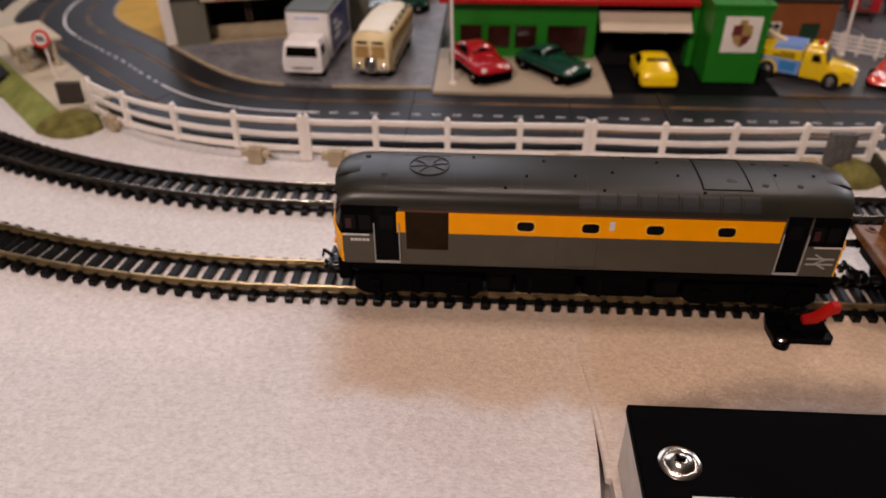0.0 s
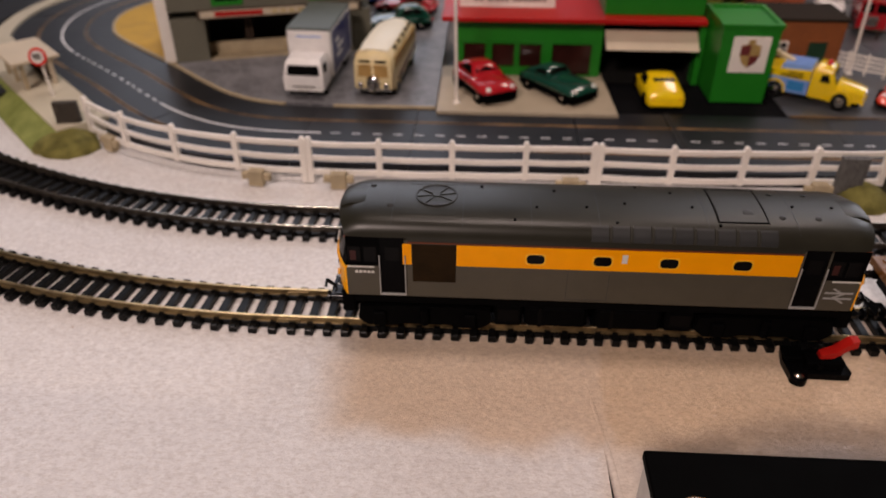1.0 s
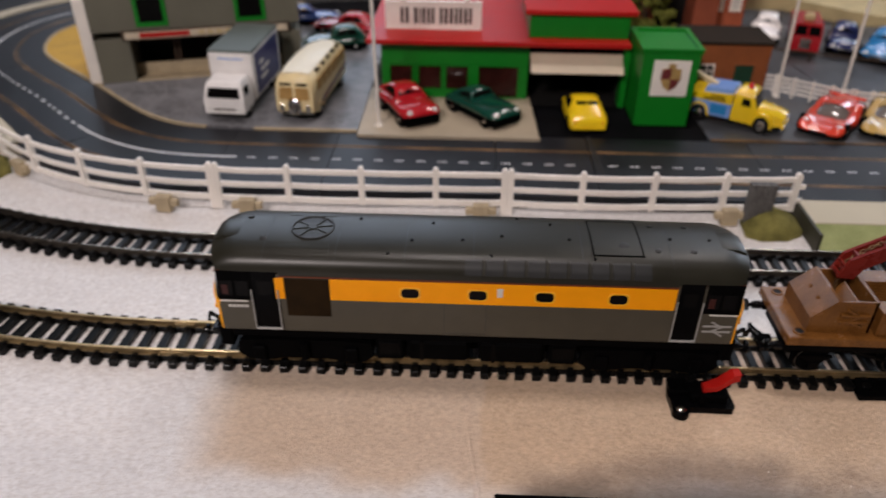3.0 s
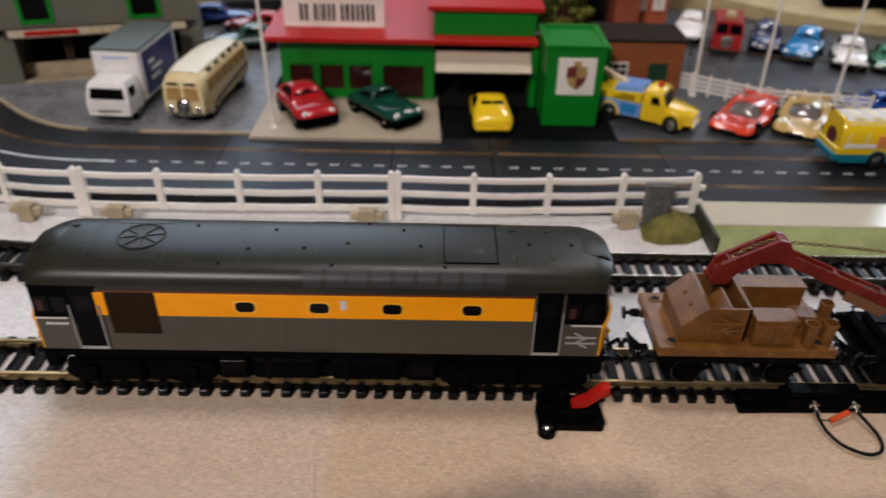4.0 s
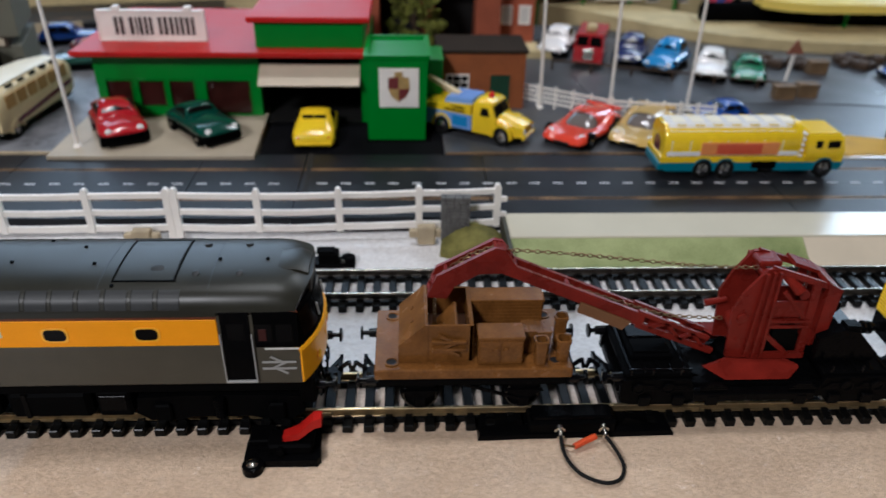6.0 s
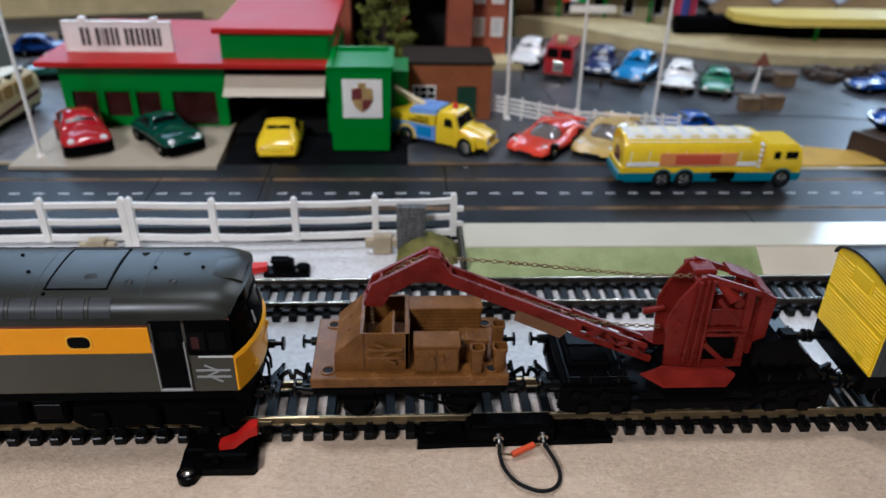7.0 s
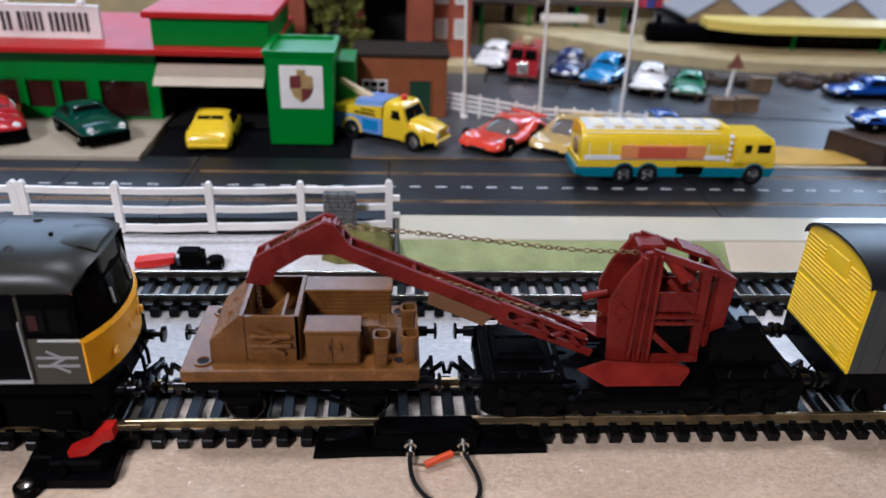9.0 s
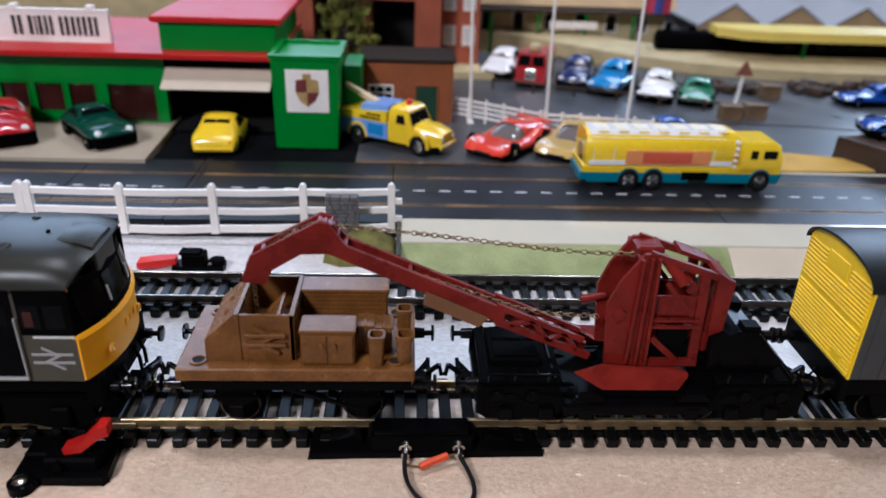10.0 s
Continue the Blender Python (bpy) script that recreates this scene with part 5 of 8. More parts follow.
    part("pulley", lathe(BM(), (184.6, 251.9, 48.4), (0, 1, 0), [(0, 0.4), (0, 2.2), (1, 1.8), (2.6, 1.8), (3.6, 2.2), (3.6, 0.4)], 18), M["red_pl"], c)

    def links(name, pts):
        """A chain of separate oval links along a line."""
        line = spline(pts, 0.3)
        run, k = 0.0, 0
        bm = BM()
        last = line[0]
        for p in line[1:]:
            run += (p - last).length
            last = p
            if run < 1.15:
                continue
            run = 0.0
            i = line.index(p)
            d = (line[min(i + 1, len(line) - 1)] - line[i - 1]).normalized()
            e = d.cross(Vector((0, 1, 0))).normalized()
            u = (e + Vector((0, 0.75 if k % 2 else -0.75, 0))).normalized()
            k += 1
            oval = [p + d * 0.92 * math.cos(a) + u * 0.55 * math.sin(a) for a in np.linspace(0, 2 * math.pi, 11)[:-1]]
            tube(bm, oval, 0.19, 5, closed=True)
        part(name, bm, M["chain"], c, "fine brassy chain")

    links("hoist_chain", [(285, 253.5, 53.9), (264, 253.5, 54.9), (227, 253.5, 59.1), (206, 253.5, 60.9)])
    links("jib_chain", [(277.5, 253.5, 34.7), (258, 253.5, 36.3), (242, 253.5, 41.6), (208, 253.5, 54.0)])
    links("hook_chain", [(203, 254, 62.4), (193, 254, 58.0), (184.2, 254, 50), (183.9, 254, 44), (184, 254, 33)])
    return c


crane()


M["van_roof"] = material("matt_black_roof_paint", (0.012, 0.013, 0.014), 0.42, var=0.15, scale=100, bump=0.06, spec=0.22)
M["van_side"] = material("dark_grey_van_paint", (0.05, 0.05, 0.047), 0.45, var=0.12, scale=100, bump=0.06, spec=0.2)


def van():
    x0, x1, ya, yb, z0, ze, zt = 341.0, 428.0, 238.0, 271.4, 25.3, 52.0, 58.2
    v = thing("goods_van", (385, YC, 5.4), "grey goods van with a yellow planked end and dark roof", "van")
    yc, hw = (ya + yb) / 2, (yb - ya) / 2
    arc = [(yc - hw * math.cos(a), ze + (zt - ze) * math.sin(a)) for a in np.linspace(0, math.pi, 17)]
    part("body", prism(BM(), [(ya, z0), *[(y, z - 0.4) for y, z in arc], (yb, z0)], "x", x0 + 0.6, x1), M["van_side"], v, "dark grey van body")
    end = part("end_panel", prism(BM(), [(ya, z0), *[(y, z - 0.3) for y, z in arc], (yb, z0)], "x", x0, x0 + 0.7), M["yel_pl"], v, "yellow van end")
    r = len(arc)
    outer = [(y + (y - yc) * 0.03, z + 0.6) for y, z in arc]
    bm = BM()
    prism(bm, [(y, z - 0.3) for y, z in outer] + [(y, z - 1.1) for y, z in reversed(outer)], "x", x0 - 1.2, x1 + 1)
    part("roof", bm, M["van_roof"], v, "dark curved roof")
    for k in range(22):
        z = z0 + 0.9 + k * 1.22
        gaps = [(ya + 0.7, yb - 0.7)]
        if k > 17:
            gaps = [(ya + 0.9, yc - 6), (yc + 6, yb - 0.9)]
        if k in (11,):
            continue
        if k in (1, 2):
            gaps = [(ya + 0.7, ya + 4), (ya + 9.5, yb - 0.7)]
        for a, b in gaps:
            part("slat", cbox(BM(), x0 - 0.55, x0 + 0.2, a, b, z, z + 0.62, 0.12), M["yel_pl"], end)
    part("lamp_plate", cbox(BM(), x0 - 0.4, x0 + 0.2, yc - 4.5, yc + 5.5, 48.6, 53.2, 0.3), M["yel_pl"], end)
    part("lamp_plate", cbox(BM(), x0 - 0.5, x0 + 0.2, ya + 4.5, ya + 9, z0 + 1.6, z0 + 4.4, 0.2), M["yel_pl"], end)
    part("buffer_beam", cbox(BM(), x0 - 0.3, x0 + 2, ya + 0.5, yb - 0.5, 17.5, z0 - 0.1, 0.3), M["blk_wagon"], v)
    part("underframe", cbox(BM(), x0 + 2, x1 - 1, ya + 3, yb - 3, 17.5, z0 - 0.1, 0.3), M["blk_wagon"], v)
    for x in (x0 + 16, x1 - 16):
        wheelset(v, x, 5.6, 11.0)
        for s in (-1, 1):
            y = YC + s * 11.6
            part("axle_guard", prism(BM(), [(x - 5.5, 18), (x - 1.6, 9.6), (x + 1.6, 9.6), (x + 5.5, 18)], "y", y - 0.6, y + 1.4), M["blk_wagon"], v)
    for s in (-1, 1):
        buffer(v, x0 - 0.2, YC + s * 12.2, 20.4, -1, 6.0)
        for k in range(16):
            x = x0 + 3 + k * 5.2
            part("plank", cbox(BM(), x, x + 4.9, *sorted((yc + s * hw, yc + s * (hw + 0.3))), z0 + 0.3, ze - 0.8, 0.1), M["van_side"], v)
    coupling(v, x0 + 1, -1)
    bm = BM()
    tube(bm, [(x0 - 0.5, YC - 4, 20), (x0 - 2.2, YC - 4, 17), (x0 - 2.0, YC - 3.6, 12), (x0 - 0.5, YC - 3.2, 10)], 0.6, 6)
    part("brake_hose", bm, M["blk_gloss"], v)
    return v


van()

# ---- small trackside things ----
def lever_switch(at, rz, label):
    """A black point lever: base plate with a round lug and screw, a raised block and a red handle."""
    g = thing("point_lever", (at[0], at[1], at[2]), label, "point lever", "point levers", rz=rz, local=True)
    bm = BM()
    outline = [(-9.8, -8.6), (-4.6, -8.6), (-3.4, -6.0), (12.5, -6.0), (13.5, -4.5), (12.5, 8.8), (-8.6, 8.8), (-10.2, 2)]
    base = part("base_plate", prism(bm, outline, "z", -0.8, 2.0), M["blk_gloss"], g)
    part("lug", lathe(BM(), (-7.0, -7.2, -0.8), (0, 0, 1), [(0, 3.2), (2.9, 3.2), (3.1, 2.9), (3.1, 0.1)], 20), M["blk_gloss"], g)
    part("screw", lathe(BM(), (-7.0, -7.2, 2.2), (0, 0, 1), [(0, 2.0), (0.4, 2.0), (0.9, 1.2), (1.0, 0.1)], 16), M["steel"], g, "bright screw head")
    part("block", cbox(BM(), -3, 11, -3.5, 4.5, 1.8, 5.6, 0.7), M["blk"], g)
    part("cover", cbox(BM(), -9.5, -1.5, 0.5, 8, 1.8, 4.0, 0.6), M["blk"], g)
    part("pivot", cyl(BM(), (1.2, -5.0, 4.2), (1.2, 5.6, 4.2), 1.2, n=14), M["blk"], g)
    h = BM()
    loft(h, [[(1.8, -1.5, 5.4), (1.8, 1.7, 5.4), (1.8, 1.7, 7.4), (1.8, -1.5, 7.4)], [(6.7, -2.0, 6.6), (6.7, 2.4, 6.6), (6.7, 2.4, 9.2), (6.7, -2.0, 9.2)], [(11.5, -1.8, 10.8), (11.5, 2.4, 10.8), (11.5, 2.4, 14.4), (11.5, -1.8, 14.2)], [(14.0, -1.4, 11.4), (14.0, 2.0, 11.4), (14.0, 2.0, 14.8), (14.0, -1.4, 14.8)]])
    part("handle", h, M["lever_red"], g, "red lever handle")
    return g


lever_switch((135.0, 232.9, 0), 0, "black point lever with a raised red handle")


def far_lever():
    g = thing("point_lever", (135, 344.5, 0), "black point lever with its red handle laid flat", "point lever", "point levers", local=True)
    part("base_plate", cbox(BM(), -3, 17, -3.6, 3.6, -0.8, 1.8, 0.4), M["blk_gloss"], g)
    part("block", cbox(BM(), 1.2, 10.0, -3.4, 3.0, 1.7, 6.6, 0.5), M["blk"], g)
    part("block_top", cbox(BM(), 0.4, 8.4, -3.0, 2.2, 6.5, 7.6, 0.3), M["blk"], g)
    part("lug", lathe(BM(), (14, 0.4, -0.8), (0, 0, 1), [(0, 3.2), (4.0, 3.2), (4.4, 2.6), (4.4, 0.1)], 18), M["blk"], g)
    part("screw", lathe(BM(), (11.9, -2.2, 2.4), (0, 0, 1), [(0, 1.2), (0.6, 1.0), (0.8, 0.1)], 12), M["steel"], g, "bright screw head")
    h = BM()
    loft(h, [[(-16.5, -2.6, 0.0), (-16.5, 2.4, 0.0), (-16.5, 2.4, 3.0), (-16.5, -2.6, 2.6)], [(-9, -2.4, 0.6), (-9, 2.4, 0.6), (-9, 2.4, 4.0), (-9, -2.4, 3.6)], [(-1.5, -1.6, 1.4), (-1.5, 1.8, 1.4), (-1.5, 1.8, 4.8), (-1.5, -1.6, 4.4)]])
    part("handle", h, M["red_bright"], g, "red lever handle")


far_lever()


def power_clip():
    g = thing("power_clip", (230, 241, 0), "black track power clip with two terminals and a wire loop", "power clip")
    bm = BM()
    loft(bm, [[(197.8, 236.4, -0.8), (262.2, 237.6, -0.8), (260, 246.5, -0.8), (198.0, 246.5, -0.8)], [(198.2, 236.7, 1.0), (261.6, 237.9, 1.0), (258.5, 246.0, 3.2), (199.0, 246.0, 3.2)]])
    part("ramp_plate", bm, M["blk_gloss"], g)
    hs = part("housing", cbox(BM(), 214, 243, 237.6, 245.4, 0.5, 5.6, 0.8), M["blk_wagon"], g)
    part("housing_lid", cbox(BM(), 215.5, 241.5, 238.6, 244.6, 5.5, 7.2, 0.5), M["blk_gloss"], hs)
    for x in (207, 251):
        part("side_web", prism(BM(), [(x - 6, 1.5), (x + 6, 1.5), (x + (5 if x < 220 else -5), 5)], "y", 240, 243), M["blk_wagon"], g)
    for x in (224.2, 238.6):
        t = part("terminal", lathe(BM(), (x, 239.6, 3.6), (0, -1, -0.25), [(0, 1.7), (3.0, 1.7), (3.2, 1.2), (5.4, 1.2), (5.5, 0.6)], 14), M["steel"], g, "metal wire terminal")
    w = [(224.2, 234.6, 2.6), (224.0, 231, 2.0), (224.8, 226, 1.2), (227.6, 221.2, 0.6), (231.6, 218.2, 0.5), (235.6, 217.0, 0.5), (239.4, 218.2, 0.6), (241.6, 221.6, 0.7), (241.8, 226, 1.0), (240.2, 231, 1.8), (238.6, 234.4, 2.6)]
    part("wire", tube(BM(), spline(w, 0.8), 0.62, 8), M["rubber"], g, "looped black wire")
    sl = part("sleeve", tube(BM(), [(228.0, 231.2, 1.4), (231.0, 232.6, 1.9), (235.4, 234.6, 2.2)], 1.05, 8), M["wire_red"], g, "orange-red sleeve on the link")
    part("link", tube(BM(), [(224.4, 232.0, 1.2), (228.0, 231.2, 1.4), (231.0, 232.6, 1.9), (235.4, 234.6, 2.2), (238.4, 234.8, 2.4)], 0.4, 6), M["chain"], g)


power_clip()


M["lid_black"] = material("matt_black_lid", (0.001, 0.001, 0.001), 0.75, var=0.2, scale=100, bump=0.05, spec=0.03)


def control_box():
    g = thing("control_box", (130, 105, 0), "black control box with a bright screw in its lid", "control box")
    body = part("body", cbox(BM(), 57.6, 230, 20, 165.4, -1, 23.4, 0.8), material("pale_grey_box_side", (0.55, 0.52, 0.48), 0.5), g, "pale grey box sides")
    lid = part("lid", cbox(BM(), 57.0, 231, 19.5, 166.0, 23.2, 26.8, 0.5), M["lid_black"], g, "black lid")
    bm = BM()
    lathe(bm, (68.3, 144.2, 26.6), (0, 0, 1), [(0, 6.0), (0.5, 6.0), (0.9, 5.5), (1.0, 4.6), (0.8, 4.4)], 36)
    part("washer", bm, M["steel"], lid, "bright cup washer")
    bm = BM()
    lathe(bm, (68.3, 144.2, 26.8), (0, 0, 1), [(0, 4.2), (0.7, 4.2), (1.6, 3.0), (1.9, 1.6), (1.9, 1.5), (1.0, 1.3), (1.0, 0.1)], 32)
    part("screw", bm, M["steel"], lid, "domed steel screw")
    bm = BM()
    for a in (0.4, 0.4 + math.pi / 2):
        bar(bm, (68.3 - 1.9 * math.cos(a), 144.2 - 1.9 * math.sin(a), 28.5), (68.3 + 1.9 * math.cos(a), 144.2 + 1.9 * math.sin(a), 28.5), 0.6, 0.5)
    part("screw_slot", bm, M["blk"], lid)
    part("label", cbox(BM(), 69.5, 150, 60, 133.4, 26.75, 27.0), M["white_line"], lid, "pale paper label")


control_box()

# ---- toy vehicles: local x ahead, y to the left, z up from the ground ----
def car_wheel(parent, x, y, r, w, hub):
    s = 1 if y > 0 else -1
    bm = BM()
    lathe(bm, (x, y - s * w / 2, r), (0, s, 0), [(0, r * 0.5), (0, r * 0.9), (w * 0.15, r), (w * 0.85, r), (w, r * 0.9), (w, r * 0.62), (w * 0.8, r * 0.6), (w * 0.8, 0.1)], 20)
    t = part("wheel", bm, M["rubber"], parent)
    bm = BM()
    lathe(bm, (x, y + s * w * 0.28, r), (0, s, 0), [(0, r * 0.58), (w * 0.12, r * 0.58), (w * 0.2, r * 0.35), (w * 0.3, r * 0.25), (w * 0.32, 0.1)], 16)
    part("hub", bm, hub, t, "metal hub")


def arch(x, y, z, r0, r1, w, s):
    """Half a ring over a wheel."""
    rings = []
    for t in np.linspace(-0.1, math.pi + 0.1, 14):
        c, d = math.cos(t), math.sin(t)
        rings.append([(x + r0 * c, y - s * w / 2, z + r0 * d), (x + r1 * c, y - s * w / 2, z + r1 * d), (x + r1 * c, y + s * w / 2, z + r1 * d), (x + r0 * c, y + s * w / 2, z + r0 * d)])
    return loft(BM(), rings)


def body_ring(x, w, z0, z1, crown=0.6):
    h = z1 - z0
    half = [(0.82, 0.0), (0.96, 0.1), (1.0, 0.3), (1.0, 0.5), (0.95, 0.70), (0.83, 0.87), (0.55, 0.97)]
    pts = [(x, -w * a, z0 + h * b) for a, b in half] + [(x, 0, z1 + crown)] + [(x, w * a, z0 + h * b) for a, b in reversed(half)]
    return pts


def toy_car(name, at, rz, L, W, H, paint, label, group, cabin=(0.10, -0.06, -0.28, -0.45), belt=0.56, nose=0.42, tail=0.5, under=0.28, slit=(0.34, 0.52, 0.74)):
    """A die-cast car. cabin: windscreen foot, roof front, roof rear and rear window foot, as parts of the length from the middle."""
    g = thing(name, at, label, "toy car", group, rz=rz, local=True)
    hw, z0, zb = W / 2, H * under, H * belt
    r = H * 0.2 + 0.6
    st = []
    for f in (-0.5, -0.485, -0.45, -0.38, -0.28, -0.15, 0.0, 0.12, 0.25, 0.36, 0.44, 0.485, 0.5):
        top = zb
        if f > 0.15:
            top = zb + (H * nose - zb) * ((f - 0.15) / 0.35) ** 1.6
        if f < -0.2:
            top = zb + (H * tail - zb) * ((-0.2 - f) / 0.3) ** 1.5
        e = max(0.0, (abs(f) - 0.36) / 0.14)
        w = hw * (1 - 0.30 * e ** 2.2) * (1 - 0.03 * math.cos(f * 9))
        lift = 0.9 * e ** 3 * H * 0.12
        st.append(body_ring(f * L, w, z0 + lift, top - 0.16 * H * e ** 2.5, 0.07 * H))
    body = part("body", loft(BM(), st), paint, g, sharp=60)
    part("chassis", cbox(BM(), -L * 0.47, L * 0.47, -hw * 0.88, hw * 0.88, z0 * 0.3, z0 + 1.0, 0.3), M["blk"], g)
    a, b, c, d = (v * L for v in cabin)
    zr = H - 0.5
    wl, wr = hw * 0.84, hw * 0.60

    stations = [(d, 0.0), (d * 0.75 + c * 0.25, 0.42), (d * 0.35 + c * 0.65, 0.84), (c, 0.97), (c * 0.5 + b * 0.5, 1.0), (b, 0.97), (b * 0.65 + a * 0.35, 0.80), (b * 0.25 + a * 0.75, 0.36), (a, 0.0)]
    rings = []
    for x, f in stations:
        z, w = zb - 0.4 + (zr - zb + 0.4) * f, wl + (wr - wl) * f
        wm = wl + (wr - wl) * f * 0.45
        rings.append([(x, -wl * 0.98, zb - 1.0), (x, -wm, zb - 0.6 + (z - zb + 0.6) * 0.5), (x, -w, zb - 0.6 + (z - zb + 0.6) * 0.9), (x, -w * 0.6, z + 0.35), (x, 0, z + 0.5), (x, w * 0.6, z + 0.35), (x, w, zb - 0.6 + (z - zb + 0.6) * 0.9), (x, wm, zb - 0.6 + (z - zb + 0.6) * 0.5), (x, wl * 0.98, zb - 1.0)])
    cab = part("cabin", loft(BM(), rings), paint, g, sharp=65)
    for foot, edge, s in ((a, b, 1), (d, c, -1)):
        q = []
        for f in slit:
            x = foot + (edge - foot) * (f if f < 0.8 else 0.8)
            z = zb + (zr - zb) * f * 0.98 + 0.35
            w = (wl + (wr - wl) * f) * 0.80
            q.append([(x + s * 0.75, -w, z - 0.15), (x + s * 0.85, 0, z + 0.35), (x + s * 0.75, w, z - 0.15), (x - s * 0.5, w, z - 0.6), (x - s * 0.5, -w, z - 0.6)])
        part("windscreen" if s > 0 else "rear_window", loft(BM(), q), M["glass_dk"], cab, "dark glazing")
    for s in (-1, 1):
        for x0, x1, y0, y1 in ((c + 0.4, (b + c) / 2 - 0.5, c * 0.5 + d * 0.5 + 1, (b + c) / 2 - 0.5), ((b + c) / 2 + 0.4, b - 0.2, (b + c) / 2 + 0.4, a * 0.45 + b * 0.55)):
            f0, f1 = 0.30, 0.82
            ya, yb = s * (wl + (wr - wl) * f0 * 0.62 + 0.22), s * (wl + (wr - wl) * f1 * 0.85 + 0.3)
            za, zc2 = zb + (zr - zb) * f0, zb + (zr - zb) * f1
            part("side_window", loft(BM(), [[(y0, ya, za), (y1, ya, za), (y1, ya - s * 1.0, za), (y0, ya - s * 1.0, za)], [(x0, yb, zc2), (x1, yb, zc2), (x1, yb - s * 1.0, zc2), (x0, yb - s * 1.0, zc2)]]), M["glass_dk"], cab)
    for x in (-L * 0.29, L * 0.31):
        for s in (-1, 1):
            part("wheel_arch", cyl(BM(), (x, s * (hw - 2.5), r + 0.3), (x, s * (hw + 0.12), r + 0.3), r + 0.7, n=20), M["blk"], body)
            car_wheel(g, x, s * (hw - 1.2), r, 2.6, M["chrome"])
    zl = H * nose * 0.86
    for s in (-1, 1):
        part("headlamp", lathe(BM(), (L * 0.445, s * hw * 0.64, zl), (1, 0, 0.45), [(-1.5, 1.9), (0.5, 1.9), (1.0, 1.4), (1.3, 0.2)], 16), M["lamp_glass"], g, "clear headlamp")
        part("tail_lamp", cbox(BM(), -L * 0.495, -L * 0.47, s * hw * 0.6 - 0.8, s * hw * 0.6 + 0.8, H * 0.36, H * 0.46, 0.2), M["red_bright"], g)
    part("bumper", loft(BM(), [[(L * (0.455 + 0.05 * (1 - abs(v) ** 2.5)), v * hw * 0.9, z0 + dz), (L * (0.455 + 0.05 * (1 - abs(v) ** 2.5)) + 0.7, v * hw * 0.9, z0 + dz), (L * (0.455 + 0.05 * (1 - abs(v) ** 2.5)) + 0.7, v * hw * 0.9, z0 + dz + 1.1), (L * (0.455 + 0.05 * (1 - abs(v) ** 2.5)), v * hw * 0.9, z0 + dz + 1.1)] for v in (-1, -0.6, 0, 0.6, 1) for dz in (0.6,)]), M["chrome" if under == 0.28 else "blk"], g, "thin bumper")
    return g


def racing_car(at, rz, L, W, H, paint, label):
    """A low sports racer: wings that swell over the wheels, a bubble canopy, faired lamps and a high tail."""
    g = thing("toy_car", at, label, "toy car", "cars in the car park", rz=rz, local=True)
    hw = W / 2
    st = []
    for f in np.linspace(-0.5, 0.5, 27):
        e = max(0.0, (abs(f) - 0.38) / 0.12)
        w = hw * (1 - 0.22 * e ** 2.4) * (1 - 0.06 * math.cos(2 * math.pi * f * 1.6 + 3.1))
        low = H * (0.16 + 0.10 * e ** 3)
        wing = H * (0.44 + 0.13 * math.exp(-((f - 0.31) / 0.11) ** 2) + 0.26 * math.exp(-((f + 0.28) / 0.15) ** 2)) * (1 - 0.42 * e ** 3 if f > 0 else 1 - 0.12 * e ** 3)
        mid = H * (0.40 + 0.22 / (1 + math.exp((f - 0.02) * 16))) * (1 - 0.48 * e ** 2.5 if f > 0 else 1 - 0.08 * e ** 2)
        half = [(0.80, low), (0.98, low + 0.10 * H), (1.0, low + 0.55 * (wing - low)), (0.93, low + 0.9 * (wing - low)), (0.76, wing), (0.58, 0.5 * (wing + mid)), (0.32, mid)]
        st.append([(f * L, -w * a, z) for a, z in half] + [(f * L, 0, mid + 0.015 * H)] + [(f * L, w * a, z) for a, z in reversed(half)])
    body = part("body", loft(BM(), st), paint, g, sharp=60)
    part("chassis", cbox(BM(), -L * 0.46, L * 0.44, -hw * 0.86, hw * 0.86, H * 0.08, H * 0.2, 0.3), M["blk"], g)
    dome = []
    for f, up, k in ((0.15, 0.42, 0.50), (0.11, 0.55, 0.56), (0.05, 0.70, 0.58), (-0.01, 0.78, 0.56), (-0.06, 0.78, 0.54)):
        dome.append([(f * L, hw * k * 1.15 * math.cos(a), H * (0.36 + (up - 0.36) * max(0.0, math.sin(a)) ** 0.6)) for a in np.linspace(math.pi, 0, 11)])
    part("canopy", loft(BM(), dome, closed=False), M["canopy_glass"], body, "grey tinted canopy", sharp=70)
    part("roof_panel", loft(BM(), [[(f * L, hw * k * math.cos(a), H * (0.37 + (up - 0.34) * math.sin(a) ** 0.6)) for a in np.linspace(math.pi, 0, 11)] for f, up, k in ((0.00, 0.79, 0.66), (-0.08, 0.81, 0.68), (-0.20, 0.77, 0.68), (-0.36, 0.70, 0.66), (-0.46, 0.64, 0.62))], caps=False, closed=False), paint, body, sharp=70)
    for q in (-1, 1):
        part("lamp_fairing", lathe(BM(), (L * 0.395, q * hw * 0.72, H * 0.40), (1, q * 0.15, 0.55), [(-2.0, 2.5), (0.2, 2.5), (1.0, 1.9), (1.4, 0.9), (1.5, 0.1)], 16), M["lamp_glass"], body, "clear lamp fairing")
        part("side_duct", cbox(BM(), -L * 0.16, -L * 0.06, *sorted((q * hw * 0.97, q * hw * 1.03)), H * 0.30, H * 0.42, 0.3), M["interior"], body)
        for x in (-L * 0.28, L * 0.31):
            part("wheel_arch", cyl(BM(), (x, q * (hw - 2.5), H * 0.29), (x, q * (hw + 0.1), H * 0.29), H * 0.28, n=20), M["blk"], body)
            car_wheel(g, x, q * (hw - 1.2), H * 0.27, 2.8, M["chrome"])
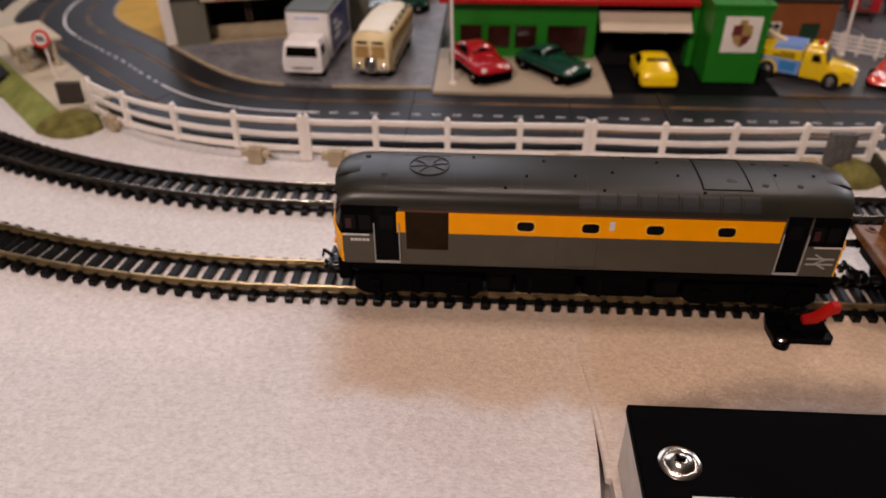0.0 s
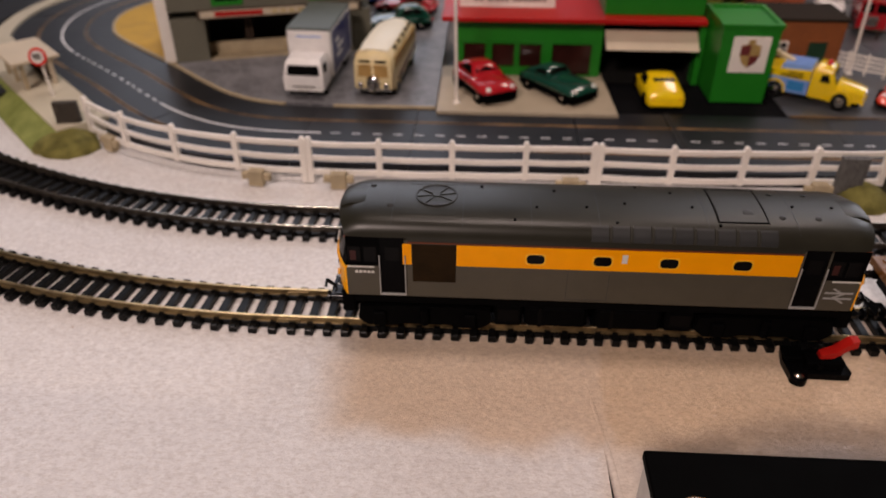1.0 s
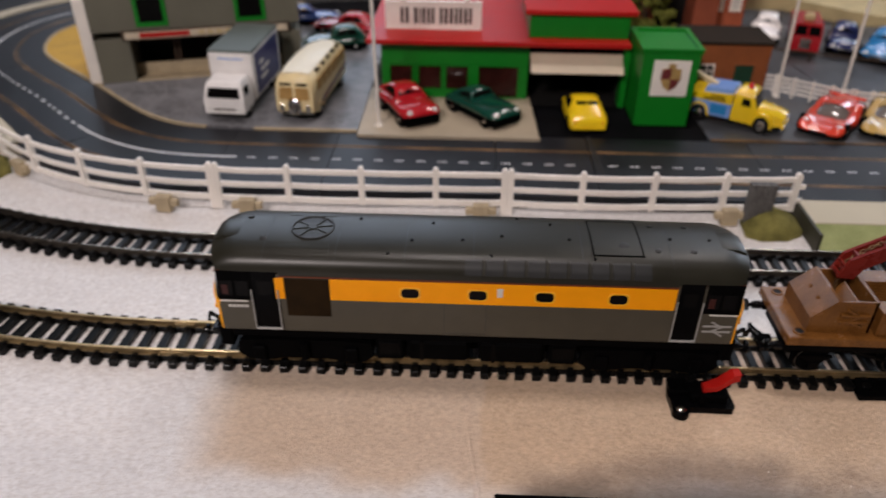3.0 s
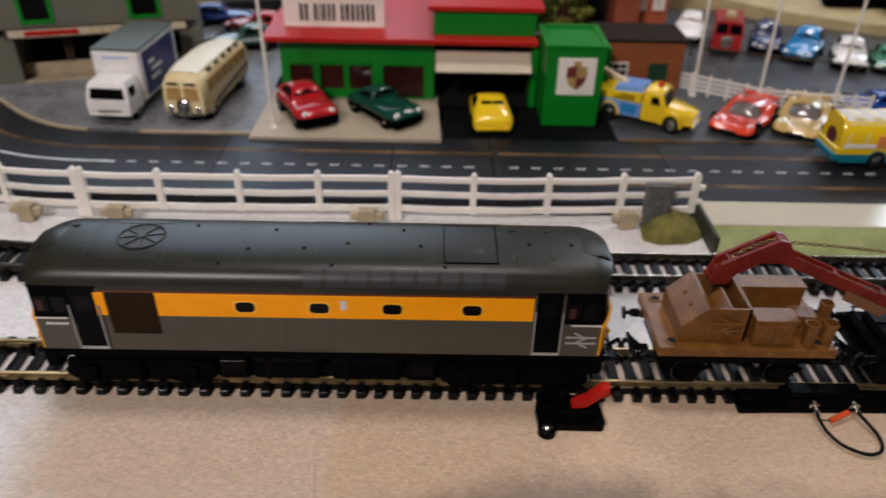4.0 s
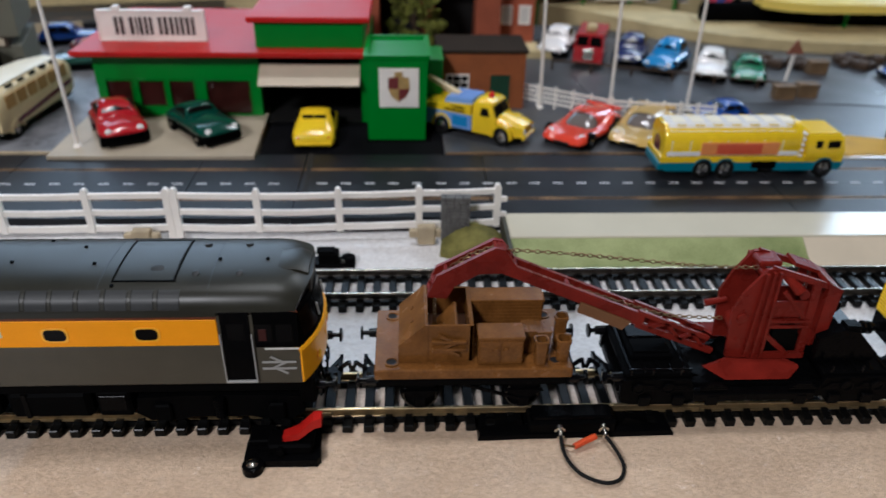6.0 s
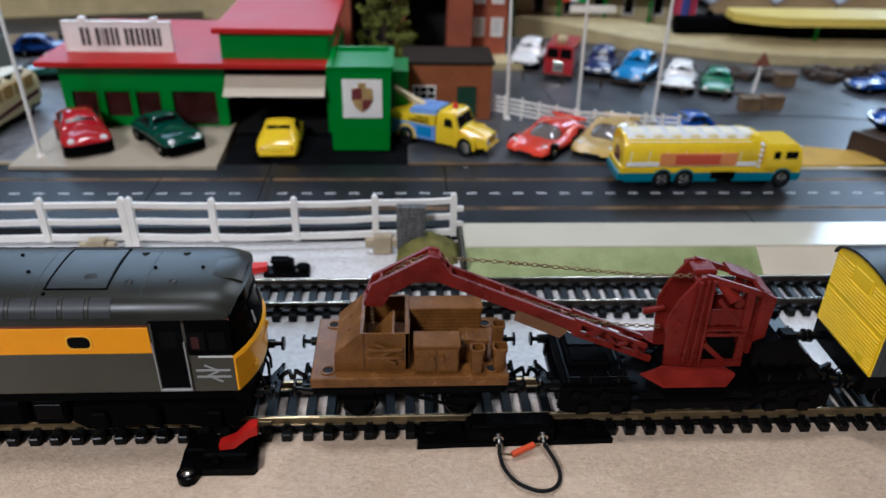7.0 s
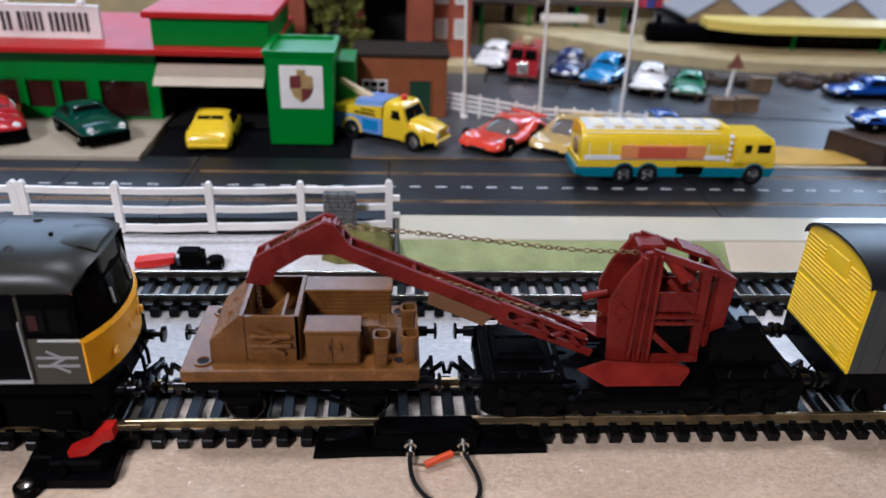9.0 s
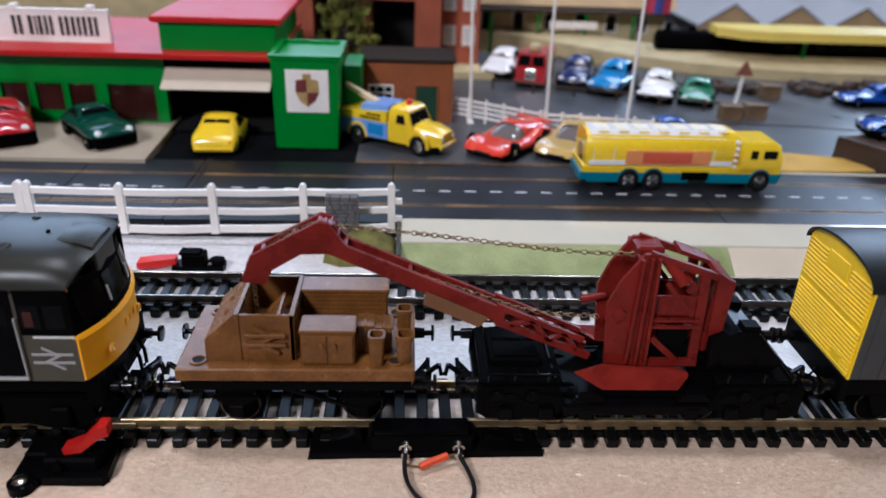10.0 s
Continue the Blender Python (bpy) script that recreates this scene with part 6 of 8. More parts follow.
    part("nose_duct", cbox(BM(), L * 0.47, L * 0.502, -hw * 0.36, hw * 0.36, H * 0.20, H * 0.27, 0.2), M["interior"], body)
    part("tail_lip", cbox(BM(), -L * 0.505, -L * 0.46, -hw * 0.80, hw * 0.80, H * 0.60, H * 0.68, 0.3), paint, body)
    return g


M["canopy_glass"] = material("grey_tinted_canopy", (0.16, 0.14, 0.13), 0.06, var=0.1, bump=0, spec=0.6)
M["lamp_glass"] = material("clear_lamp_glass", (0.75, 0.75, 0.72), 0.08, var=0.05, bump=0, coat=1.0)
def fastback(at, rz):
    """A rounded fastback, its roof falling in one curve to a blunt tail with a narrow dark rear window."""
    g = thing("toy_car", at, "bright yellow toy fastback with its tail to the road", "toy car", "cars at the garage", rz=rz, local=True)
    crest = [(-22.5, 5.6), (-22.0, 8.0), (-20.5, 9.6), (-17, 11.2), (-12, 13.4), (-7, 15.4), (-2, 16.6), (3, 16.6), (7, 15.2), (11, 11.4), (15, 10.2), (20, 8.8), (22.5, 6.4)]
    xs, zs = [p[0] for p in crest], [p[1] for p in crest]
    rings = []
    for x, z in crest:
        e = max(0.0, (abs(x) - 15) / 7.5)
        hw = 12.6 - 2.2 * e ** 2
        up = min(1.0, max(0.0, (z - 8) / 8))
        wt = hw * (0.86 - 0.22 * up)
        zm = min(9.4, z - 0.8)
        half = [(hw * 0.96, 2.6), (hw, min(5.5, z - 1.6)), (hw * 0.93, zm), (wt, z - 0.7), (wt * 0.55, z)]
        rings.append([(x, -y, h) for y, h in half] + [(x, y, h) for y, h in reversed(half)])
    body = part("body", loft(BM(), rings), P["yellow"], g, sharp=60)
    for y0, y1 in ((-6.6, -0.25), (0.25, 6.6)):
        glass = [[(x, y, float(np.interp(x, xs, zs)) - d) for y, d in ((y0, 0.3), (y1, 0.3), (y1, -0.2), (y0, -0.2))] for x in (-9.6, -8.4, -7.0)]
        part("rear_window", loft(BM(), glass), M["glass_dk"], body, "narrow dark rear window")
    for s in (-1, 1):
        part("side_window", loft(BM(), [[(-6, s * 11.2, 10.6), (8.4, s * 11.2, 10.6), (8.4, s * 10.4, 10.6), (-6, s * 10.4, 10.6)], [(-3, s * 9.2, 14.8), (5.4, s * 9.2, 14.8), (5.4, s * 8.4, 14.8), (-3, s * 8.4, 14.8)]]), M["glass_dk"], body)
        part("tail_lamp", lathe(BM(), (-21.4, s * 8.4, 7.0), (-1, 0, 0.2), [(0, 0.9), (0.6, 0.8), (0.8, 0.1)], 10), M["red_bright"], body)
        for x in (-13.5, 14):
            part("wheel_arch", cyl(BM(), (x, s * 9.8, 4.2), (x, s * 12.7, 4.2), 4.3, n=20), M["blk"], body)
            car_wheel(g, x, s * 11.0, 3.7, 2.6, M["chrome"])
    part("rear_bumper", cbox(BM(), -23.4, -22.0, -10.2, 10.2, 3.2, 4.6, 0.4), P["yellow"], g)
    part("chassis", cbox(BM(), -21, 21, -10.8, 10.8, 1.2, 3.4, 0.3), M["blk"], g)
    return g


P = {
    "red": gloss_paint("red_enamel", (0.42, 0.012, 0.018)), "dkgreen": gloss_paint("dark_green_enamel", (0.004, 0.052, 0.034)), "yellow": gloss_paint("yellow_enamel", (0.85, 0.58, 0.01)),
    "orange": gloss_paint("orange_red_enamel", (0.68, 0.055, 0.025)), "gold": gloss_paint("gold_enamel", (0.52, 0.34, 0.09), 0.3), "white": gloss_paint("white_enamel", (0.84, 0.82, 0.80)),
    "blue": gloss_paint("sky_blue_enamel", (0.03, 0.24, 0.55)), "dkblue": gloss_paint("navy_enamel", (0.02, 0.03, 0.12)), "royal": gloss_paint("royal_blue_enamel", (0.012, 0.06, 0.30)),
    "green": gloss_paint("mid_green_enamel", (0.03, 0.20, 0.10)), "ltblue": gloss_paint("light_blue_enamel", (0.20, 0.36, 0.75)), "teal": gloss_paint("teal_enamel", (0.008, 0.17, 0.24), 0.4),
    "cream": gloss_paint("cream_enamel", (0.76, 0.62, 0.34), 0.4, 0.3), "navy_sign": gloss_paint("navy_side_print", (0.02, 0.025, 0.13), 0.4), "tarp": material("grey_green_tilt", (0.10, 0.12, 0.11), 0.6),
    "tan": material("tan_interior", (0.45, 0.27, 0.09), 0.5), "sign_or": gloss_paint("orange_sign_print", (0.76, 0.27, 0.08), 0.4), "sign_red": gloss_paint("red_sign_print", (0.60, 0.09, 0.04), 0.4), "maroon": gloss_paint("maroon_stripe", (0.12, 0.02, 0.03)),
    "ivory": gloss_paint("ivory_enamel", (0.78, 0.72, 0.56), 0.5, 0.1), "jib": material("pale_wood_jib", (0.62, 0.48, 0.28), 0.6),
}
toy_car("toy_car", (8.5, 475.0, 9.0), -62, 49, 26, 19.0, P["red"], "glossy red toy coupe parked on the garage forecourt", "cars at the garage", cabin=(0.12, -0.04, -0.20, -0.47), belt=0.66, nose=0.60, tail=0.55, under=0.33, slit=(0.38, 0.52, 0.72))
toy_car("toy_car", (56.0, 477.0, 9.0), -50, 53, 25, 17, P["dkgreen"], "dark green toy sports coupe on the garage forecourt", "cars at the garage", cabin=(0.03, -0.06, -0.16, -0.36), belt=0.68, nose=0.62, tail=0.58, under=0.34)
fastback((121.5, 478.0, 6.6), 92)
racing_car((281, 480, 6.4), -128, 57, 29, 17.5, P["orange"], "orange-red toy racing car beside the road")
racing_car((317.5, 479, 6.4), -122, 57, 29, 17.5, P["gold"], "gold toy racing car parked beside the road")
for x, y, rz, L, W, H, c, lab in ((297, 662, -112, 50, 25, 19, "white", "white toy coupe parked in the far row"), (351, 636, -112, 48, 24, 20, "dkblue", "navy blue toy saloon parked in the far row"), (373, 615, -125, 48, 25, 22, "blue", "sky blue toy saloon parked in the far row"),
                              (402, 600, -113, 48, 25, 18.5, "white", "cream-white toy coupe with a lamp on its nose"), (428, 592, -112, 44, 24, 15.5, "green", "mid-green toy sports car in the far row"),
                              (375, 510, -172, 38, 22, 11.5, "royal", "royal blue toy sports car behind the tanker"), (508, 478, 168, 52, 24, 17, "royal", "royal blue toy car parked on the brown block"), (556, 592, 182, 52, 22, 15, "royal", "blue toy car far across the layout"),
                              (-60, 607, -165, 52, 24, 18, "dkgreen", "dark green toy coupe behind the bus"), (-58, 648, 170, 52, 23, 17, "red", "red toy car in the row behind the bus"), (-92, 672, 10, 52, 22, 16, "royal", "blue toy car behind the shop")):
    toy_car("toy_car", (x, y, 18.0 if x == 508 else 6.4 if x > 90 else 7.8), rz, L, W, H, P[c], lab, "cars in the far rows")


def box_lorry():
    g = thing("toy_lorry", (-103.5, 498, 7.8), "white toy box lorry with a grey-green tilt roof", "toy lorry", rz=-93.5, local=True)
    cab = part("cab", loft(BM(), [[(20, -12.8, 5.6), (38.5, -12.8, 5.6), (38.5, 12.8, 5.6), (20, 12.8, 5.6)], [(20, -13, 12), (39, -13, 12), (39, 13, 12), (20, 13, 12)], [(20, -12.8, 14.6), (38.6, -12.8, 14.6), (38.6, 12.8, 14.6), (20, 12.8, 14.6)], [(20, -11.8, 22.6), (36.4, -11.6, 22.6), (36.4, 11.6, 22.6), (20, 11.8, 22.6)], [(21, -10.4, 24.8), (34.4, -10.2, 24.8), (34.4, 10.2, 24.8), (21, 10.4, 24.8)]]), P["white"], g)
    part("windscreen", loft(BM(), [[(38.3, -10.4, 15.4), (38.9, -10.4, 15.4), (38.9, 10.4, 15.4), (38.3, 10.4, 15.4)], [(36.9, -9.6, 21.2), (37.5, -9.6, 21.2), (37.5, 9.6, 21.2), (36.9, 9.6, 21.2)]]), M["glass_dk"], cab, "dark windscreen")
    for s in (-1, 1):
        part("side_window", cbox(BM(), 28, 34.5, *sorted((s * 12.0, s * 12.9)), 15.6, 21.2, 0.3), M["glass_dk"], cab)
    part("grille", cbox(BM(), 38.6, 39.3, -7, 7, 7.4, 8.4, 0.1), M["loco_grey"], cab)
    part("bumper", cbox(BM(), 37.6, 39.8, -12.6, 12.6, 5.2, 7.0, 0.4), P["white"], g, "white bumper with number bar")
    part("number_bar", cbox(BM(), 39.75, 39.95, -4, 4, 5.5, 6.7), M["white_line"], g)
    for s in (-1, 1):
        part("headlamp", cbox(BM(), 39.0, 39.5, s * 9.6 - 1.6, s * 9.6 + 1.6, 6.8, 9, 0.2), M["lamp_glass"], cab)
    box = part("box_body", cbox(BM(), -38, 19.2, -14.2, 14.2, 7, 37.5, 0.6), P["white"], g)
    part("tilt_roof", cbox(BM(), -38.4, 19.0, -14.4, 14.4, 37.3, 39.2, 0.7), P["tarp"], box, "grey-green tilt roof")
    for s in (-1, 1):
        part("side_panel", cbox(BM(), -34, 14, *sorted((s * 14.1, s * 14.45)), 9, 35.5, 0.1), P["navy_sign"], box, "navy printed side panel")
        for k, (x0, x1) in enumerate(((-8, 6), (-12, 4), (-2, 7))):
            part("print_bar", cbox(BM(), x0, x1, *sorted((s * 14.4, s * 14.55)), 16 + k * 5, 18.5 + k * 5), M["white_line"], box)
    part("print_bar", cbox(BM(), 19.15, 19.35, -8, 8, 33.4, 34.2), P["ltblue"], box, "small pale blue print")
    part("chassis", cbox(BM(), -37, 36, -9, 9, 3.5, 7.2, 0.3), M["blk"], g)
    for x in (-24, 28):
        for s in (-1, 1):
            car_wheel(g, x, s * 11, 4.6, 3.6, M["steel"])


box_lorry()


def coach():
    g = thing("toy_coach", (-57.5, 502, 7.8), "cream vintage toy coach with a chrome radiator", "toy coach", rz=-96, local=True)
    st = []
    for x, w, z0, z1 in ((-43, 9.5, 9, 21), (-41.5, 11.5, 7, 25), (-36, 12.8, 6, 28), (-20, 13.2, 6, 30), (0, 13.2, 6, 31), (22, 13.2, 6, 31), (34, 13.0, 6, 30.5), (39, 12.6, 6, 28.5), (40.5, 12, 6.5, 26)):
        h = z1 - z0
        st.append([(x, -w * 0.96, z0), (x, -w, z0 + h * 0.2), (x, -w, z0 + h * 0.5), (x, -w * 0.96, z0 + h * 0.78), (x, -w * 0.78, z0 + h * 0.93), (x, 0, z1), (x, w * 0.78, z0 + h * 0.93), (x, w * 0.96, z0 + h * 0.78), (x, w, z0 + h * 0.5), (x, w, z0 + h * 0.2), (x, w * 0.96, z0)])
    body = part("body", loft(BM(), st), P["cream"], g, sharp=50)
    part("roof_panel", loft(BM(), [[(x, -w, z - 0.6), (x, -w * 0.5, z + 0.25), (x, w * 0.5, z + 0.25), (x, w, z - 0.6), (x, 0, z - 0.9)] for x, w, z in ((-37, 6, 28), (-20, 9.4, 30), (0, 9.8, 31), (22, 9.8, 31), (35, 9, 30.3))]), P["ivory"], body, "pale cream roof")
    for s in (-1, 1):
        part("windscreen", loft(BM(), [[(40.2, s * 1.0, 14.6), (41.0, s * 1.0, 14.6), (40.8, s * 9.8, 14.6), (40.0, s * 9.8, 14.6)], [(40.2, s * 1.0, 22.4), (40.9, s * 1.0, 22.4), (40.7, s * 9.2, 22.2), (40.0, s * 9.2, 22.2)]]), P["tan"], body, "amber-tinted windscreen")
        for k in range(6):
            x = -33 + k * 11.2
            part("side_window", cbox(BM(), x, x + 9.4, *sorted((s * 12.2, s * 13.3)), 17.6, 25.4, 0.4), P["tan"], body, "amber-tinted side window")
        for k in range(5):
            x = -28 + k * 12
            part("roof_light", cbox(BM(), x, x + 6, *sorted((s * 9.6, s * 11.6)), 28.0, 29.2, 0.2), M["blk"], body, "dark roof light")
        part("roof_light", cbox(BM(), 39.4, 40.9, *sorted((s * 1.6, s * 8.8)), 23.6, 25.2, 0.3), M["blk"], body, "dark front roof light")
        part("stripe", loft(BM(), [[(-36, s * 13.1, 12), (-36, s * 13.1, 14.6), (-36, s * 13.4, 14.6), (-36, s * 13.4, 12)], [(26, s * 13.1, 8), (26, s * 13.1, 10.4), (26, s * 13.45, 10.4), (26, s * 13.45, 8)]]), P["maroon"], body, "maroon side flash")
        part("wing", arch(27, s * 11.2, 4.9, 5.3, 6.5, 4.4, s), P["cream"], body)
        part("headlamp", lathe(BM(), (40.2, s * 8.4, 9.2), (1, 0, 0), [(0, 2.0), (1.0, 2.0), (1.6, 1.2), (1.7, 0.1)], 14), M["chrome"], body, "chrome headlamp")
        for x in (-24, 27):
            car_wheel(g, x, s * 11, 4.9, 3.2, M["steel"])
    part("radiator", lathe(BM(), (39.8, 0, 6.0), (0, 0, 1), [(0, 4.6), (5, 5.0), (8, 4.6), (9.6, 3.0), (10.2, 0.1)], 18), M["chrome"], body, "chrome radiator")
    part("bumper", cbox(BM(), 40, 41.6, -11.4, 11.4, 5.6, 7.2, 0.5), M["chrome"], body)
    part("chassis", cbox(BM(), -40, 38, -10, 10, 2.6, 4.6, 0.3), M["blk"], g)


coach()


def tow_truck():
    g = thing("toy_tow_truck", (217.5, 481.5, 6.4), "yellow and blue toy breakdown truck with a pale jib", "toy truck", rz=-30.5, local=True)
    bon = part("bonnet", loft(BM(), [[(15, -8.6, 5), (15, -8.6, 12.5), (15, -6, 14.2), (15, 6, 14.2), (15, 8.6, 12.5), (15, 8.6, 5)], [(28, -8.2, 5), (28, -8.0, 10.6), (28, -5.4, 12.4), (28, 5.4, 12.4), (28, 8.0, 10.6), (28, 8.2, 5)], [(32.5, -7.6, 5.6), (32.5, -7.4, 9.6), (32.5, -5, 11.0), (32.5, 5, 11.0), (32.5, 7.4, 9.6), (32.5, 7.6, 5.6)]]), P["yellow"], g)
    for s in (-1, 1):
        part("wing", arch(20, s * 9.4, 4.9, 5.2, 6.8, 4.6, s), P["yellow"], bon)
        part("headlamp", lathe(BM(), (32.0, s * 5.8, 8.4), (1, 0, 0), [(0, 1.3), (0.8, 1.3), (1.1, 0.2)], 12), M["lamp_glass"], bon)
    cab = part("cab", loft(BM(), [[(1, -10.6, 4.5), (16, -10.6, 4.5), (16, 10.6, 4.5), (1, 10.6, 4.5)], [(1, -10.8, 12.8), (16, -10.8, 12.8), (16, 10.8, 12.8), (1, 10.8, 12.8)], [(1.5, -9.6, 19.5), (12.5, -9.4, 19.5), (12.5, 9.4, 19.5), (1.5, 9.6, 19.5)], [(2.5, -7.6, 21.2), (11, -7.4, 21.2), (11, 7.4, 21.2), (2.5, 7.6, 21.2)]]), P["yellow"], g, sharp=50)
    for s in (-1, 1):
        part("side_window", loft(BM(), [[(6.0, s * 10.4, 14.0), (12.0, s * 10.4, 14.0), (12.0, s * 11.0, 14.0), (6.0, s * 11.0, 14.0)], [(6.4, s * 9.6, 17.8), (10.4, s * 9.6, 17.8), (10.4, s * 10.3, 17.8), (6.4, s * 10.3, 17.8)]]), M["glass_dk"], cab)
        part("windscreen", loft(BM(), [[(15.4, s * 0.6, 13.8), (16.2, s * 0.6, 13.8), (16.0, s * 9, 13.8), (15.2, s * 9, 13.8)], [(12.8, s * 0.6, 18.8), (13.6, s * 0.6, 18.8), (13.4, s * 8, 18.8), (12.6, s * 8, 18.8)]]), M["glass_dk"], cab)
    part("beacon", lathe(BM(), (8, 0, 21), (0, 0, 1), [(0, 1.8), (2.0, 1.6), (2.8, 0.8), (2.9, 0.1)], 14), M["red_bright"], cab, "red roof beacon")
    bd = part("body", cbox(BM(), -33, 0.4, -10.8, 10.8, 4.6, 13.0, 0.5), P["ltblue"], g, "pale blue lower body")
    up = part("upper_body", loft(BM(), [[(-33, -10.9, 12.9), (0.2, -10.9, 12.9), (0.2, 10.9, 12.9), (-33, 10.9, 12.9)], [(-33, -10.7, 15.4), (0.2, -10.7, 18.5), (0.2, 10.7, 18.5), (-33, 10.7, 15.4)]]), P["yellow"], g, "yellow upper body")
    part("box_roof", loft(BM(), [[(-18, -9, 17), (0, -9, 18), (0, 9, 18), (-18, 9, 17)], [(-17, -8.6, 20.0), (-0.4, -8.6, 20.6), (-0.4, 8.6, 20.6), (-17, 8.6, 20.0)]]), P["ltblue"], g, "pale blue box roof")
    for s in (-1, 1):
        part("print_bar", cbox(BM(), -17, -4, *sorted((s * 10.75, s * 11.1)), 13.8, 14.7), M["grille"], up)
        part("print_bar", cbox(BM(), -13, -4, *sorted((s * 10.7, s * 11.0)), 15.6, 16.4), M["grille"], up)
        part("badge", cbox(BM(), -12, -2, *sorted((s * 10.7, s * 11.1)), 6.4, 11.6), P["blue"], bd, "darker blue side badge")
        part("rear_arch", arch(-19, s * 9.6, 4.9, 5.2, 6.6, 2.6, s), P["yellow"], bd)
        for x in (-19, 20):
            car_wheel(g, x, s * 9.8, 4.9, 3.0, M["steel"])
    part("jib", loft(BM(), [[(-11, -2.6, 17.4), (-11, 2.6, 17.4), (-12.5, 2.6, 20.4), (-12.5, -2.6, 20.4)], [(-33, -1.2, 24.6), (-33, 1.2, 24.6), (-33.6, 1.2, 26.8), (-33.6, -1.2, 26.8)]]), P["jib"], g, "pale wooden-looking jib")
    part("chassis", cbox(BM(), -33, 31, -8, 8, 3, 5.6, 0.3), M["blk"], g)
    part("bumper", cbox(BM(), 31.8, 33.4, -8.6, 8.6, 4.4, 6.2, 0.4), P["yellow"], g)
    g.scale = (1.0, 1.0, 1.16)


tow_truck()


def tanker():
    g = thing("toy_tanker", (357.5, 429, 7.0), "yellow and white toy tanker lorry on a teal chassis", "toy tanker", rz=1.0, local=True)
    hw = 11.6
    def tank_ring(x, k):
        return [(x, -hw * 0.86 * k, 10.4), (x, -hw * k, 14.5), (x, -hw * 0.98 * k, 22), (x, -hw * 0.8 * k, 26.6), (x, -hw * 0.5 * k, 28.6), (x, hw * 0.5 * k, 28.6), (x, hw * 0.8 * k, 26.6), (x, hw * 0.98 * k, 22), (x, hw * k, 14.5), (x, hw * 0.86 * k, 10.4)]
    tank = part("tank", loft(BM(), [tank_ring(-52, 0.9), tank_ring(-50.5, 1), tank_ring(26, 1), tank_ring(27.5, 0.94)]), P["yellow"], g, sharp=40)
    part("tank_top", loft(BM(), [[(x, -hw * 0.84, 26.0 + d), (x, -hw * 0.52, 28.9 + d), (x, hw * 0.52, 28.9 + d), (x, hw * 0.84, 26.0 + d)] for x, d in ((-50, 0), (20, 0), (27, -0.8))]), P["white"], tank, "white tank top")
    for k in range(7):
        x = -46 + k * 10.6
        part("hatch", cbox(BM(), x, x + 7, -4, 4, 28.8, 29.2, 0.15), P["ivory"], tank)
        for s in (-1, 1):
            part("panel_joint", cbox(BM(), x - 2.0, x - 1.5, *sorted((s * hw * 0.97, s * (hw + 0.05))), 14, 21.5), P["ivory"], tank)
        for s in (-1, 1):
            part("top_print", cbox(BM(), x + 0.5, x + 6, *sorted((s * 6.5, s * 8)), 28.2, 28.6, 0.1), P["yellow"], tank)
    for s in (-1, 1):
        part("lower_band", cbox(BM(), -50, 26, *sorted((s * (hw - 0.2), s * (hw + 0.15))), 13.0, 15.4, 0.1), P["white"], tank, "white lower band")
        sg = part("side_sign", cbox(BM(), -31, 14, *sorted((s * (hw + 0.1), s * (hw + 0.8))), 13.6, 20.6, 0.2), P["sign_or"], tank, "pale orange side sign")
        part("sign_panel", cbox(BM(), -22, 4, *sorted((s * (hw + 0.7), s * (hw + 1.0))), 14.4, 19.8), P["sign_red"], sg, "red printed panel")
        for k in range(5):
            part("ladder_rung", cbox(BM(), 27, 29, *sorted((s * 8, s * (hw + 0.2))), 12 + 3 * k, 13.4 + 3 * k, 0.2), P["white"], tank)
        part("valve_box", cbox(BM(), 0, 15, *sorted((s * (hw - 2), s * (hw + 0.4))), 5.4, 9.8, 0.4), M["blk"], g)
    part("tail_print", lathe(BM(), (-51.8, 0, 16), (-1, 0, 0), [(0, 5), (0.4, 5), (0.4, 0.1)], 20), P["maroon"], tank, "dark round tail print")
    part("cab_lamp", lathe(BM(), (51.2, -8.8, 22.4), (1, 0, 0.2), [(0, 1.0), (0.8, 1.0), (1.1, 0.2)], 12), M["lamp_glass"], g, "small clear marker lamp")
    part("floor", cbox(BM(), -53, 50, -hw, hw, 8.9, 12.4, 0.4), P["yellow"], g)
    ch = part("chassis", cbox(BM(), -54, 50, -hw + 0.6, hw - 0.6, 4.8, 9.0, 0.4), P["teal"], g, "teal chassis")
    for s in (-1, 1):
        for x0, x1 in ((-50, -35), (-13, 4), (14, 36), (47, 53)):
            part("skirt", prism(BM(), [(x0, 4.4), (x1, 4.4), (x1 + 1.5, 9.1), (x0 - 1.5, 9.1)], "y", s * (hw - 0.4), s * (hw + 0.2)), P["teal"], ch)
        for x in (-28, -15, 43):
            part("arch", arch(x, s * (hw - 1.0), 5.0, 5.7, 6.6, 2.6, s), P["teal"], ch)
            car_wheel(g, x, s * (hw - 0.7), 5.5, 3.2, M["chrome"])
    cab = part("cab", loft(BM(), [[(31, -hw, 7.6), (53.2, -hw, 7.6), (53.2, hw, 7.6), (31, hw, 7.6)], [(31, -hw, 15), (53.6, -hw, 15), (53.6, hw, 15), (31, hw, 15)], [(31, -hw * 0.94, 22.6), (51.6, -hw * 0.93, 22.6), (51.6, hw * 0.93, 22.6), (31, hw * 0.94, 22.6)], [(32, -hw * 0.8, 24.6), (49.6, -hw * 0.8, 24.6), (49.6, hw * 0.8, 24.6), (32, hw * 0.8, 24.6)]]), P["yellow"], g)
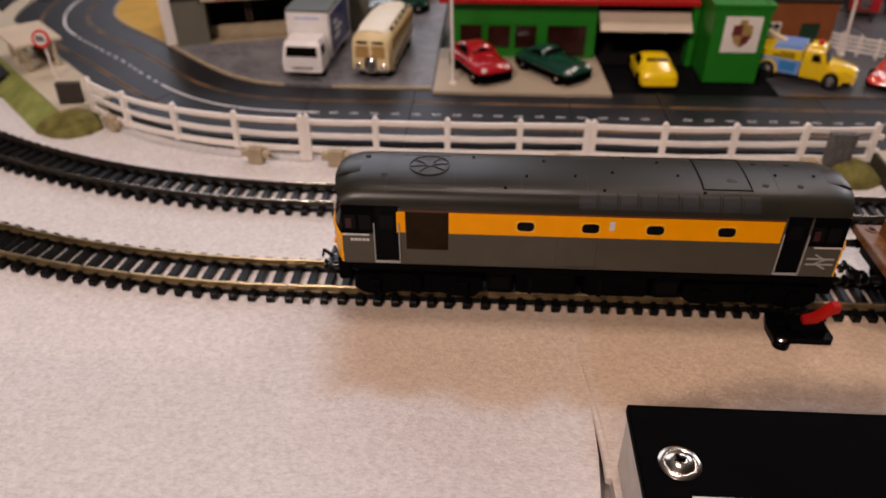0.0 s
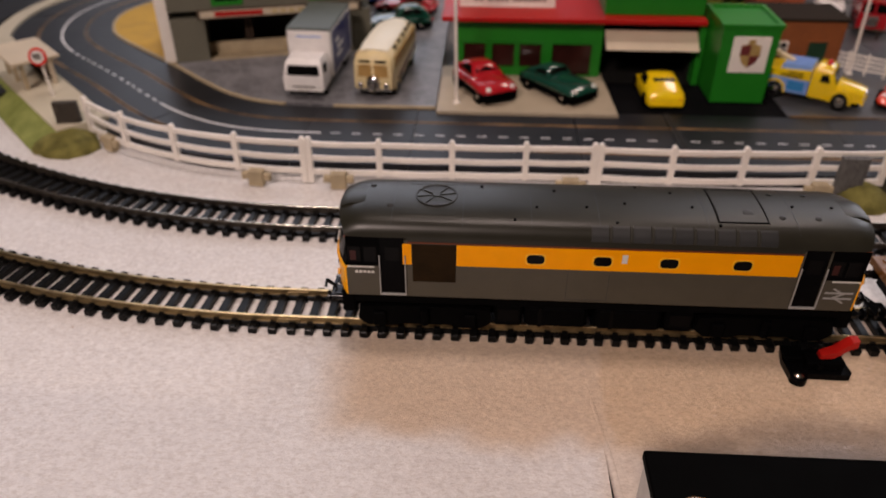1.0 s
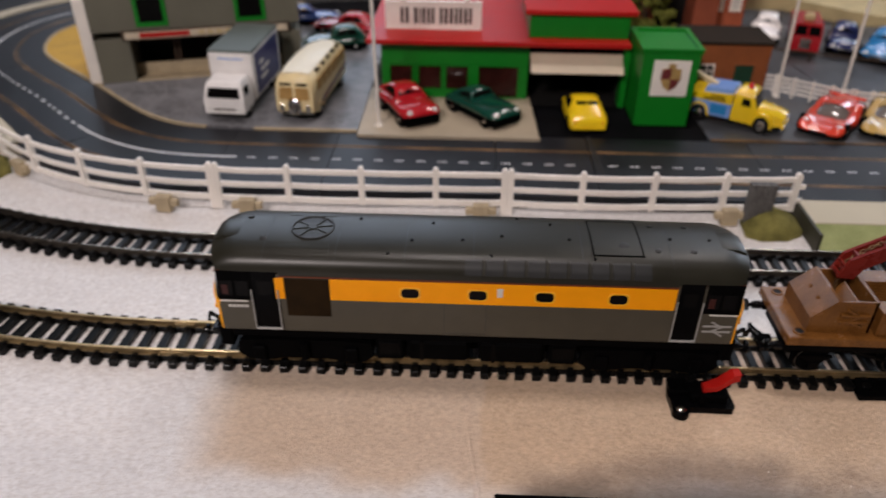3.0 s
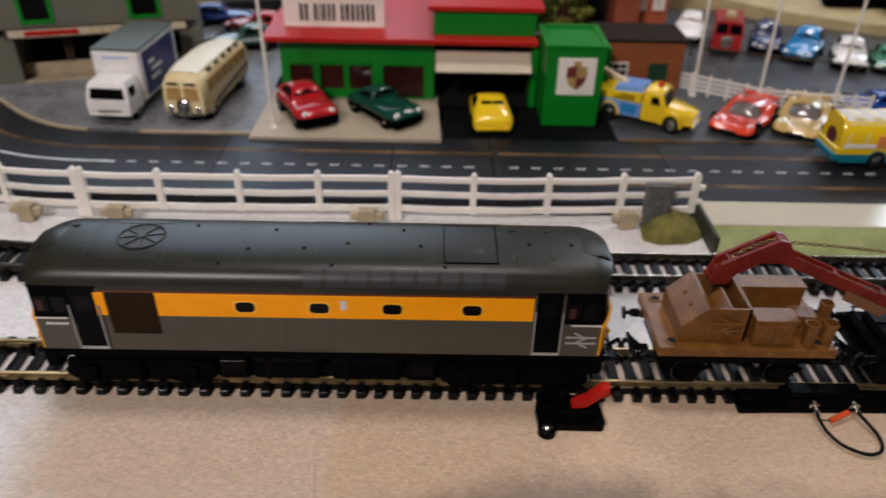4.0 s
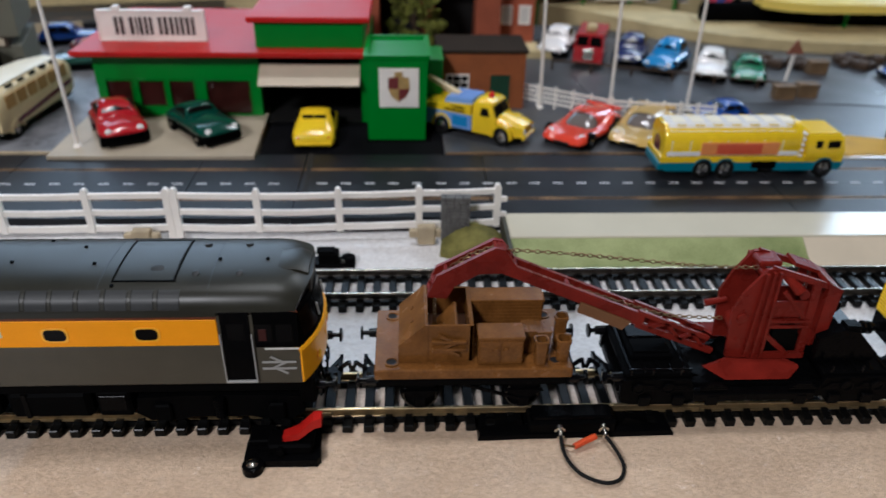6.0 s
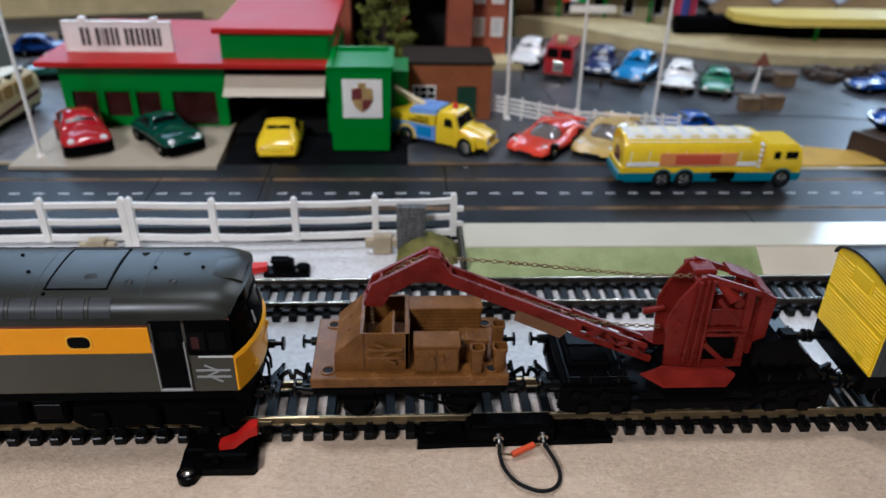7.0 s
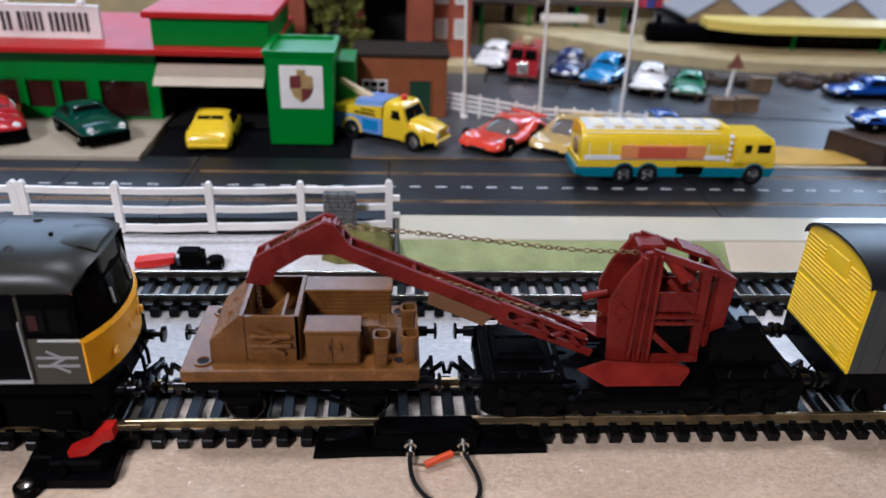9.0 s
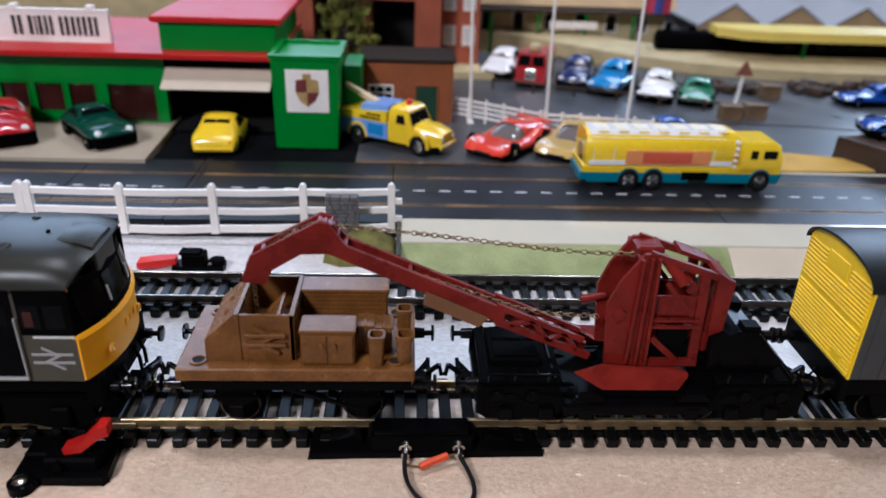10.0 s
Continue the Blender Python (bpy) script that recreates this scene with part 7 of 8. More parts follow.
    for s in (-1, 1):
        part("side_window", cbox(BM(), 43.0, 50.2, *sorted((s * (hw - 0.8), s * (hw - 0.1))), 16.6, 20.8, 0.3), M["glass_dk"], cab)
        part("side_window", cbox(BM(), 36.0, 39.8, *sorted((s * (hw - 0.8), s * (hw - 0.1))), 16.6, 20.8, 0.3), M["glass_dk"], cab)
    part("windscreen", loft(BM(), [[(53.0, -10, 15.6), (53.9, -10, 15.6), (53.9, 10, 15.6), (53.0, 10, 15.6)], [(51.4, -9.4, 21.8), (52.2, -9.4, 21.8), (52.2, 9.4, 21.8), (51.4, 9.4, 21.8)]]), M["glass_dk"], cab)
    g.scale = (0.93, 1.0, 1.0)


tanker()


def red_lorry():
    g = thing("toy_lorry", (320, 640, 6.4), "red toy lorry with a pale load in the far row", "toy lorry", rz=-108, local=True)
    cab = part("cab", loft(BM(), [[(8, -11, 4), (26, -11, 4), (26, 11, 4), (8, 11, 4)], [(8, -11, 16), (26, -11, 16), (26, 11, 16), (8, 11, 16)], [(8, -10, 25), (23.5, -10, 25), (23.5, 10, 25), (8, 10, 25)]]), P["red"], g)
    for s in (-1, 1):
        part("windscreen", loft(BM(), [[(25.6, s * 0.8, 16.4), (26.2, s * 0.8, 16.4), (26.2, s * 9.6, 16.4), (25.6, s * 9.6, 16.4)], [(23.6, s * 0.8, 23.4), (24.4, s * 0.8, 23.4), (24.4, s * 8.8, 23.4), (23.6, s * 8.8, 23.4)]]), M["glass_dk"], cab)
    part("radiator", cbox(BM(), 25.9, 26.6, -4, 4, 6, 14, 0.4), M["steel"], cab)
    part("body", cbox(BM(), -26, 7.6, -11, 11, 5, 22, 0.6), P["red"], g)
    part("load", cbox(BM(), 8, 17, -4, 4, 24.6, 30, 1.5), M["tan_wall"], g, "pale tan load")
    for x in (-15, 17):
        for s in (-1, 1):
            car_wheel(g, x, s * 9.6, 4.4, 3.0, M["steel"])
    part("chassis", cbox(BM(), -26, 25, -8, 8, 2.8, 5.2, 0.3), M["blk"], g)


red_lorry()

# ---- buildings and street furniture behind the road ----
def garage():
    g = thing("garage_building", (65, 505, 6.6), "green plastic garage showroom with a red flat roof", "garage")
    gr, rd = M["green_b"], M["red_roof"]
    y0, y1 = 505, 509
    # front wall built round its four windows
    wins = [(-6.6, 9.6, 14.2, 31.6), (12.4, 29.0, 14.2, 31.6), (30.8, 47.0, 14.2, 31.6), (52.6, 80.4, 9.0, 31.9)]
    wall = part("front_wall", cbox(BM(), -11.4, 86, y0, y1, 31.8, 47.6), gr, g)
    part("stall_riser", cbox(BM(), -11.4, 52.6, y0, y1, 8.9, 14.4), gr, g)
    for a, b in ((-11.4, -6.4), (9.4, 12.6), (28.8, 31.0), (46.8, 52.8), (80.2, 86)):
        part("pier", cbox(BM(), a, b, y0, y1, 14.4 if b < 52.9 else 8.9, 31.8), gr, g)
    for a, b, c, d in wins:
        w = part("window_frame", BMframe(a, b, y0 - 0.5, y0 + 0.6, c, d, 0.8), gr, wall)
        part("pane", cbox(BM(), a + 0.8, b - 0.8, y0 + 1.4, y0 + 1.9, c + 0.8, d - 0.8), M["pane"], wall, "dark reflecting pane")
    part("side_wall", cbox(BM(), -11.4, -7.4, y1, 600, 8.9, 47.6), gr, g)
    part("side_wall", cbox(BM(), 82, 86, y1, 600, 6.6, 47.6), gr, g)
    part("side_wall", cbox(BM(), 147.5, 151.4, 500, 600, 6.6, 47.6), gr, g)
    part("back_wall", cbox(BM(), -11.4, 151.4, 600, 604, 6.6, 47.6), M["brick"], g)
    part("lintel", cbox(BM(), 86, 147.5, 505.5, 509, 40.4, 47.6), M["blk"], g)
    part("showroom_floor", cbox(BM(), -7.4, 82, 509, 600, 6.0, 9.2), M["brown_dk"], g)
    part("showroom_screen", cbox(BM(), -7.4, 82, 535, 537, 9.2, 47), M["brick"], g, "dark red partition inside")
    # black panels over the green walls paint in the shade of the bay
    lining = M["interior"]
    part("bay_lining", cbox(BM(), 86.2, 87.0, 510, 562, 6.7, 47), lining, g, "black panel painting in the shade of the bay")
    part("bay_lining", cbox(BM(), 146.6, 147.4, 510, 562, 6.7, 47), lining, g, "black panel painting in the shade of the bay")
    part("bay_lining", cbox(BM(), 86.2, 147.4, 562, 563, 6.7, 47), lining, g, "black panel painting in the shade of the bay")
    part("bay_lining", cbox(BM(), 86.2, 147.4, 509.5, 563, 47, 47.5), lining, g, "black panel painting in the shade of the bay")
    part("bay_floor", cbox(BM(), 87, 146.6, 500, 562, 6.0, 7.2), lining, g, "black floor panel painting in the shade of the bay")
    aw = part("awning", prism(BM(), [(491.0, 32.4), (492.0, 31.9), (506.0, 40.2), (505.0, 41.4)], "x", 87.0, 146.8), M["cream"], g, "cream sloping awning")
    rf = part("roof", cbox(BM(), -20, 150, 495.5, 606, 47.6, 50.8, 0.5), rd, g, "red flat roof")
    up = part("upper_storey", cbox(BM(), 85.6, 149.4, 506.4, 590, 50.7, 66.2, 0.3), gr, g, "green upper storey")
    part("upper_roof", cbox(BM(), 82.0, 153.4, 503.2, 594, 66.0, 69.4, 0.6), rd, g, "red upper roof")
    # kiosk with the crest
    pl = part("kiosk", loft(BM(), [[(152.6, 470.2, 5.6), (185.6, 470.2, 5.6), (185.6, 512, 5.6), (152.6, 512, 5.6)], [(152.2, 470, 54.4), (187.0, 470, 54.4), (187.0, 512, 54.4), (152.2, 512, 54.4)]]), gr, g, "green kiosk block")
    part("kiosk_cap", loft(BM(), [[(151.6, 469.4, 54.2), (187.6, 469.4, 54.2), (187.6, 513, 54.2), (151.6, 513, 54.2)], [(151.0, 468.8, 57.2), (188.4, 468.8, 57.2), (188.4, 513, 57.2), (151.0, 513, 57.2)], [(154, 472, 57.2), (185.4, 472, 57.2), (185.4, 510, 57.2), (154, 510, 57.2)], [(154, 472, 55.6), (185.4, 472, 55.6), (185.4, 510, 55.6), (154, 510, 55.6)]]), gr, g)
    part("kiosk_plinth", cbox(BM(), 151.8, 189, 468.6, 513, 5.5, 7.2, 0.3), M["blk"], g)
    part("kiosk_annex", cbox(BM(), 187.3, 197, 500, 530, 6.4, 46, 0.3), gr, g)
    plaque = part("plaque", cbox(BM(), 159.4, 181.9, 469.2, 470.1, 27.3, 49.9, 0.15), M["white_pl"], g, "white square plaque")
    shield = [(164.8, 44.6), (170.6, 45.6), (176.4, 44.6), (176.8, 38.5), (174.6, 33.6), (170.6, 30.6), (166.6, 33.6), (164.4, 38.5)]
    part("crest", prism(BM(), shield, "y", 468.9, 469.3), material("gold_crest_print", (0.42, 0.28, 0.10), 0.5, var=0.2, scale=250), plaque, "gold and maroon shield shape")
    part("crest_patch", prism(BM(), [(164.8, 44.4), (170.4, 45.2), (170.4, 38.4), (164.5, 38.4)], "y", 468.7, 469.0), material("maroon_crest_print", (0.16, 0.03, 0.03), 0.5), plaque)
    part("crest_patch", prism(BM(), [(170.6, 38.2), (176.7, 38.2), (174.4, 33.8), (170.6, 31.0)], "y", 468.7, 469.0), bpy.data.materials["maroon_crest_print"], plaque)
    part("crest_top", cbox(BM(), 168.4, 172.8, 468.6, 469.3, 45.4, 48.0, 0.2), bpy.data.materials["gold_crest_print"], plaque)
    return g


M["pane"] = material("dark_shop_glass", (0.035, 0.010, 0.008), 0.1, var=0.5, scale=60, bump=0)
garage()


def sign_board():
    g = thing("sign_board", (22, 522, 50.8), "white roof sign with dark printed lettering bars", "sign")
    b = part("board", cbox(BM(), -9.5, 54.2, 519.5, 522.5, 50.8, 69.0, 0.3), M["white_pl"], g)
    part("border", BMframe(-9.5, 54.2, 519.0, 519.7, 50.8, 69.0, 1.2), M["white_pl"], b)
    x = 0.6
    for k, w in enumerate((3.2, 3.2, 0, 3.4, 1.6, 3.2, 2.8, 2.8, 0, 3.0, 3.4, 3.2, 2.8, 3.2, 3.2, 2.8)):
        if w:
            part("print_bar", cbox(BM(), x, x + w * 0.66, 519.2, 519.6, 54.6, 65.0, 0.15), M["sign_dark"], b)
            x += w * 0.84 + 0.6
        else:
            x += 2.4
    for xx in (0.5, 42.5):
        part("clip", cbox(BM(), xx, xx + 4, 518.8, 523.6, 67.4, 71.2, 0.4), M["white_pl"], g)
    part("foot", cbox(BM(), -6, 52, 522.4, 527, 50.8, 52.4, 0.2), M["white_pl"], g)


M["sign_dark"] = material("dark_brown_print", (0.05, 0.035, 0.03), 0.6)
sign_board()


def hut():
    g = thing("brick_hut", (223, 530, 6.4), "brown brick hut with a green door", "hut")
    bm = BM()
    cbox(bm, 195, 250.8, 525, 560, 6.4, 43.0, 0.2)
    w = part("wall", bm, M["hut_br"], g)
    part("roof", cbox(BM(), 193.6, 252.2, 523.6, 562, 42.9, 45.0, 0.3), M["hut_roof"], g, "dark flat roof")
    d = part("door", cbox(BM(), 228.4, 241.2, 524.4, 525.4, 6.4, 29.2, 0.2), material("dark_green_door_paint", (0.012, 0.05, 0.028), 0.5), g, "dark green door")
    part("door_frame", BMframe(227.6, 242.0, 524.0, 525.2, 6.4, 30.0, 0.8), M["hut_br"], g)
    f = part("window", cbox(BM(), 200.2, 214.4, 524.5, 525.3, 20.2, 29.0), M["glass_dk"], g)
    part("window_frame", BMframe(199.8, 214.8, 524.0, 525.2, 19.8, 29.4, 0.9), M["white_pl"], f)
    for x in (204.4, 209.4):
        part("glazing_bar", cbox(BM(), x - 0.4, x + 0.4, 524.1, 525.1, 20.4, 28.8), M["white_pl"], f)
    part("glazing_bar", cbox(BM(), 200.4, 214.2, 524.1, 525.1, 24.2, 25.0), M["white_pl"], f)


hut()


def shop():
    """The olive-grey shop behind the lorry park, turned a little."""
    g = thing("shop_building", (-210, 517, 7.8), "olive-grey shop with a cream fascia and green window frames", "shop", rz=16, local=True)
    wl = M["bld_grey"]
    part("pier", cbox(BM(), 0, 23, 0, 60, 0, 30, 0.2), wl, g)
    part("pier", cbox(BM(), 126, 140, 0, 60, 0, 30, 0.2), wl, g)
    part("upper_wall", cbox(BM(), 0, 140, 0, 60, 35.5, 62, 0.2), wl, g)
    part("return_wall", cbox(BM(), 22.5, 126.5, 40, 60, 0, 30.2), M["interior"], g)
    part("stall_riser", cbox(BM(), 22.8, 126.2, 12, 14, 0, 9, 0.2), M["clip"], g, "sandy stall riser")
    part("shop_floor", cbox(BM(), 22.8, 126.2, 0, 40, -1, 0.8), M["clip"], g)
    f = part("fascia", cbox(BM(), 19, 133, -1.6, 20, 29.6, 36.2, 0.2), M["wood_dk"], g, "dark framed fascia")
    part("fascia_panel", cbox(BM(), 21, 131, -2.0, -1.4, 30.6, 35.2, 0.1), M["cream"], f, "cream fascia panel")
    part("fascia_print", cbox(BM(), 31, 64, -2.3, -1.9, 31.4, 34.6), M["red_roof"], f, "red print on the fascia")
    for k in range(9):
        part("print_bar", cbox(BM(), 70 + k * 6, 74 + k * 6, -2.3, -1.9, 31.6, 34.4), M["tan_wall"], f)
    for x in (50, 53, 84):
        part("post", cbox(BM(), x, x + 1.6, 12, 14, 9, 29.8), M["wood_dk"], g)
    for x0 in (30, 96):
        w = part("window_frame", BMframe(x0, x0 + 21, -0.8, 0.6, 38.5, 60, 2.6), M["green_b"], g, "green window frame")
        part("pane", cbox(BM(), x0 + 2.6, x0 + 18.4, -0.2, 0.4, 41, 57.5), M["glass_dk"], w)
    part("side_panel", cbox(BM(), -8, -0.2, 2, 58, 0, 58, 0.3), M["white_pl"], g, "white end panel")


shop()


def red_house():
    g = thing("brick_house", (200, 650, 6.4), "red brick warehouse with dark openings behind the garage", "house")
    bm = BM()
    for a, b in ((139, 154), (228, 247)):
        cbox(bm, a, b, 640, 700, 6.4, 100)
    cbox(bm, 154, 228, 640, 700, 62, 100)
    part("wall", bm, M["brick"], g)
    part("recess", cbox(BM(), 154, 228, 668, 700, 6.4, 62), M["interior"], g)
    part("pier", cbox(BM(), 186, 196, 642, 668, 6.4, 62), M["brick"], g)
    h = thing("brick_house", (252, 672, 6.4), "red brick house with white windows", "house")
    w = part("wall", cbox(BM(), 247.4, 278, 668, 720, 6.4, 110, 0.3), M["brick"], h)
    for x in (250, 265):
        for z in (26, 52, 78):
            f = part("window_frame", BMframe(x, x + 9.5, 667.2, 668.6, z, z + 15, 1.4), M["white_pl"], w)
            part("pane", cbox(BM(), x + 1.4, x + 8.1, 667.6, 668.2, z + 1.4, z + 13.6), M["white_line"], f)
    part("plinth", cbox(BM(), 232, 290, 640, 667, 5, 12, 0.4), M["tan_wall"], h)


red_house()


def tree(x, y, z, h, r, seed, label, name="model_tree"):
    g = thing(name, (x, y, z), label, "tree", local=True)
    rnd = random.Random(seed)
    part("trunk", loft(BM(), [[(rr * math.cos(a) + dx, rr * math.sin(a), zz) for a in np.linspace(0, 6.283, 9)[:-1]] for zz, rr, dx in ((0, 2.6, 0), (h * 0.2, 1.9, 0.5), (h * 0.5, 1.3, -0.4), (h * 0.85, 0.6, 0.4))]), M["bark"], g)
    for k in range(6):
        a = k * 1.05
        part("limb", tube(BM(), [(0, 0, h * (0.25 + 0.08 * k)), (r * 0.5 * math.cos(a), r * 0.5 * math.sin(a), h * (0.36 + 0.08 * k)), (r * 0.8 * math.cos(a), r * 0.8 * math.sin(a), h * (0.42 + 0.09 * k))], 0.7, 6), M["bark"], g)
    verts, faces = [], []
    clumps = []
    for _ in range(150):
        t = rnd.uniform(0.16, 1.0)
        rad = r * math.sin(math.pi * min(1, t * 0.86 + 0.1)) ** 0.7 * rnd.uniform(0.35, 1.0)
        a = rnd.uniform(0, 6.283)
        clumps.append((rad * math.cos(a), rad * math.sin(a), h * t, rnd.uniform(2.2, 4.2)))
    for cx, cy, cz, cr in clumps:
        for _ in range(60):
            d = Vector((rnd.gauss(0, 1), rnd.gauss(0, 1), rnd.gauss(0, 0.8))).normalized() * cr * rnd.uniform(0.4, 1.05)
            p = Vector((cx, cy, cz)) + d
            u = Vector((rnd.gauss(0, 1), rnd.gauss(0, 1), rnd.gauss(0, 1))).normalized() * rnd.uniform(0.7, 1.4)
            w = u.cross(Vector((rnd.gauss(0, 1), rnd.gauss(0, 1), rnd.gauss(0, 1)))).normalized() * rnd.uniform(0.5, 0.95)
            n = len(verts)
            verts += [(p - u) * K, (p + w) * K, (p + u) * K, (p - w) * K]
            faces.append((n, n + 1, n + 2, n + 3))
    me = bpy.data.meshes.new("crown")
    me.from_pydata([tuple(v) for v in verts], [], faces)
    me.materials.append(M["leaf"])
    ob = new("crown", me)
    ob.parent = g
    tagged(ob, "olive green leafy crown", kind="stuff")


tree(181, 606, 6.4, 76, 24, 4, "olive green model tree in front of the brick warehouse")


def pole(x, y, z, h, lean, flag):
    g = thing("flag_pole", (x, y, z), "thin white flag pole" + {"": "", "tri": " with a green, white and red flag", "cross": " with a red and blue flag"}[flag], "flag pole", "flag poles", local=True)
    top = Vector((lean, 0, h))
    part("base", lathe(BM(), (0, 0, 0), (0, 0, 1), [(0, 2.4), (1.0, 2.2), (1.6, 1.4), (1.6, 0.1)], 14), M["white_pl"], g)
    part("mast", cyl(BM(), (0, 0, 0.6), top, 1.15, 0.9, 10), M["white_pl"], g)
    if flag:
        cols = (("green_f", (0.03, 0.28, 0.06)), ("white_f", (0.75, 0.74, 0.7)), ("red_f", (0.6, 0.06, 0.02))) if flag == "tri" else (("red_f2", (0.42, 0.04, 0.08)), ("navy_f", (0.05, 0.06, 0.25)), ("red_f2", (0.42, 0.04, 0.08)))
        for k, (n, c) in enumerate(cols):
            m = bpy.data.materials.get(n) or material(n, c, 0.7)
            s = -1 if flag == "tri" else 1
            x0, x1 = s * (1.2 + 5 * k), s * (1.2 + 5 * k + 4.95)
            zc = h * 0.8 if flag == "tri" else h * 0.74
            ox = lean * 0.8
            part("flag_band", loft(BM(), [[(ox + xx, math.sin(xx * 0.5) * 0.8 - 0.12, zc - 6), (ox + xx, math.sin(xx * 0.5) * 0.8 + 0.12, zc - 6), (ox + xx, math.sin(xx * 0.5) * 0.8 + 0.12, zc + 6), (ox + xx, math.sin(xx * 0.5) * 0.8 - 0.12, zc + 6)] for xx in np.linspace(x0, x1, 5)]), m, g)
    return g


pole(-8.5, 455.5, 9.0, 100, -2, "")
pole(262.5, 527, 6.4, 100, -3, "")
pole(311, 534, 6.4, 100, -2, "tri")
pole(361.5, 529, 6.4, 100, 0, "cross")


def shelter():
    g = thing("bus_shelter", (-296, 480, 9), "cream open shelter on the platform end", "shelter", rz=-45, local=True)
    part("roof", cbox(BM(), -24, 22, -15, 15, 17, 19.4, 0.5), M["cream"], g)
    part("back_wall", cbox(BM(), -22, 20, 8, 10, 0, 17.1, 0.2), M["cream"], g)
    for x in (-20, -2, 18):
        part("post", cbox(BM(), x - 1.3, x + 1.3, -10, -7.5, 0, 17.1, 0.2), M["clip"], g)
    part("bench", cbox(BM(), -18, 16, 3, 8, 4, 5.4, 0.3), M["wood_dk"], g)
    s = thing("road_sign", (-268, 452, 9), "round red and white road sign on a thin post", "road sign", local=True)
    part("post", cyl(BM(), (0, 0, 0), (-1.5, 0, 26), 0.9, 0.8, 10), M["white_pl"], s)
    part("disc", lathe(BM(), (-1.5, -1.0, 26), (0.1, -1, 0.3), [(0, 5.6), (0.8, 5.6), (0.8, 0.1)], 24), M["red_bright"], s, "red disc")
    part("disc_face", lathe(BM(), (-1.45, -1.8, 26.2), (0.1, -1, 0.3), [(0, 4.0), (0.25, 4.0), (0.25, 0.1)], 24), M["white_line"], s, "white face with dark marks")
    for k in range(2):
        part("print_bar", cbox(BM(), -4.0, 1.0, -2.7, -2.3, 25.0 + 2 * k, 26.2 + 2 * k), M["sign_dark"], s)


shelter()


# ---- the far side of the layout ----
def rail_fence(name, a, b, n, h, mat, label, rails=3, z=6.4):
    f = thing(name, (a[0], a[1], z), label, "fence", local=True)
    d = Vector((b[0] - a[0], b[1] - a[1], 0))
    for k in range(n + 1):
        p = d * (k / n)
        part("post", cbox(BM(), p.x - 0.7, p.x + 0.7, p.y - 0.6, p.y + 0.6, 0, h, 0.2), mat, f)
    for r in range(rails):
        zz = h * (0.25 + 0.6 * r / max(1, rails - 1)) if rails > 1 else h * 0.85
        part("rail", bar(BM(), (0, 0, zz), (d.x, d.y, zz), 0.8, 1.3), mat, f)


rail_fence("fence", (251, 537), (302, 505), 5, 15, M["white_pl"], "white plastic fence across the car park", 4)
rail_fence("fence", (304, 504), (366, 494), 6, 15, M["white_pl"], "white plastic fence behind the parked racing cars", 4)
rail_fence("guard_rail", (285, 612), (452, 556), 6, 8, M["wood_dk"], "dark brown guard rail in front of parked cars", 1)


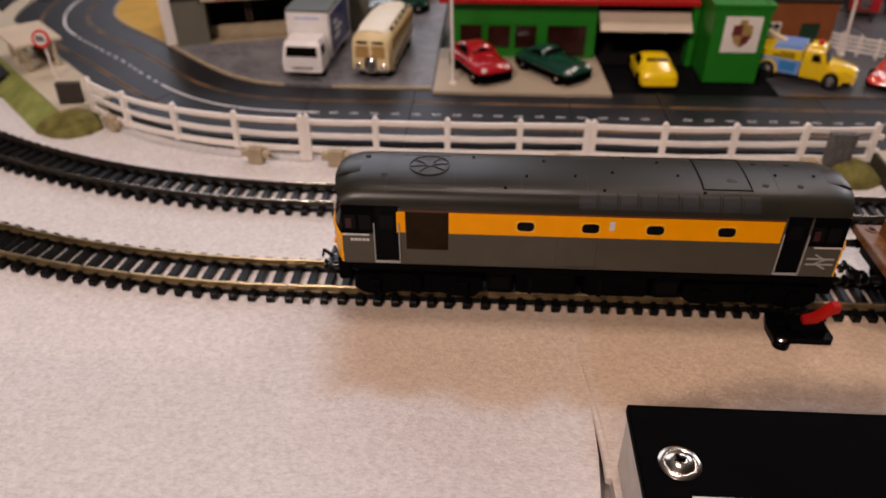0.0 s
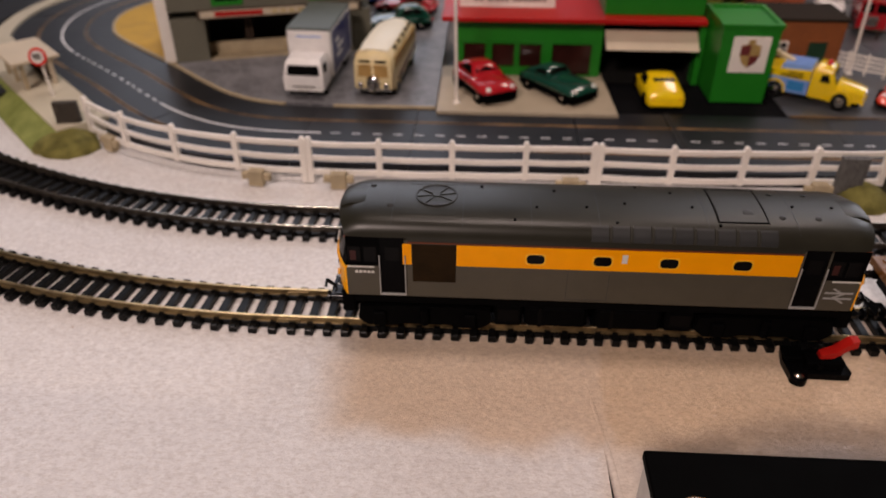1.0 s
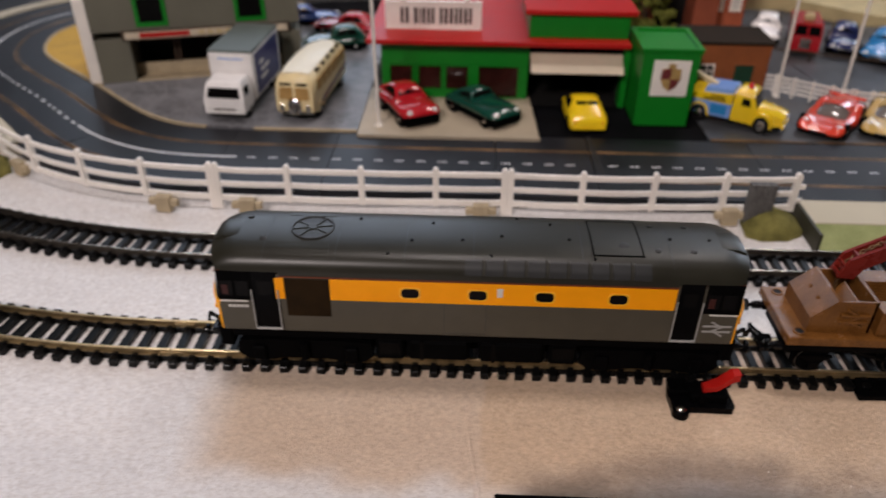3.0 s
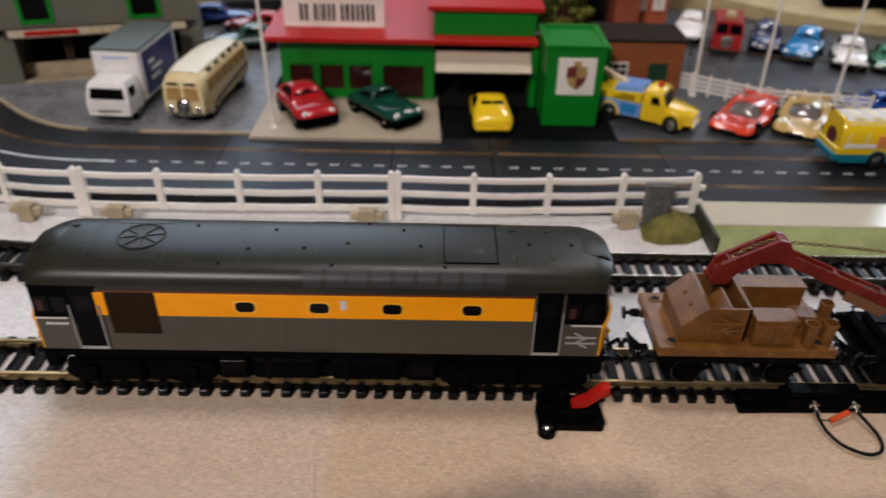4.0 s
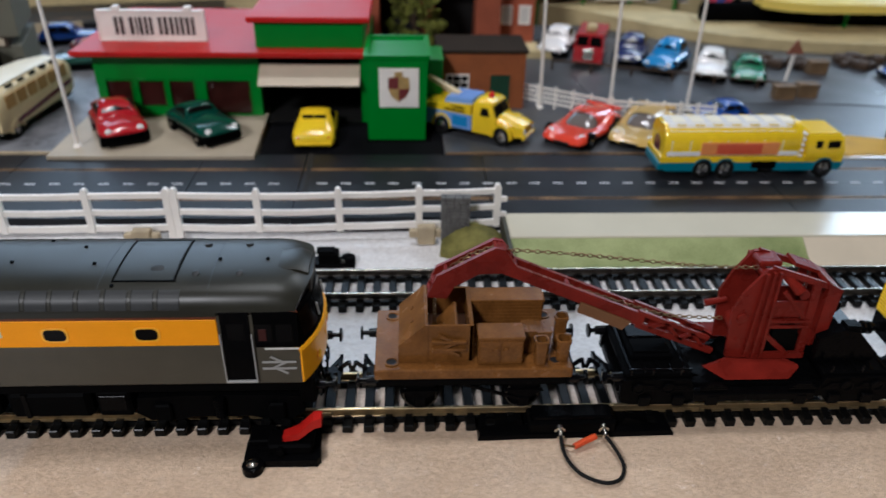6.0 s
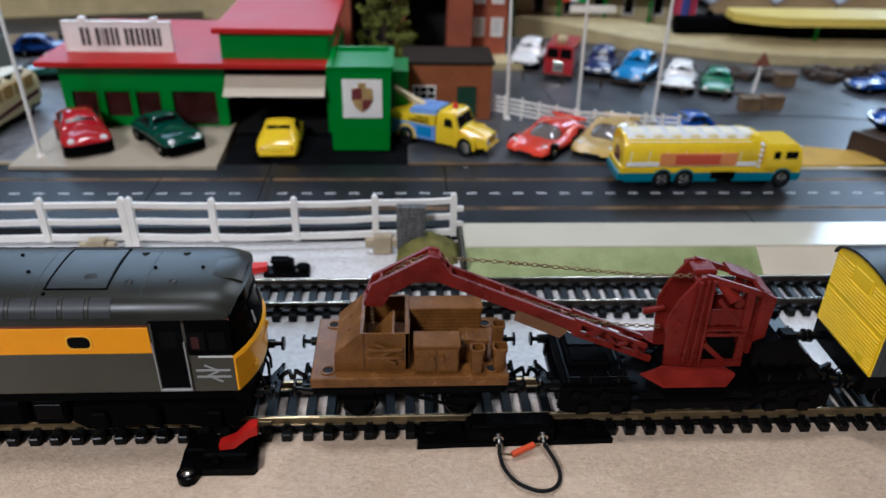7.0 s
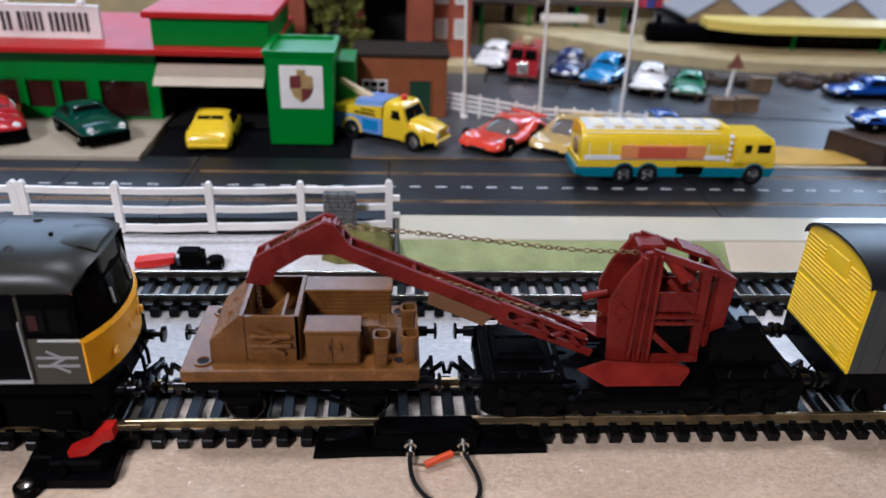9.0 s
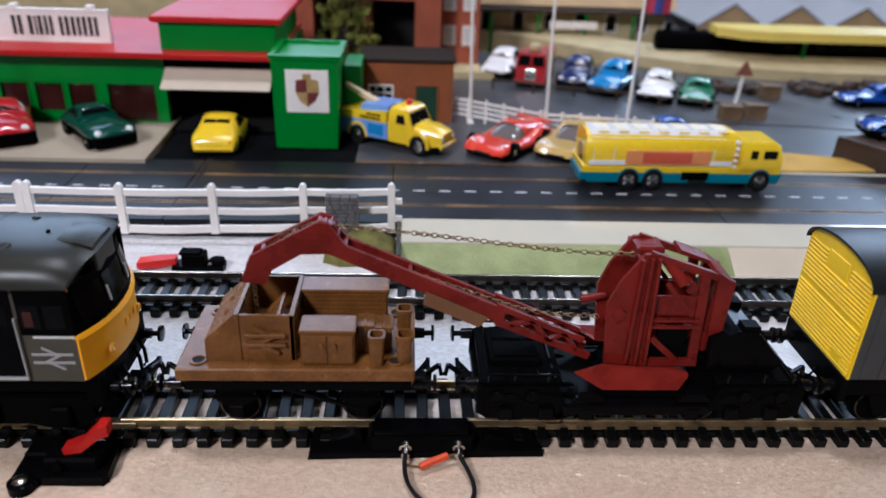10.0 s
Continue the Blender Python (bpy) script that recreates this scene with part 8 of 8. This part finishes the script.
def far_side():
    # low stone platform edge that bends across the background
    line = spline([(250, 830, 0), (330, 775, 0), (400, 710, 0), (470, 672, 0), (560, 655, 0), (700, 655, 0), (900, 665, 0)], 8)
    solid("platform_far", ribbon(BM(), line, -62, 0, -6, 15), M["tan_wall"], "long buff station platform across the background", "platform", kind="structure")
    solid("road_back", ribbon(BM(), spline([(300, 560, 0), (420, 570, 0), (520, 560, 0), (640, 520, 0), (800, 470, 0)], 8), -34, 34, 6.3, 6.9), M["road_worn"], "pale grey road curving across the car park", "road", kind="structure")
    solid("verge_far", prism(BM(), [(414, 446), (452, 446.5), (477, 449), (472, 468), (440, 476), (418, 470)], "z", 6.3, 8), M["yellow_is"], "ochre verge beside the road", "verge", kind="structure")
    solid("kerb_3", cbox(BM(), 412, 486, 442.2, 444.6, 0, 7.8, 0.3), M["plat_top"], "ivory kerb strip at the verge", "kerb", kind="structure")
    pl = thing("parking_block", (505, 478, 6.4), "dark brown wooden block with a car on it", "wooden block")
    bx = part("block", prism(BM(), [(466, 474), (482, 444), (565, 474), (548, 508)], "z", 6.4, 18.0), M["wood_dk"], pl)
    part("rim", bar(BM(), (466.6, 473.6, 18.6), (482.2, 444.8, 18.6), 1.6, 1.4), M["wood_dk"], bx)
    hedge = thing("rubble_bank", (455, 610, 6.4), "brown stony bank below the platform", "bank")
    bm = BM()
    rnd = random.Random(8)
    for _ in range(70):
        x, s = rnd.uniform(432, 700), rnd.uniform(3, 7)
        y = rnd.uniform(612, 640)
        m = Matrix.Translation((x, y, 6.4 + s * 0.4)) @ Matrix.Rotation(rnd.uniform(0, 3), 4, "Z")
        cbox(bm, -s, s, -s * 0.7, s * 0.7, -s * 0.5, s * 0.6, s * 0.4, m)
    ob = part("rubble", bm, M["wood_dk"], hedge)
    tagged(ob, kind="stuff")
    for x, y, c in ((434, 546, "crate_wood"), (452, 550, "crate_wood"), (486, 604, "crate_wood")):
        t = thing("crate", (x, y, 6.4), "brown model crate beside the far road", "crate", "crates beside the far road", local=True)
        part("box", cbox(BM(), -7, 7, -4, 4, 0, 9, 0.4), M[c], t)
        part("lid", cbox(BM(), -7.4, 7.4, -4.4, 4.4, 8.9, 10, 0.2), M[c], t)
    s = thing("warning_sign", (454, 585, 6.4), "red triangular road sign on a white post", "road sign", local=True)
    part("post", cyl(BM(), (0, 0, 0), (2, 0, 27), 1.4, 1.1, 10), M["white_pl"], s)
    part("triangle", prism(BM(), [(-5, 20.5), (8, 20.5), (1.5, 31)], "y", -1.6, -0.4), material("rusty_red_sign", (0.24, 0.09, 0.055), 0.6), s, "faded red triangle")
    # steam engine and coaches, black, along the far platform
    for x0, n in ((405, 1), (520, 1), (655, 1)):
        y = 735 if x0 < 450 else 728
        t = thing("toy_steam_engine" if x0 < 450 else "toy_coach", (x0 + 80, y, 3), "black model steam engine at the far platform" if x0 < 450 else "black model railway coach at the far platform", "locomotive" if x0 < 450 else "railway coach", local=True)
        if x0 < 450:
            part("boiler", lathe(BM(), (-45, 0, 19), (1, 0, 0), [(0, 8), (1, 9.5), (55, 10.5), (60, 11)], 20), M["blk"], t)
            part("cab", cbox(BM(), 14, 34, -11, 11, 6, 33, 1), M["blk"], t)
            part("tender", cbox(BM(), 37, 60, -11, 11, 6, 26, 1), M["blk"], t)
            part("chimney", lathe(BM(), (-36, 0, 27), (0, 0, 1), [(0, 3), (6, 2.6), (7, 3.4), (7.5, 3)], 14), M["blk"], t)
            part("dome", lathe(BM(), (-14, 0, 28), (0, 0, 1), [(0, 3.6), (2, 3.4), (4, 2), (4.4, 0.2)], 14), M["blk"], t)
            part("running_board", cbox(BM(), -50, 36, -12, 12, 9, 11, 0.3), M["blk"], t)
            for x in (-40, -25, -8, 8, 24, 42, 54):
                part("wheel", lathe(BM(), (x, -10, 6), (0, -1, 0), [(0, 6), (2, 6), (2, 0.2)], 18), M["blk"], t)
            part("buffer_beam", cbox(BM(), -52, -50, -11, 11, 7, 12, 0.3), M["red_bright"], t)
        else:
            part("body", cbox(BM(), -60, 62, -12, 12, 6, 27, 1), M["blk"], t)
            part("roof", prism(BM(), [(-12.5, 26.5), (-9, 31), (0, 33), (9, 31), (12.5, 26.5)], "x", -61, 63), M["slate"], t)
            for k in range(8):
                part("window", cbox(BM(), -54 + k * 14, -45 + k * 14, -12.3, -11.5, 16, 23, 0.3), M["glass_dk"], t)
            for x in (-45, -30, 32, 47):
                part("wheel", lathe(BM(), (x, -10, 5), (0, -1, 0), [(0, 5), (2, 5), (2, 0.2)], 18), M["blk"], t)
    solid("platform_track_bed", cbox(BM(), 250, 1000, 712, 760, -6, 3), M["slate"], "dark track bed along the far platform", "track bed", kind="structure")
    # station canopy
    c = thing("station_canopy", (640, 700, 15), "yellow-edged station canopy on posts", "canopy")
    part("canopy_roof", loft(BM(), [[(x, 726, 32), (x, 690 + e, 33), (x, 690 + e, 38.5), (x, 726, 39.5)] for x, e in ((482, 20), (500, 6), (522, 0), (900, 0))]), M["canopy_y"], c)
    part("valance", loft(BM(), [[(x, 688.5 + e, 31.6), (x, 689.8 + e, 31.6), (x, 689.8 + e, 39), (x, 688.5 + e, 39)] for x, e in ((482, 20), (500, 6), (522, 0), (900, 0))]), M["canopy_y"], c, "yellow valance")
    for x in (560, 640, 720, 800):
        part("post", cyl(BM(), (x, 708, 10), (x, 708, 33), 1.6, n=10), M["green_b"], c)
    # workshop with saw-tooth gables
    w = thing("workshop_building", (620, 920, -6), "tan gabled workshop with grey roofs", "workshop")
    for k in range(4):
        x = 535 + k * 72
        part("gable_wall", prism(BM(), [(x, -6), (x + 70, -6), (x + 70, 11), (x + 35, 33), (x, 11)], "y", 890, 894), M["tan_roof"], w)
        part("roof_slope", prism(BM(), [(x - 1.5, 10), (x + 35, 33.2), (x + 35, 35.2), (x - 1.5, 12)], "y", 886, 1100), M["bld_pale"], w)
        part("roof_slope", prism(BM(), [(x + 71.5, 10), (x + 35, 33.2), (x + 35, 35.2), (x + 71.5, 12)], "y", 886, 1100), M["bld_pale"], w)
    b = thing("station_building", (380, 830, 0), "pale station building with a tan roof", "station")
    part("wall", cbox(BM(), 280, 470, 810, 870, -6, 40, 0.4), M["tan_wall"], b)
    part("roof", prism(BM(), [(800, 39), (880, 39), (840, 66)], "x", 272, 478), M["tan_roof"], b)
    for k in range(6):
        x = 292 + k * 30
        f = part("window_frame", BMframe(x, x + 12, 809, 811, 14, 32, 1.2), M["white_pl"], b)
        part("pane", cbox(BM(), x + 1.2, x + 10.8, 809.6, 810.4, 15.2, 30.8), M["glass_dk"], f)
    part("awning", cbox(BM(), 285, 468, 790, 810, 34, 37, 0.4), M["wood_dk"], b)
    for x in (300, 345, 390, 435):
        part("post", cyl(BM(), (x, 793, -6), (x, 793, 34), 1.5, n=10), M["green_b"], b)
    part("name_board", cbox(BM(), 355, 400, 788, 789.6, 20, 27, 0.3), M["white_pl"], b, "pale name board")
    k = thing("terrace_house", (-140, 760, -6), "pale backdrop terrace beyond the shop", "house")
    part("wall", cbox(BM(), -300, 120, 850, 880, -6, 70), M["tan_wall"], k)
    part("roof", prism(BM(), [(842, 69), (890, 69), (866, 96)], "x", -306, 126), M["slate"], k)
    solid("backdrop", cbox(BM(), -1500, 1700, 1250, 1260, -30, 260), M["bld_pale"], "pale grey back board behind the layout", "backdrop", kind="structure")


M["bld_pale"] = material("pale_grey_card", (0.36, 0.36, 0.38), 0.7, var=0.08, scale=20)
far_side()

# ---- railway tracks: straight to the right of x -68, then bent away from the viewer ----
BEND = Vector((-68, 759.7, 0))


def track_pose(radius, s):
    """Place and heading at s mm along a track: positive on the straight, negative round the bend."""
    if s >= 0:
        return Vector((-68 + s, 759.7 - radius, 0)), 0.0
    a = -s / radius
    return BEND + Vector((-radius * math.sin(a), -radius * math.cos(a), 0)), -a


def track(radius, pitch0, cuts, metal, top):
    y = 759.7 - radius
    t = thing("railway_track", (0, y, 0), "black plastic railway track with nickel silver rails", "railway track", "railway tracks")
    sl = cbox(BM(), -1.65, 1.65, -14.2, 14.2, -0.6, 2.5, 0.35)
    for s in (-8.7, 8.7):
        for o in (-1.45, 1.45):
            cbox(sl, -1.1, 1.1, s + o - 0.65, s + o + 0.65, 2.4, 3.3)
    mesh = to_mesh("sleeper", sl, M["sleeper"])
    rnd = random.Random(int(radius))
    s = -430.0
    while s < 545:
        p, h = track_pose(radius, s)
        ob = new("sleeper", mesh)
        ob.parent = t
        ob.matrix_basis = Matrix.Translation((p - Vector((0, y, 0))) * K) @ Matrix.Rotation(h + rnd.uniform(-0.012, 0.012), 4, "Z")
        s += 7.7 if s < 0 else 7.35 if s < 100 else 6.65
    prof = [(-1.1, 2.55), (1.1, 2.55), (1.1, 2.85), (0.3, 3.15), (0.3, 4.5), (0.55, 4.7), (0.55, 5.25), (0.4, 5.4), (-0.4, 5.4), (-0.55, 5.25), (-0.55, 4.7), (-0.3, 4.5), (-0.3, 3.15), (-1.1, 2.85)]
    for side in (-8.8, 8.8):
        for a, b in zip(cuts, cuts[1:]):
            rings = []
            n = max(2, int(abs(b - a) / 6))
            for k in range(n + 1):
                q = a + 0.25 + (b - a - 0.5) * k / n
                p, h = track_pose(radius, q)
                r = Vector((-math.sin(h), math.cos(h), 0))
                rings.append([p + r * (side + o) + Vector((0, 0, z)) for o, z in prof])
            rail = part("rail", loft(BM(), rings), metal, t, "worn nickel silver rail")
            heads, webs = [], []
            for k in range(n + 1):
                q = a + 0.25 + (b - a - 0.5) * k / n
                p, h = track_pose(radius, q)
                r = Vector((-math.sin(h), math.cos(h), 0))
                heads.append([p + r * (side + o) + Vector((0, 0, z)) for o, z in ((-0.56, 5.2), (0.56, 5.2), (0.52, 5.38), (0.36, 5.5), (0.12, 5.55), (-0.12, 5.55), (-0.36, 5.5), (-0.52, 5.38))])
                webs.append([p + r * (side + o) + Vector((0, 0, z)) for o, z in ((-0.8, -0.6), (0.8, -0.6), (0.75, 1.5), (-0.75, 1.5))])
            if top:
                part("rail_head", loft(BM(), heads), top, rail, "polished rail head", sharp=60)
            part("web", loft(BM(), webs), M["sleeper"], t)
        for b in cuts[1:-1]:
            p, h = track_pose(radius, b)
            m = Matrix.Translation(p) @ Matrix.Rotation(h, 4, "Z")
            bm = BM()
            for o in (-0.75, 0.75):
                cbox(bm, -4.5, 4.5, side + o - 0.35, side + o + 0.35, 2.7, 4.5, 0.1, m)
            part("rail_joiner", bm, metal, t, "metal rail joiner")
    return t


track(505, 0, [-430, -218, 0, 168, 214, 336, 545], M["rail_side"], M["rail"])
track(438, 0, [-430, -188, 0, 38, 168, 336, 545], M["rail_old"], M["rail_top"])
